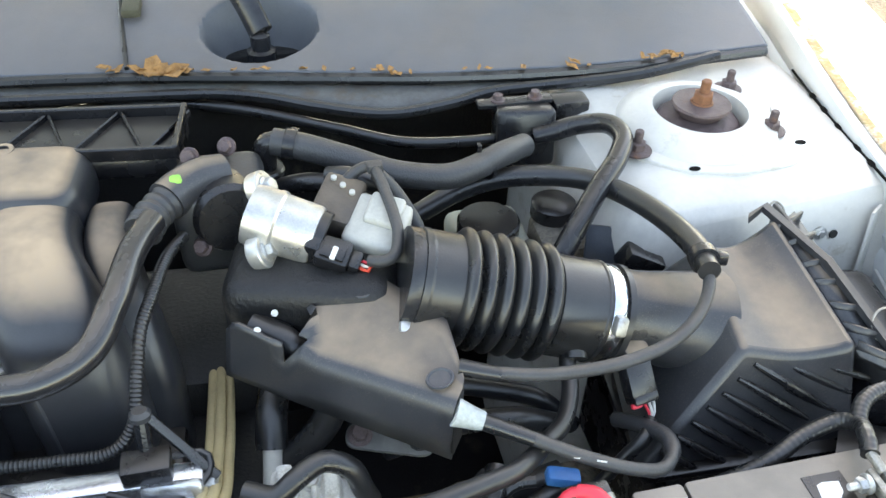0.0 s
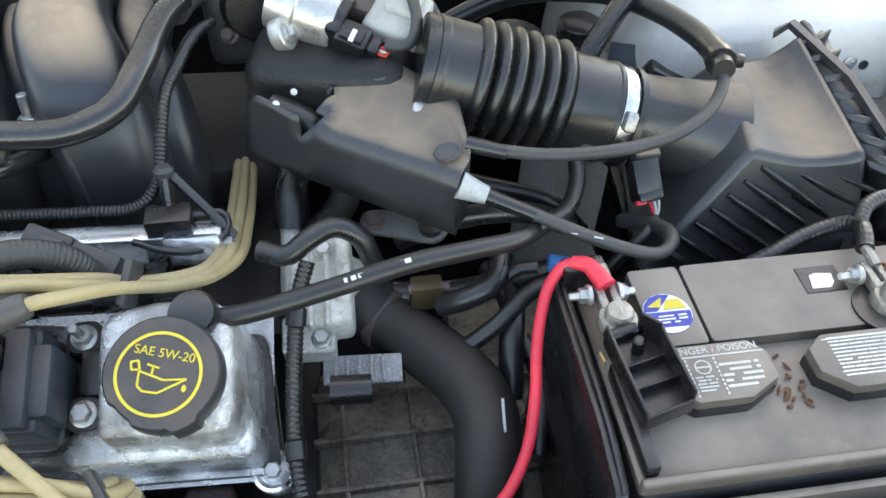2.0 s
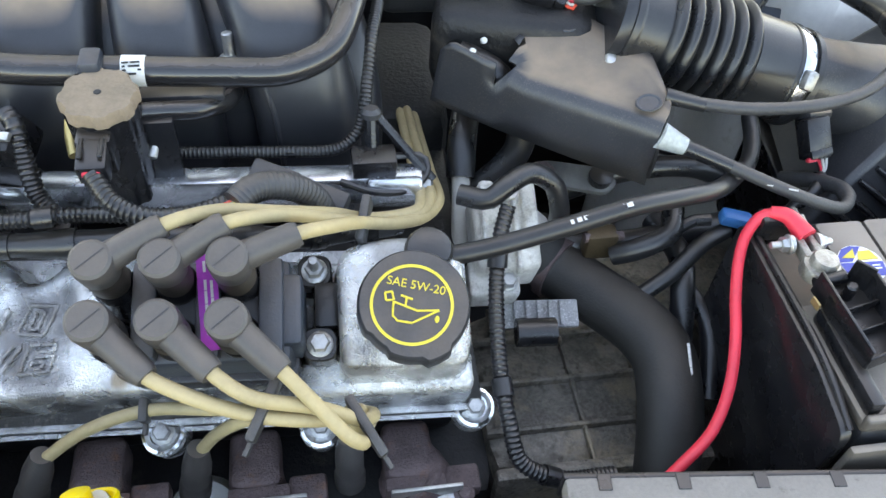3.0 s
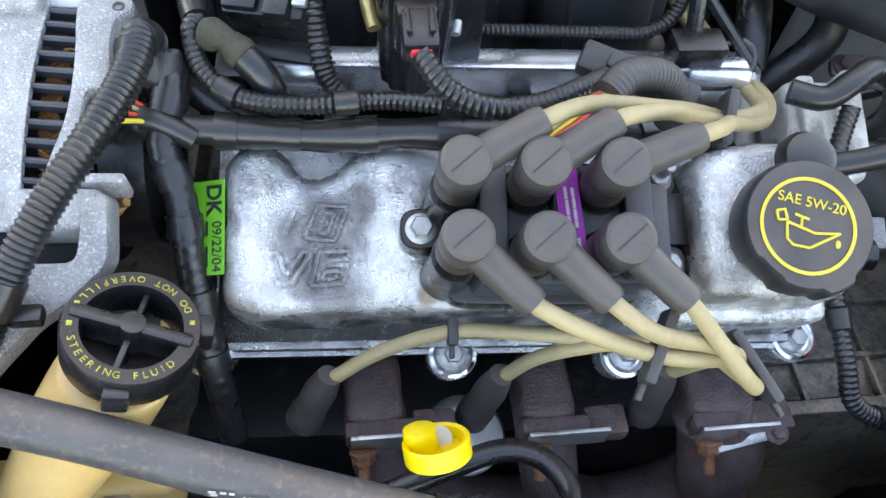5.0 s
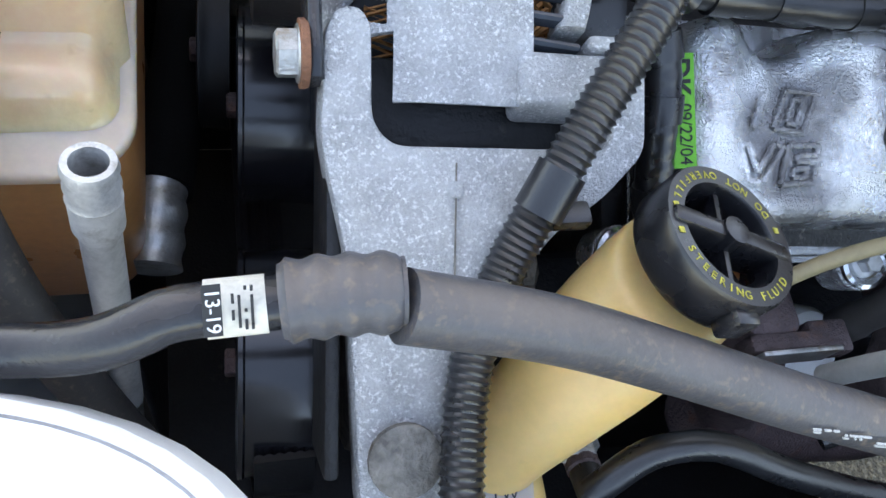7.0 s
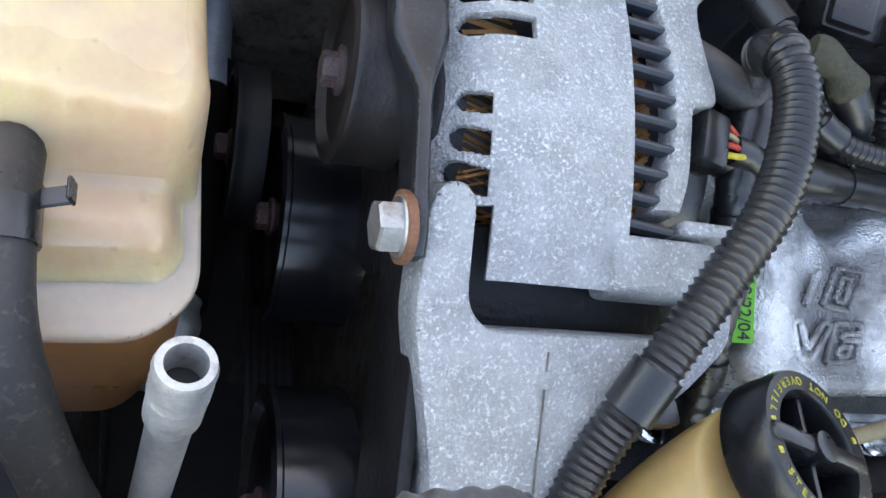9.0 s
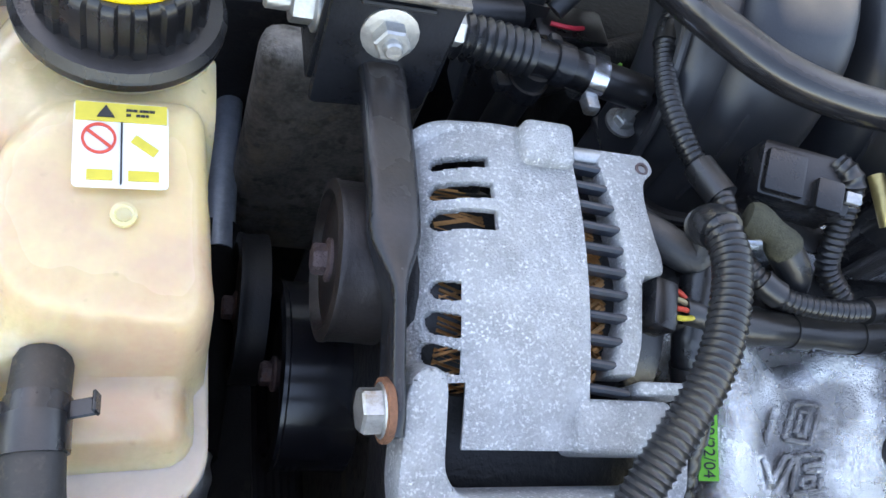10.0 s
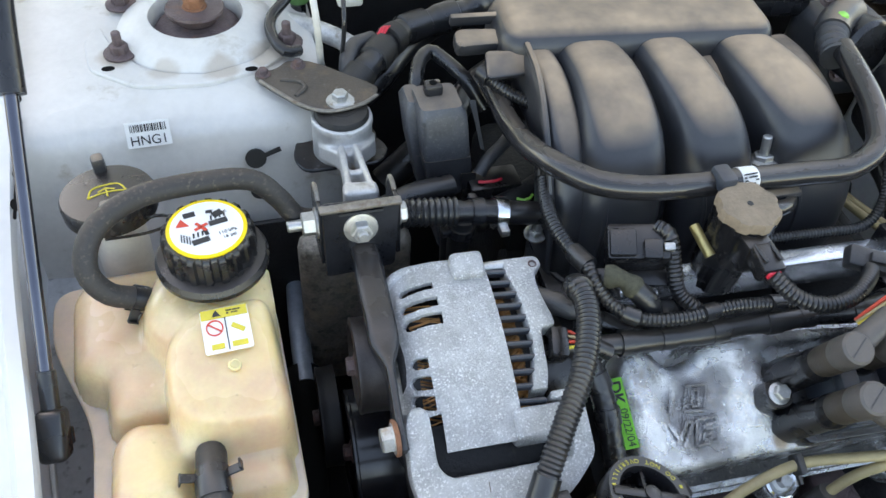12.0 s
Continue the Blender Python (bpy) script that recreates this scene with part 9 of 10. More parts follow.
        g.faces.new(f)
        ob = part("gusset", g, PLASTIC, t)
        ob.modifiers.new("thick", "SOLIDIFY").thickness = 0.0025
    # pressed ribs down the front
    for k in range(7):
        p = V(0.333, 0.3525, 0.893).lerp(V(0.262, 0.3335, 0.832), k / 6)
        q = p + V(0.062, -0.0165, -0.042) * (1.0 if k < 4 else 1.0 - 0.17 * (k - 3))
        part("front_rib", tube([p + V(0, -0.0005, 0), p.lerp(q, 0.5) + V(0, -0.0022, 0.0008), q + V(0, -0.001, 0)], lambda k: 0.0036 * (0.35 + 0.65 * math.sin(math.pi * min(max(k, 0.03), 0.97)) ** 0.5), 10, 0.006), PLASTIC_CLEAN, t)
    for p, q in (((0.367, 0.350, 0.884), (0.420, 0.338, 0.856)), ((0.388, 0.350, 0.884), (0.434, 0.341, 0.866)), ((0.362, 0.345, 0.868), (0.410, 0.335, 0.840))):
        part("front_rib", tube([p, q], lambda k: 0.0034 * (0.35 + 0.65 * math.sin(math.pi * min(max(k, 0.03), 0.97)) ** 0.5), 10, 0.006), PLASTIC_CLEAN, t)
    part("seam_flange", prism(rounded([(0.244, 0.322), (0.446, 0.314), (0.450, 0.492), (0.262, 0.492)], 0.012, 4), 0.806, 0.814, None, 0.002), PLASTIC_CLEAN, t)
    # Lower housing takes the darker plastic to paint in its shade.
    part("lower_body", box(0.365, 0.400, 0.745, 0.20, 0.165, 0.125, 0.014, 3), PLASTIC_CLEAN, t)
    part("side_body", box(0.480, 0.400, 0.820, 0.075, 0.150, 0.085, 0.020, 3, m=Matrix.Translation((0.48, 0.40, 0.82)) @ Euler((radians(6), radians(8), 0)).to_matrix().to_4x4() @ Matrix.Translation((-0.48, -0.40, -0.82))), PLASTIC_CLEAN, t)
    part("outlet_neck", tube([(0.230, 0.4295, 0.901), (0.262, 0.4245, 0.891), (0.295, 0.420, 0.882), (0.33, 0.415, 0.872)], lambda k: 0.0335 + 0.014 * k * k, 32, 0.008), PLASTIC, t)
    for c, s in (((0.449, 0.356, 0.902), 1.0), ((0.430, 0.497, 0.915), 0.5)):
        c = V(*c)
        part("wire_clip", tube([c + V(-0.010, -0.010, -0.012) * s, c + V(-0.012, 0.008, 0.004) * s, c + V(0.0, 0.014, 0.010) * s, c + V(0.012, 0.006, 0.004) * s, c + V(0.010, -0.010, -0.006) * s, c + V(-0.002, -0.014, -0.006) * s], 0.0010, 8, 0.003), LEAD, t, "bent wire spring clip")
    part("wire_clip", tube([(0.455, 0.345, 0.886), (0.462, 0.356, 0.894), (0.470, 0.348, 0.892), (0.468, 0.332, 0.882), (0.458, 0.328, 0.878)], 0.0010, 8, 0.003), LEAD, t)
    return t


air_box()
hose("intake_snorkel", "round black air inlet duct below the battery cable", [(0.415, 0.31, 0.785), (0.445, 0.285, 0.795), (0.478, 0.245, 0.790), (0.500, 0.20, 0.770), (0.51, 0.15, 0.72)], lambda k: 0.046 + (0.002 if abs(k - 0.45) < 0.03 else 0), PLASTIC_CLEAN, "duct", n=36, step=0.006, clamps=(0.42,))


# ---- ribbed intake hose ----
def intake_hose():
    a, b = V(0.082, 0.4455, 0.942), V(0.243, 0.4230, 0.895)
    t = thing("air_intake_hose", "black rubber bellows intake hose with steel clamps", "intake hose", a)

    def r(k):
        if k < 0.05:
            return 0.0375
        if k < 0.085:
            return 0.0405
        if 0.225 <= k <= 0.675:
            s = (k - 0.225) / 0.45 * 6
            return 0.0355 + 0.0110 * max(0.0, math.sin(math.pi * (s % 1))) ** 0.5
        if k > 0.91:
            return 0.0380
        return 0.0400 + (0.0010 if 0.895 < k else 0) - 0.0008 * max(0.0, k - 0.75)
    part("bellows", tube([a, a.lerp(b, 0.5), b], r, 44, 0.0011, twist=(0, 0, 1)), RUBBER, t)
    for k in (0.025, 0.950):
        p = a.lerp(b, k)
        part("band_clamp", lathe([(0.0372, -0.005), (0.0390, -0.0052), (0.0394, -0.004), (0.0394, 0.004), (0.0390, 0.0052), (0.0372, 0.005)], axis_frame(p, b + (b - a)), 44), CHROME if k > 0.5 else STEEL_BLACK, t, "steel band clamp")
        part("clamp_screw", box(0, 0, 0, 0.012, 0.016, 0.010, 0.003, m=axis_frame(p, b + (b - a)) @ Euler((0, 0, radians(200 if k < 0.5 else 150))).to_matrix().to_4x4() @ Matrix.Translation((0.041, 0, 0))), ZINC, t)
    part("end_bead", lathe([(0.037, -0.002), (0.0405, -0.001), (0.0405, 0.004), (0.037, 0.005)], axis_frame(b, b + (b - a)), 44), RUBBER, t)
    part("breather_nipple", tube([(0.214, 0.416, 0.900), (0.208, 0.402, 0.895), (0.205, 0.389, 0.887)], lambda k: 0.0115 - 0.002 * k, 18, 0.004), RUBBER, t)
    part("pale_fleck", box(0.105, 0.4085, 0.941, 0.004, 0.003, 0.004, 0.001), WHITE_SOFT, t)
    # raised maker's lettering, unreadable
    part("raised_bars", bars(axis_frame(a.lerp(b, 0.82), b) @ Euler((0, 0, radians(-62))).to_matrix().to_4x4() @ Matrix.Translation((0.0408, 0, 0)) @ Euler((radians(90), 0, radians(90))).to_matrix().to_4x4(), 0.016, 0.007, 1, 2, 1.0, 0.0012), RUBBER, t)
    return t


intake_hose()

# ---- throttle linkage shield ----
def throttle_shield():
    """Folded cover: a dusty sloping top, a rounded fold and a long front wall with a notch above its free end."""
    t = thing("throttle_shield", "dusty black plastic throttle linkage shield with two dimples", "throttle cover", (0.04, 0.4, 0.93))
    top = lambda x, y: V(x, y, 0.8586 + 0.1626 * x + 0.1575 * y)
    wall = lambda x: V(x, 0.334 - 0.722 * (x - 0.093), 0.0)
    back = [(0.1070, 0.3520), (0.1068, 0.3720), (0.1063, 0.3990), (0.0880, 0.4260), (0.0660, 0.4530), (0.0415, 0.4700), (0.0240, 0.4630), (0.0070, 0.4550), (0.0190, 0.4370), (0.0030, 0.4190)]
    b = bmesh.new()
    rows = []
    n = len(back)
    for i, q in enumerate(back):
        w = wall(0.0950 - (0.0950 + 0.0010) * i / (n - 1))
        zt = top(w.x, w.y).z
        foot = V(w.x, w.y - 0.002, 0.8715)
        pts = [foot, foot.lerp(V(w.x, w.y, zt - 0.014), 0.5), V(w.x, w.y, zt - 0.014)]
        for a in (25, 50, 75, 95):
            o = V(0.585, 0.811, 0)
            pts.append(V(w.x, w.y, zt - 0.014) + o * (0.016 * (1 - math.cos(radians(a)))) + V(0, 0, 0.0145 * math.sin(radians(a))))
        e = Vector(top(*q))
        pts += [pts[-1].lerp(e, k) for k in (0.33, 0.66, 1.0)]
        rows.append([b.verts.new(p) for p in pts])
    # free wall end past the notch: its top edge dips and rises again
    for k, (x, z) in enumerate(((-0.010, 0.9290), (-0.020, 0.9300), (-0.030, 0.9330), (-0.038, 0.9345), (-0.0425, 0.9320), (-0.0470, 0.925))):
        w = wall(x)
        foot = V(w.x - 0.0012 * k, w.y - 0.002, 0.8720 + 0.0015 * k)
        hi = V(w.x, w.y, z)
        rows.append([b.verts.new(foot.lerp(hi, j / 9)) for j in range(10)])
    for A, B in zip(rows, rows[1:]):
        for j in range(9):
            if A in rows[:n] and B not in rows[:n] and j > 5:
                continue
            b.faces.new((A[j], B[j], B[j + 1], A[j + 1]))
    # end wall turned down at the cable side
    low = [b.verts.new((0.0955 + (v.co.x - 0.0950) * 0.9 + 0.0005, v.co.y - 0.004, 0.8800)) for v in rows[0][2:]]
    for j in range(len(low) - 1):
        b.faces.new((rows[0][2 + j], rows[0][3 + j], low[j + 1], low[j]))
    ob = part("shell", b, PLASTIC, t, smooth=50)
    md = ob.modifiers.new("thick", "SOLIDIFY")
    md.thickness = 0.0026
    for x, y in ((0.0530, 0.4430), (0.0910, 0.3545)):
        m = Matrix.Translation(top(x, y) + V(0, 0, 0.0012)) @ Euler((radians(9), radians(-9), 0)).to_matrix().to_4x4() @ Matrix.Diagonal((1.0, 0.85, 1, 1))
        part("screw_dimple", lathe([(0.0001, -0.0016), (0.005, -0.0014), (0.0075, 0.0002), (0.0082, 0.0010), (0.0092, 0.0010), (0.0098, 0.0)], m, 28), PLASTIC_BLUE, t)
    return t


throttle_shield()
tc = thing("throttle_cable", "grey sheathed throttle cable looping up to the bulkhead", "cable", (0.12, 0.36, 0.93))
part("end_sleeve", tube([(0.106, 0.3620, 0.930), (0.133, 0.3515, 0.928)], lambda k: 0.0062 - 0.001 * k, 14), RUBBER, tc)
part("sheath", tube([(0.125, 0.3545, 0.9285), (0.165, 0.3440, 0.929), (0.223, 0.3440, 0.930), (0.265, 0.356, 0.933), (0.294, 0.378, 0.938), (0.308, 0.402, 0.945), (0.306, 0.42, 0.952)], 0.0047, 14, 0.005), RUBBER_GREY, tc)
sc = thing("cruise_cable", "grey sheathed speed control cable with pale grommet", "cable", (0.1, 0.33, 0.91))
part("grommet", tube([(0.0975, 0.3370, 0.9150), (0.110, 0.3325, 0.9105), (0.116, 0.330, 0.909)], lambda k: 0.0100 - 0.0035 * k, 14, 0.003), M("pale_grommet", (0.42, 0.45, 0.44), 0.5), sc, "pale grey grommet")
part("end_sleeve", tube([(0.114, 0.331, 0.909), (0.147, 0.314, 0.902)], lambda k: 0.0062 - 0.001 * k, 14), RUBBER, sc)
part("sheath", tube([(0.140, 0.318, 0.9035), (0.181, 0.297, 0.894), (0.212, 0.290, 0.883), (0.234, 0.291, 0.875), (0.25, 0.305, 0.868), (0.256, 0.323, 0.862), (0.25, 0.345, 0.85), (0.24, 0.37, 0.83)], lambda k: 0.0048 if k < 0.62 else 0.0062, 14, 0.005), RUBBER_GREY, sc)
part("sheath_print", bars(frame_at((0.183, 0.2925, 0.8975), -22, 40, 0), 0.03, 0.0025, 1, 5, 0.9, 0.001), GREY_PRINT, sc)

# breather pipe from the oil cap to the intake hose
bp_ = thing("breather_pipe", "black hard plastic breather pipe with white print", "pipe", (-0.08, 0.25, 0.9))
part("pipe", tube([(-0.0880, 0.2555, 0.8930), (-0.0471, 0.2562, 0.8973), (0.0134, 0.2632, 0.9073), (0.0531, 0.2703, 0.9123), (0.1014, 0.2841, 0.9055), (0.1313, 0.2968, 0.8968), (0.1587, 0.3209, 0.8847), (0.1817, 0.3434, 0.8766), (0.1954, 0.3696, 0.8782), (0.1999, 0.3912, 0.8850), (0.205, 0.400, 0.890)], 0.0066, 18, 0.005), M("shiny_black_pipe", (0.017, 0.017, 0.018), 0.3, 0, 0.3, 40, 300, 0.05, dust=0.04, dust_col=TAN), bp_)
for k in range(9):
    pm_ = V(0.0134, 0.2632, 0.9073).lerp(V(0.0531, 0.2703, 0.9123), k / 8)
    part("print_mark", box(0, 0, 0.0066, 0.0022 + 0.0010 * (k % 3), 0.0030, 0.0006, m=Matrix.Translation(pm_) @ Euler((radians(22), radians(-6), radians(10))).to_matrix().to_4x4()), GREY_PRINT, bp_)
part("rubber_seat", lathe([(0.0150, -0.010), (0.0155, 0.003), (0.0135, 0.008), (0.009, 0.010)], EN @ Matrix.Translation((0.1440, 0.0375, 0.046)), 24), RUBBER, bp_)

# idle valve and pressure sensor module
eg = thing("idle_air_valve", "cast aluminium valve body with bolted triangular flange", "valve", (0.0, 0.5, 0.96))
VM = axis_frame((-0.012, 0.510, 0.9625), (0.033, 0.490, 0.950))
SATIN = M("satin_cast_metal", (0.52, 0.51, 0.49), 0.30, 0.75, 0.2, 60, 700, 0.12, stain=(0.30, 0.26, 0.20), stain_at=0.62, stain_scale=50)
part("valve_body", lathe([(0.0235, -0.010), (0.0245, -0.004), (0.0245, 0.006), (0.0255, 0.008), (0.0255, 0.012), (0.0238, 0.014), (0.0236, 0.040), (0.0225, 0.043), (0.021, 0.0435)], VM, 36), SATIN, eg)
part("black_end", lathe([(0.0212, 0.040), (0.0212, 0.050), (0.019, 0.051), (0.018, 0.044), (0.0001, 0.043)], VM, 32), PLASTIC_CLEAN, eg)
FM = Matrix.Translation((-0.014, 0.509, 0.962)) @ axis_frame((0, 0, 0), (0.055, -0.02, 0.030)).to_3x3().to_4x4()
fl_ = [FM.inverted() @ V(*p) for p in ((-0.007, 0.532, 0.975), (-0.015, 0.486, 0.950), (0.012, 0.520, 0.962))]
hull = [(p.x * 1.35, p.y * 1.35) for p in fl_]
part("flange", prism(rounded(hull, 0.012, 6), -0.006, 0.004, FM, 0.001), SATIN, eg)
for p in fl_[:2]:
    part("flange_ear", lathe([(0.0135, -0.006), (0.0140, -0.004), (0.0140, 0.004), (0.0130, 0.005)], FM @ Matrix.Translation((p.x, p.y, 0)), 24), SATIN, eg)
    part("bolt", hexbolt(FM @ Matrix.Translation((p.x, p.y, 0.005)), 0.0068, 0.007, 1.35), ZINC, eg)
ec = thing("valve_connector", "black valve connector with red and white wires", "connector", (0.04, 0.47, 0.95))
EC = Matrix.Translation((0.034, 0.4715, 0.951)) @ Euler((radians(20), radians(14), radians(-24))).to_matrix().to_4x4()
part("socket", box(-0.014, 0.004, 0, 0.012, 0.020, 0.020, 0.003, m=EC), PLASTIC_CLEAN, ec)
part("plug", box(0.002, 0, 0, 0.026, 0.022, 0.018, 0.003, m=EC), PLASTIC_CLEAN, ec)
part("latch_frame", box(0.002, -0.002, 0.010, 0.018, 0.013, 0.004, 0.001, m=EC), PLASTIC_CLEAN, ec)
part("white_latch", box(0.003, -0.004, 0.0115, 0.004, 0.011, 0.0025, 0.0008, m=EC), WHITE, ec)
part("wire_seal", box(0.019, 0, 0, 0.010, 0.016, 0.012, 0.003, m=EC), PLASTIC_CLEAN, ec)
for k, c in enumerate((RED_PRINT, WHITE_SOFT, RED)):
    part("wire", tube([EC @ V(0.022, -0.003 + 0.003 * k, 0.001), EC @ V(0.030, -0.004 + 0.003 * k, 0.001), (0.064, 0.460, 0.949)], 0.0013, 6, 0.004), c, ec)
part("loom", tube([(0.061, 0.460, 0.950), (0.070, 0.455, 0.952), (0.079, 0.456, 0.955), (0.085, 0.472, 0.962), (0.085, 0.490, 0.967), (0.083, 0.512, 0.971), (0.080, 0.532, 0.975), (0.077, 0.544, 0.976), (0.066, 0.546, 0.972), (0.055, 0.541, 0.966), (0.048, 0.545, 0.950)], 0.0046, 12, 0.003), RUBBER_GREY, ec)
part("loom_tie", box(0.079, 0.541, 0.977, 0.013, 0.010, 0.008, 0.002), RUBBER_GREY, ec)
sm_ = thing("pressure_sensor", "off-white blocky pressure sensor module with brown end", "sensor", (0.06, 0.53, 0.94))
SM = Matrix.Translation((0.060, 0.509, 0.945)) @ Euler((radians(12), radians(9), radians(-26))).to_matrix().to_4x4() @ Matrix.Scale(1.14, 4)
PALE = M("aged_white_plastic", (0.46, 0.45, 0.41), 0.45, 0, 0.15, 45, 400, 0.1, dust=0.25, dust_col=(0.36, 0.31, 0.24), stain=(0.30, 0.27, 0.22), stain_at=0.62, stain_scale=50)
part("pale_body", box(0.014, -0.002, -0.002, 0.040, 0.044, 0.034, 0.005, 3, m=SM), PALE, sm_)
part("top_step", box(0.016, 0.006, 0.016, 0.024, 0.026, 0.008, 0.003, 3, m=SM), PALE, sm_)
part("side_lug", box(0.036, -0.006, 0.002, 0.012, 0.014, 0.018, 0.003, 2, m=SM), PALE, sm_)
part("lower_body", box(0.012, -0.018, -0.024, 0.036, 0.016, 0.030, 0.004, m=SM), PALE, sm_)
part("side_lug", box(0.026, -0.024, -0.006, 0.010, 0.010, 0.020, 0.003, m=SM), PALE, sm_)
part("brown_end", box(-0.018, 0.008, 0.002, 0.030, 0.042, 0.026, 0.004, m=SM), M("brown_plastic", (0.060, 0.050, 0.044), 0.5, 0, 0.2, 60, 400, 0.2, dust=0.4, dust_col=TAN), sm_)
for k in range(3):
    part("pale_pin", lathe([(0.0022, 0), (0.0022, 0.002), (0.001, 0.0024)], SM @ Matrix.Translation((-0.026 + 0.008 * k, 0.022 - 0.004 * k, 0.0148)), 10), PALE, sm_)
hose("sensor_vacuum_hose", "thin grey vacuum hose from the sensor into the gap", [(0.080, 0.545, 0.968), (0.090, 0.541, 0.958), (0.099, 0.536, 0.945), (0.110, 0.524, 0.925), (0.116, 0.515, 0.90)], 0.0062, RUBBER_GREY)
th = thing("throttle_casting", "dark throttle casting below the pressure sensor", "throttle", (0.04, 0.46, 0.9))
part("casting", box(0.020, 0.478, 0.905, 0.13, 0.075, 0.075, 0.015, 3, m=Matrix.Translation((0.02, 0.478, 0.905)) @ Euler((0, 0, radians(-14))).to_matrix().to_4x4() @ Matrix.Translation((-0.02, -0.478, -0.905))), BLOCK, th)
for p in ((-0.012, 0.4445, 0.925), (-0.025, 0.424, 0.930)):
    part("pale_pin", lathe([(0.0026, 0), (0.0026, 0.003), (0.0014, 0.0036)], axis_frame(p, (p[0], p[1] - 0.1, p[2] + 0.08)), 12), GREY_PRINT, th)

SHINY_PIPE = M("shiny_black_hose", (0.014, 0.014, 0.016), 0.24, 0, 0.3, 40, 300, 0.04, dust=0.12, dust_col=TAN)
# big hoses at the bulkhead
hose("brake_booster_hose", "thick black vacuum hose across the bulkhead", [(0.003, 0.612, 0.965), (0.023, 0.605, 0.963), (0.063, 0.597, 0.950), (0.104, 0.584, 0.938), (0.151, 0.582, 0.930), (0.177, 0.593, 0.928), (0.207, 0.612, 0.926), (0.240, 0.640, 0.915)], 0.0118, RUBBER_GREY, n=20, clamps=(0.06,))
be = thing("vacuum_elbow", "black plastic vacuum elbow at the end of the booster hose", "fitting", (-0.008, 0.612, 0.93))
part("elbow", tube([(-0.006, 0.613, 0.90), (-0.006, 0.613, 0.945), (-0.002, 0.613, 0.962), (0.012, 0.609, 0.965)], lambda k: 0.0125 - 0.003 * k, 18, 0.003), PLASTIC_CLEAN, be)
part("collar", lathe([(0.016, 0), (0.0165, 0.002), (0.0165, 0.010), (0.015, 0.012)], Matrix.Translation((-0.006, 0.613, 0.928)), 24), PLASTIC_CLEAN, be)
part("collar", lathe([(0.0175, 0), (0.018, 0.003), (0.018, 0.014), (0.016, 0.016)], Matrix.Translation((-0.006, 0.613, 0.905)), 24), PLASTIC_CLEAN, be)
hose("short_vacuum_hose", "black printed vacuum hose beside the pressure sensor", [(0.002, 0.600, 0.925), (0.030, 0.585, 0.938), (0.060, 0.572, 0.935), (0.085, 0.565, 0.915)], 0.0085, RUBBER)
hose("heater_hose", "black heater hose sweeping over to the air box", [(0.117, 0.597, 0.875), (0.167, 0.608, 0.893), (0.204, 0.607, 0.903), (0.239, 0.598, 0.908), (0.277, 0.577, 0.914), (0.301, 0.528, 0.926), (0.312, 0.470, 0.938), (0.311, 0.425, 0.947), (0.305, 0.398, 0.951)], lambda k: 0.0098 if k < 0.965 else 0.0085, RUBBER, n=20, clamps=(0.955,))
hose("drain_hose", "black rubber hose arching down behind the intake", [(0.262, 0.672, 0.903), (0.278, 0.668, 0.908), (0.300, 0.661, 0.918), (0.324, 0.640, 0.930), (0.326, 0.608, 0.934), (0.308, 0.577, 0.932), (0.282, 0.549, 0.926), (0.254, 0.520, 0.912), (0.232, 0.500, 0.892), (0.225, 0.495, 0.865)], 0.0098, SHINY_PIPE, n=20, clamps=(0.93,))
hose("bulkhead_cable", "black cable draped along the bulkhead", [(-0.40, 0.80, 0.895), (-0.264, 0.804, 0.899), (-0.127, 0.815, 0.900), (-0.04, 0.791, 0.900), (0.071, 0.732, 0.897), (0.135, 0.700, 0.893), (0.221, 0.690, 0.893), (0.245, 0.692, 0.893)], 0.0058, RUBBER, "cable")
hose("short_vacuum_hose", "black vacuum hose stub under the sensor", [(0.10, 0.585, 0.93), (0.085, 0.560, 0.945), (0.060, 0.565, 0.955), (0.045, 0.575, 0.95)], 0.0075, RUBBER)
ez = thing("zip_tie", "black zip tie round two hoses", "zip tie", (0.2, 0.63, 0.92))
part("loop", lathe([(0.0122, -0.0025), (0.0136, -0.0025), (0.0136, 0.0025), (0.0122, 0.0025)], axis_frame((0.190, 0.602, 0.923), (0.207, 0.612, 0.926)), 24), PLASTIC_CLEAN, ez)
part("tail", box(0.184, 0.604, 0.940, 0.004, 0.006, 0.012, 0.001), PLASTIC_CLEAN, ez)
rb = thing("relay_box", "black relay box bracketed to the bulkhead", "relay box", (0.255, 0.69, 0.9))
part("box_body", box(0.256, 0.690, 0.896, 0.062, 0.036, 0.060, 0.006, 3, m=Matrix.Translation((0.256, 0.69, 0.896)) @ Euler((radians(-14), 0, radians(-8))).to_matrix().to_4x4() @ Matrix.Translation((-0.256, -0.69, -0.896))), PLASTIC_CLEAN, rb)
part("top_bracket", box(0.250, 0.708, 0.924, 0.080, 0.014, 0.006, 0.002), STEEL_BLACK, rb)
for x in (0.232, 0.272):
    part("bolt", hexbolt(Matrix.Translation((x, 0.708, 0.927)), 0.0055, 0.007, 1.4), RUST, rb)
part("plug", box(0.310, 0.708, 0.912, 0.040, 0.026, 0.024, 0.005), PLASTIC_CLEAN, rb)
bf = thing("brake_fluid_reservoir", "clouded reservoir under a black screw cap", "brake reservoir", (0.196, 0.61, 0.8))
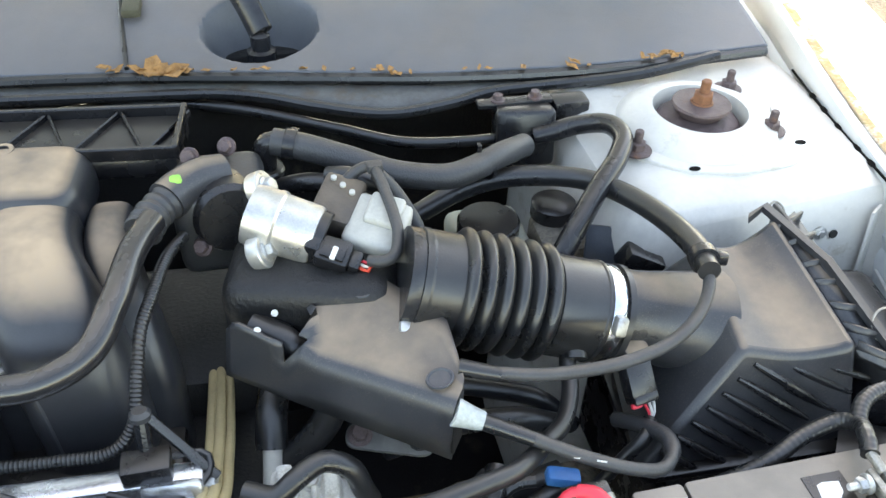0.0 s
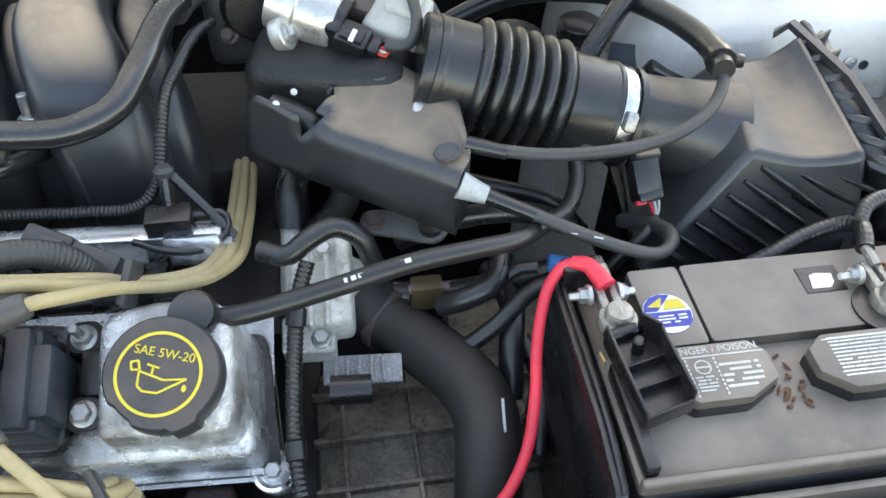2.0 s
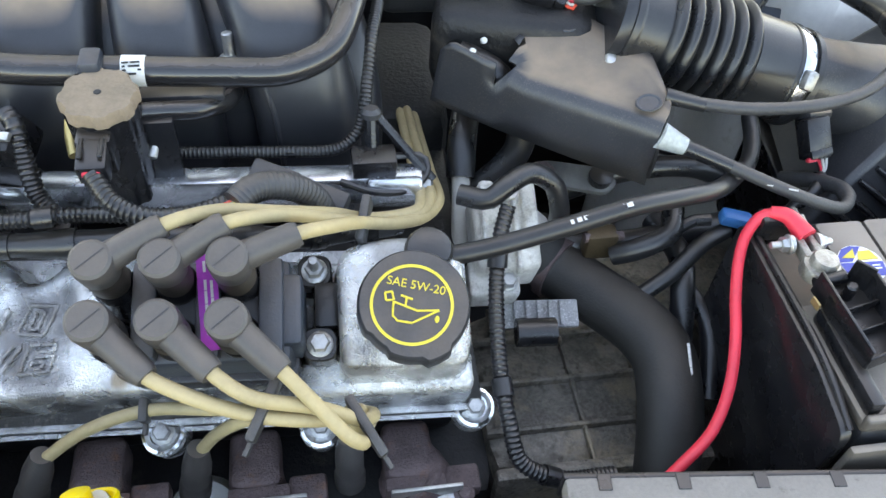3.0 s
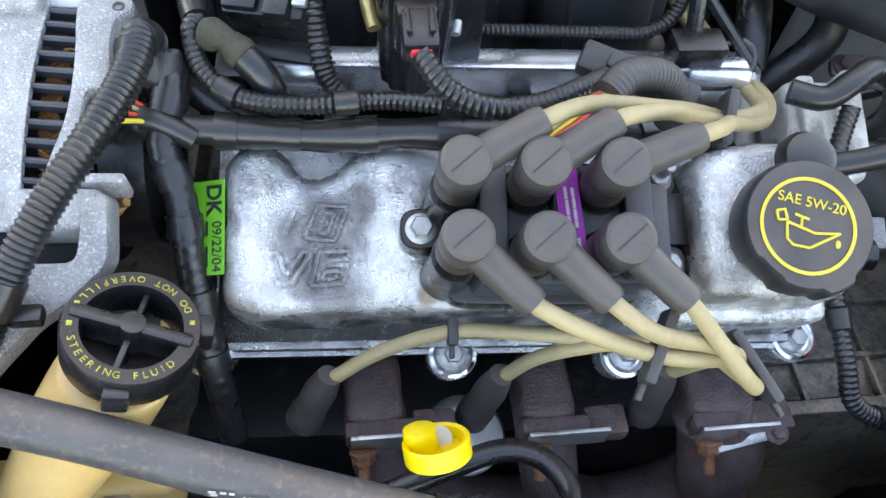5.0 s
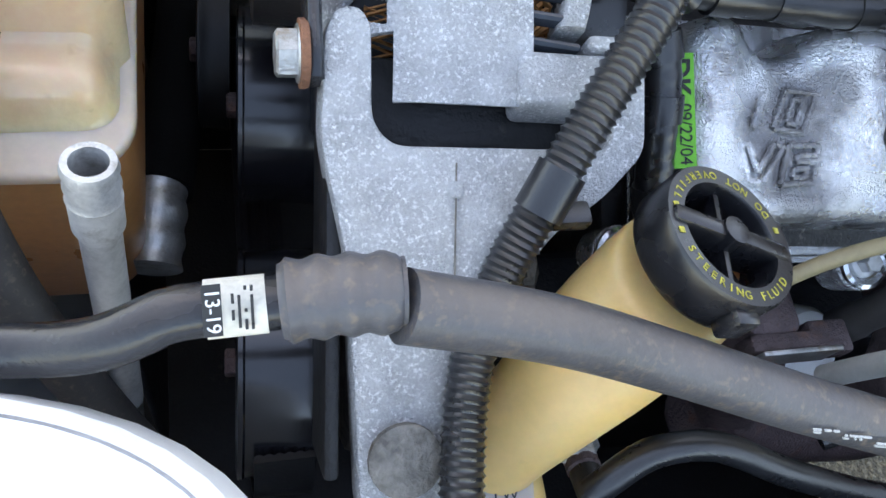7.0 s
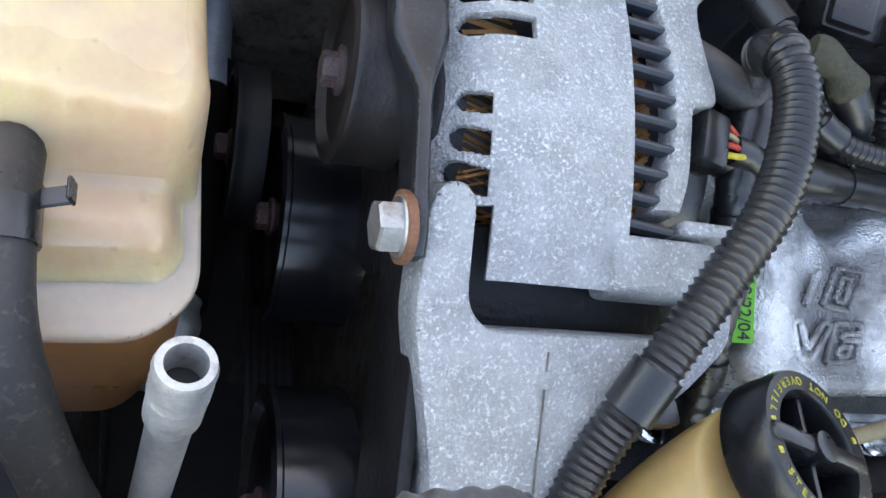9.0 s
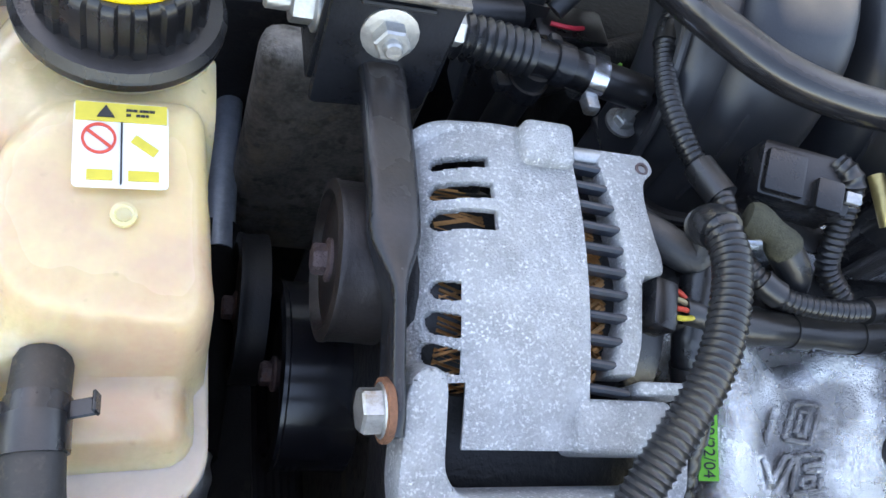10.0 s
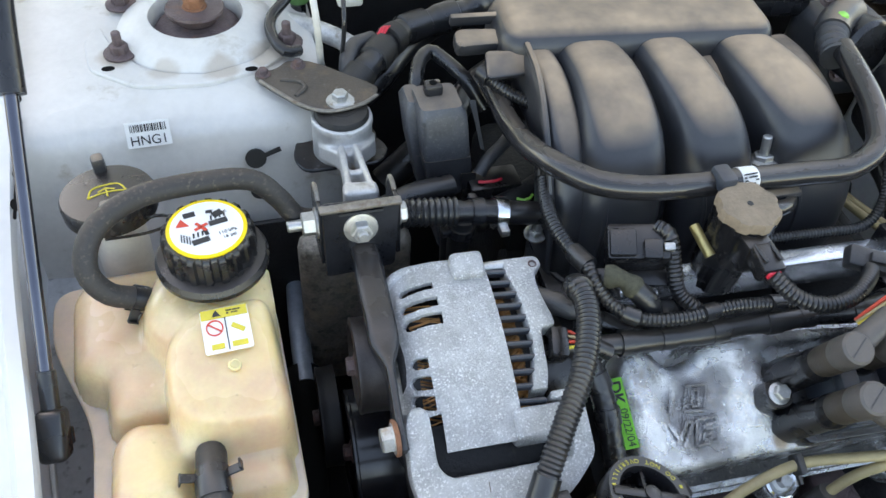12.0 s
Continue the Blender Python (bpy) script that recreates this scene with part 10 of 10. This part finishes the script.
part("cloudy_body", box(0.196, 0.600, 0.825, 0.075, 0.070, 0.060, 0.012, 3), M("cloudy_plastic", (0.30, 0.30, 0.25), 0.5, 0, 0.2, 20, 200, 0.1), bf)
part("cap", lathe([(0.029, 0), (0.030, 0.003), (0.030, 0.016), (0.028, 0.018), (0.02, 0.0185)], Matrix.Translation((0.193, 0.588, 0.853)), 32), PLASTIC_CLEAN, bf)
ms = thing("brake_valve_block", "dark brake valve block beside the tower", "valve block", (0.27, 0.56, 0.83))
part("block", box(0.268, 0.575, 0.820, 0.060, 0.060, 0.075, 0.006), CAST_DARK, ms)
part("cap", lathe([(0.022, 0), (0.022, 0.014), (0.016, 0.018)], Matrix.Translation((0.262, 0.60, 0.858)), 24), PLASTIC_CLEAN, ms)
part("grey_plate", box(0.290, 0.535, 0.858, 0.036, 0.006, 0.050, 0.002, m=Matrix.Translation((0.29, 0.535, 0.858)) @ Euler((radians(-30), 0, radians(-20))).to_matrix().to_4x4() @ Matrix.Translation((-0.29, -0.535, -0.858))), PLASTIC_BLUE, ms)
part("black_socket", box(0.318, 0.516, 0.858, 0.040, 0.024, 0.026, 0.004, m=Matrix.Translation((0.318, 0.516, 0.858)) @ Euler((0, radians(25), radians(-10))).to_matrix().to_4x4() @ Matrix.Translation((-0.318, -0.516, -0.858))), PLASTIC_CLEAN, ms)

# mass air flow connector under the neck
mf = thing("air_flow_connector", "black air flow sensor connector with a red lock", "connector", (0.255, 0.37, 0.88))
MM = Matrix.Translation((0.249, 0.368, 0.876)) @ Euler((radians(48), 0, radians(10))).to_matrix().to_4x4()
part("sensor_arm", box(0.252, 0.395, 0.885, 0.022, 0.040, 0.020, 0.004), PLASTIC, mf)
part("plug", box(0, 0.002, 0, 0.023, 0.028, 0.016, 0.003, m=MM), PLASTIC_CLEAN, mf)
part("collar", box(0, -0.013, 0, 0.021, 0.008, 0.017, 0.002, m=MM), PLASTIC_CLEAN, mf)
part("red_lock", box(-0.008, -0.017, 0.004, 0.009, 0.004, 0.005, 0.0015, m=MM), RED, mf, "red locking tab")
for k, c in enumerate((RED, WHITE_SOFT, GREY_PRINT)):
    part("wire", tube([MM @ V(0.0 + 0.004 * k, -0.018, 0.002), MM @ V(0.003 + 0.002 * k, -0.028, 0.0), MM @ V(0.0, -0.036, -0.004)], 0.0012, 6, 0.004), c, mf)
part("taped_loom", tube([MM @ V(0.003, -0.032, -0.002), (0.246, 0.335, 0.850), (0.232, 0.332, 0.835), (0.21, 0.33, 0.80)], 0.0055, 12, 0.004), RUBBER, mf)

# thermostat housing, radiator hose and what lies round them
tm_ = thing("thermostat_housing", "white-corroded cast aluminium thermostat housing", "thermostat housing", (0.0, 0.33, 0.84))
TM = frame_at((-0.006, 0.338, 0.818), -3, 20)
b = bmesh.new()
box(0, 0, 0, 0.050, 0.070, 0.045, 0.006, 2, m=TM, bm=b)
box(-0.010, -0.035, -0.012, 0.040, 0.030, 0.030, 0.004, 2, m=TM, bm=b)
box(0.018, 0.010, 0.014, 0.012, 0.060, 0.030, 0.003, 2, m=TM, bm=b)
box(-0.014, 0.018, 0.018, 0.012, 0.034, 0.024, 0.003, 2, m=TM, bm=b)
tube([(-0.004, 0.352, 0.815), (0.018, 0.354, 0.800), (0.036, 0.343, 0.780)], 0.022, 20, bm=b)
for dx_ in (-0.018, -0.006, 0.006):
    box(dx_, -0.008, 0.022, 0.004, 0.060, 0.016, 0.001, 1, m=TM, bm=b)
fuse(part("casting", b, M("white_corroded_casting", (0.60, 0.58, 0.54), 0.62, 0.1, 0.3, 50, 700, 0.7, stain=(0.26, 0.22, 0.17), stain_at=0.58, stain_scale=45), tm_), 0.0014, 2)
part("bolt", hexbolt(TM @ Matrix.Translation((0.004, 0.022, 0.022)), 0.006, 0.010, 1.3), ZINC, tm_)
part("bolt", hexbolt(TM @ Matrix.Translation((0.0, -0.040, 0.004)), 0.006, 0.008, 1.3), ZINC, tm_)
RADIATOR_RUN = [(0.0180, 0.3550, 0.800), (0.0300, 0.3470, 0.7850), (0.0443, 0.3370, 0.7750), (0.0716, 0.3049, 0.7737), (0.0950, 0.2700, 0.7776), (0.1050, 0.2420, 0.7765), (0.1035, 0.2120, 0.7673), (0.0980, 0.1792, 0.7427), (0.0940, 0.1507, 0.6998)]
rh_ = hose("radiator_hose", "thick black upper radiator hose with white print", RADIATOR_RUN, lambda k: 0.0245 + (0.0012 if k < 0.1 else 0), RUBBER_MATTE, n=32, step=0.006)
PN = V(0.36, -0.46, 0.81).normalized()
PX = V(0.03, -0.92, -0.25)
PX = (PX - PN * PX.dot(PN)).normalized()
PY = PN.cross(PX)
PC = V(0.1052, 0.2300, 0.7742) + PN * 0.0247
part("print_bars", bars(Matrix((( PX.x, PY.x, PN.x, PC.x), (PX.y, PY.y, PN.y, PC.y), (PX.z, PY.z, PN.z, PC.z), (0, 0, 0, 1))), 0.034, 0.0042, 1, 21, 0.95, 0.0010), WHITE, rh_, "white print on the hose")
part("band", lathe([(0.0268, -0.004), (0.0276, -0.004), (0.0276, 0.004), (0.0268, 0.004)], axis_frame((0.0443, 0.3370, 0.7750), (0.0716, 0.3049, 0.7737)), 32), RUST, rh_, "rust-stained spring clamp")
hose("coolant_bypass_hose", "black hose looping over the thermostat housing", [(-0.045, 0.335, 0.870), (-0.025, 0.326, 0.872), (-0.012, 0.330, 0.880), (0.008, 0.340, 0.882), (0.026, 0.338, 0.872), (0.034, 0.334, 0.85), (0.04, 0.345, 0.82)], 0.0078, RUBBER)
hose("sensor_loom", "black corrugated loom running down past the cover", [(-0.012, 0.318, 0.872), (-0.020, 0.300, 0.858), (-0.026, 0.270, 0.835), (-0.029, 0.240, 0.820), (-0.030, 0.215, 0.808), (-0.028, 0.185, 0.793), (-0.022, 0.168, 0.776), (0.005, 0.160, 0.760), (0.05, 0.165, 0.745)], 0.0062, RUBBER, "loom", rib=0.0009, period=0.0036, n=12, bands=(0.15, 0.5, 0.8))
hose("pale_tube", "pale plastic tube with a black end behind the cover", [(-0.027, 0.412, 0.826), (-0.028, 0.398, 0.812), (-0.030, 0.382, 0.80), (-0.032, 0.36, 0.78)], 0.0080, WHITE_SOFT, "tube", n=12)
hose("dark_hose_end", "dark hose end above the pale tube", [(-0.005, 0.50, 0.845), (-0.016, 0.460, 0.845), (-0.024, 0.430, 0.838), (-0.028, 0.406, 0.818)], 0.0125, RUBBER, n=12)
lk = thing("lever_plate", "worn cast lever plate with two rubber pads", "lever", (0.06, 0.39, 0.82))
part("plate", prism(rounded([(-0.034, -0.008), (0.030, -0.014), (0.040, -0.002), (0.032, 0.012), (-0.020, 0.014), (-0.034, 0.010)], 0.008, 4), 0, 0.005, frame_at((0.062, 0.392, 0.822), -14, 12), 0.001), PAINT_DIRTY, lk)
part("pad", lathe([(0.010, 0.004), (0.010, 0.012), (0.006, 0.014)], frame_at((0.085, 0.386, 0.822), 0, 12), 18), RUBBER, lk)
part("bolt", hexbolt(frame_at((0.040, 0.398, 0.827), 0, 12), 0.007, 0.007, 1.4), RUST, lk)
cl_ = thing("rear_hose_clamp", "rusty brass hose clamp in the shadow", "clamp", (0.08, 0.33, 0.80))
part("clamp_block", box(0.075, 0.335, 0.806, 0.026, 0.016, 0.026, 0.003), M("rusty_brass", (0.10, 0.07, 0.04), 0.45, 0.6), cl_)
part("clamp_screw", tube([(0.060, 0.332, 0.815), (0.092, 0.332, 0.815)], 0.004, 10), RUST, cl_)
bc = thing("blue_connector", "bright blue electrical connector behind the battery", "connector", (0.145, 0.32, 0.83))
part("shell", box(0, 0, 0, 0.026, 0.013, 0.011, 0.003, m=Matrix.Translation((0.180, 0.326, 0.832)) @ Euler((0, radians(10), radians(-12))).to_matrix().to_4x4()), BLUE, bc)
part("tail", tube([(0.160, 0.328, 0.831), (0.145, 0.330, 0.828), (0.12, 0.32, 0.815)], 0.005, 10), RUBBER, bc)
for pts, r in (([(0.085, 0.325, 0.80), (0.105, 0.318, 0.815), (0.125, 0.322, 0.825), (0.135, 0.345, 0.83)], 0.009), ([(0.10, 0.29, 0.79), (0.125, 0.298, 0.805), (0.150, 0.312, 0.82), (0.175, 0.325, 0.82)], 0.007),
               ([(0.05, 0.35, 0.79), (0.09, 0.345, 0.79), (0.13, 0.34, 0.80), (0.19, 0.35, 0.80)], 0.011), ([(0.13, 0.26, 0.76), (0.135, 0.29, 0.79), (0.14, 0.32, 0.80), (0.13, 0.36, 0.80)], 0.010),
               ([(0.06, 0.40, 0.80), (0.11, 0.39, 0.83), (0.16, 0.38, 0.84), (0.20, 0.38, 0.82)], 0.009), ([(-0.02, 0.40, 0.80), (0.02, 0.41, 0.85), (0.0, 0.43, 0.90), (-0.03, 0.45, 0.91)], 0.012),
               ([(0.10, 0.43, 0.84), (0.15, 0.42, 0.83), (0.19, 0.41, 0.82), (0.22, 0.40, 0.79)], 0.008), ([(0.145, 0.30, 0.78), (0.155, 0.27, 0.77), (0.145, 0.22, 0.74)], 0.008)):
    hose("dark_hose", "black rubber hose in the gap beside the transmission", pts, r, RUBBER, n=12)
sc2 = thing("ribbed_switch", "pale corroded switch plate on the transmission", "switch", (0.02, 0.29, 0.78))
part("plate", box(0.020, 0.290, 0.776, 0.060, 0.022, 0.006, 0.001, m=Matrix.Translation((0.02, 0.29, 0.776)) @ Euler((radians(25), 0, radians(-4))).to_matrix().to_4x4() @ Matrix.Translation((-0.02, -0.29, -0.776))), CAST, sc2)
for k in range(5):
    part("rib", box(0.0 + 0.009 * k, 0.290, 0.781, 0.003, 0.020, 0.005, 0.0008, m=Matrix.Translation((0.02, 0.29, 0.776)) @ Euler((radians(25), 0, radians(-4))).to_matrix().to_4x4() @ Matrix.Translation((-0.02, -0.29, -0.776))), CAST, sc2)
part("black_plug", tube([(-0.005, 0.268, 0.785), (0.025, 0.266, 0.785)], 0.011, 16), PLASTIC_CLEAN, sc2)

# dry leaves on the cowl lip
rnd = random.Random(11)
for k in range(46):
    x = -0.17 + 0.68 * rnd.random() if k > 7 else -0.125 + 0.06 * rnd.random()
    y = float(np.interp(x, (-0.26, -0.127, 0.022, 0.173, 0.319, 0.455, 0.57), (0.838, 0.824, 0.798, 0.768, 0.756, 0.757, 0.765))) - 0.004 + rnd.uniform(-0.004, 0.006)
    s = rnd.uniform(0.5, 1.0) * (1.5 if k <= 7 else 0.65)
    lf = thing("dry_leaf", "small dry brown leaf lying on the cowl edge", "leaf", (x, y, 0.936), "dry leaves")
    b = bmesh.new()
    mm = Matrix.Translation((x, y, 0.937 + rnd.uniform(-0.001, 0.002))) @ Euler((rnd.uniform(-0.4, 0.4), rnd.uniform(-0.4, 0.4), rnd.uniform(0, 6))).to_matrix().to_4x4()
    ol = [(-0.014, 0), (-0.006, 0.005), (0.004, 0.0055), (0.014, 0), (0.004, -0.005), (-0.006, -0.0045)]
    vs = [b.verts.new(mm @ V(px * s, py * s, 0.002 * s * math.sin(px * 260))) for px, py in ol]
    mid = [b.verts.new(mm @ V(px * s, 0, -0.0015 * s)) for px in (-0.005, 0.005)]
    for f in ((0, 1, 6), (1, 2, 7, 6), (2, 3, 7), (3, 4, 7), (4, 5, 6, 7), (5, 0, 6)):
        al = vs + mid
        b.faces.new([al[i] for i in f])
    o = part("blade", b, LEAF, lf, smooth=0)
    o.modifiers.new("thick", "SOLIDIFY").thickness = 0.0006

# crumbs of dead leaf caught between the vent covers
rnd = random.Random(5)
for k in range(16):
    x, y = 0.285 + rnd.uniform(-0.012, 0.012), 0.182 + rnd.uniform(-0.022, 0.020)
    lf = thing("leaf_crumb", "brown crumb of dead leaf on the battery", "leaf", (x, y, 0.868), "leaf crumbs")
    b = bmesh.new()
    bmesh.ops.create_icosphere(b, subdivisions=1, radius=0.5, matrix=Matrix.Translation((x, y, 0.8675)) @ Euler((rnd.random() * 3, rnd.random() * 3, rnd.random() * 3)).to_matrix().to_4x4() @ Matrix.Diagonal((0.009 * rnd.uniform(0.4, 1), 0.006 * rnd.uniform(0.4, 1), 0.0022, 1)))
    part("crumb", b, LEAF_DARK, lf, smooth=0)
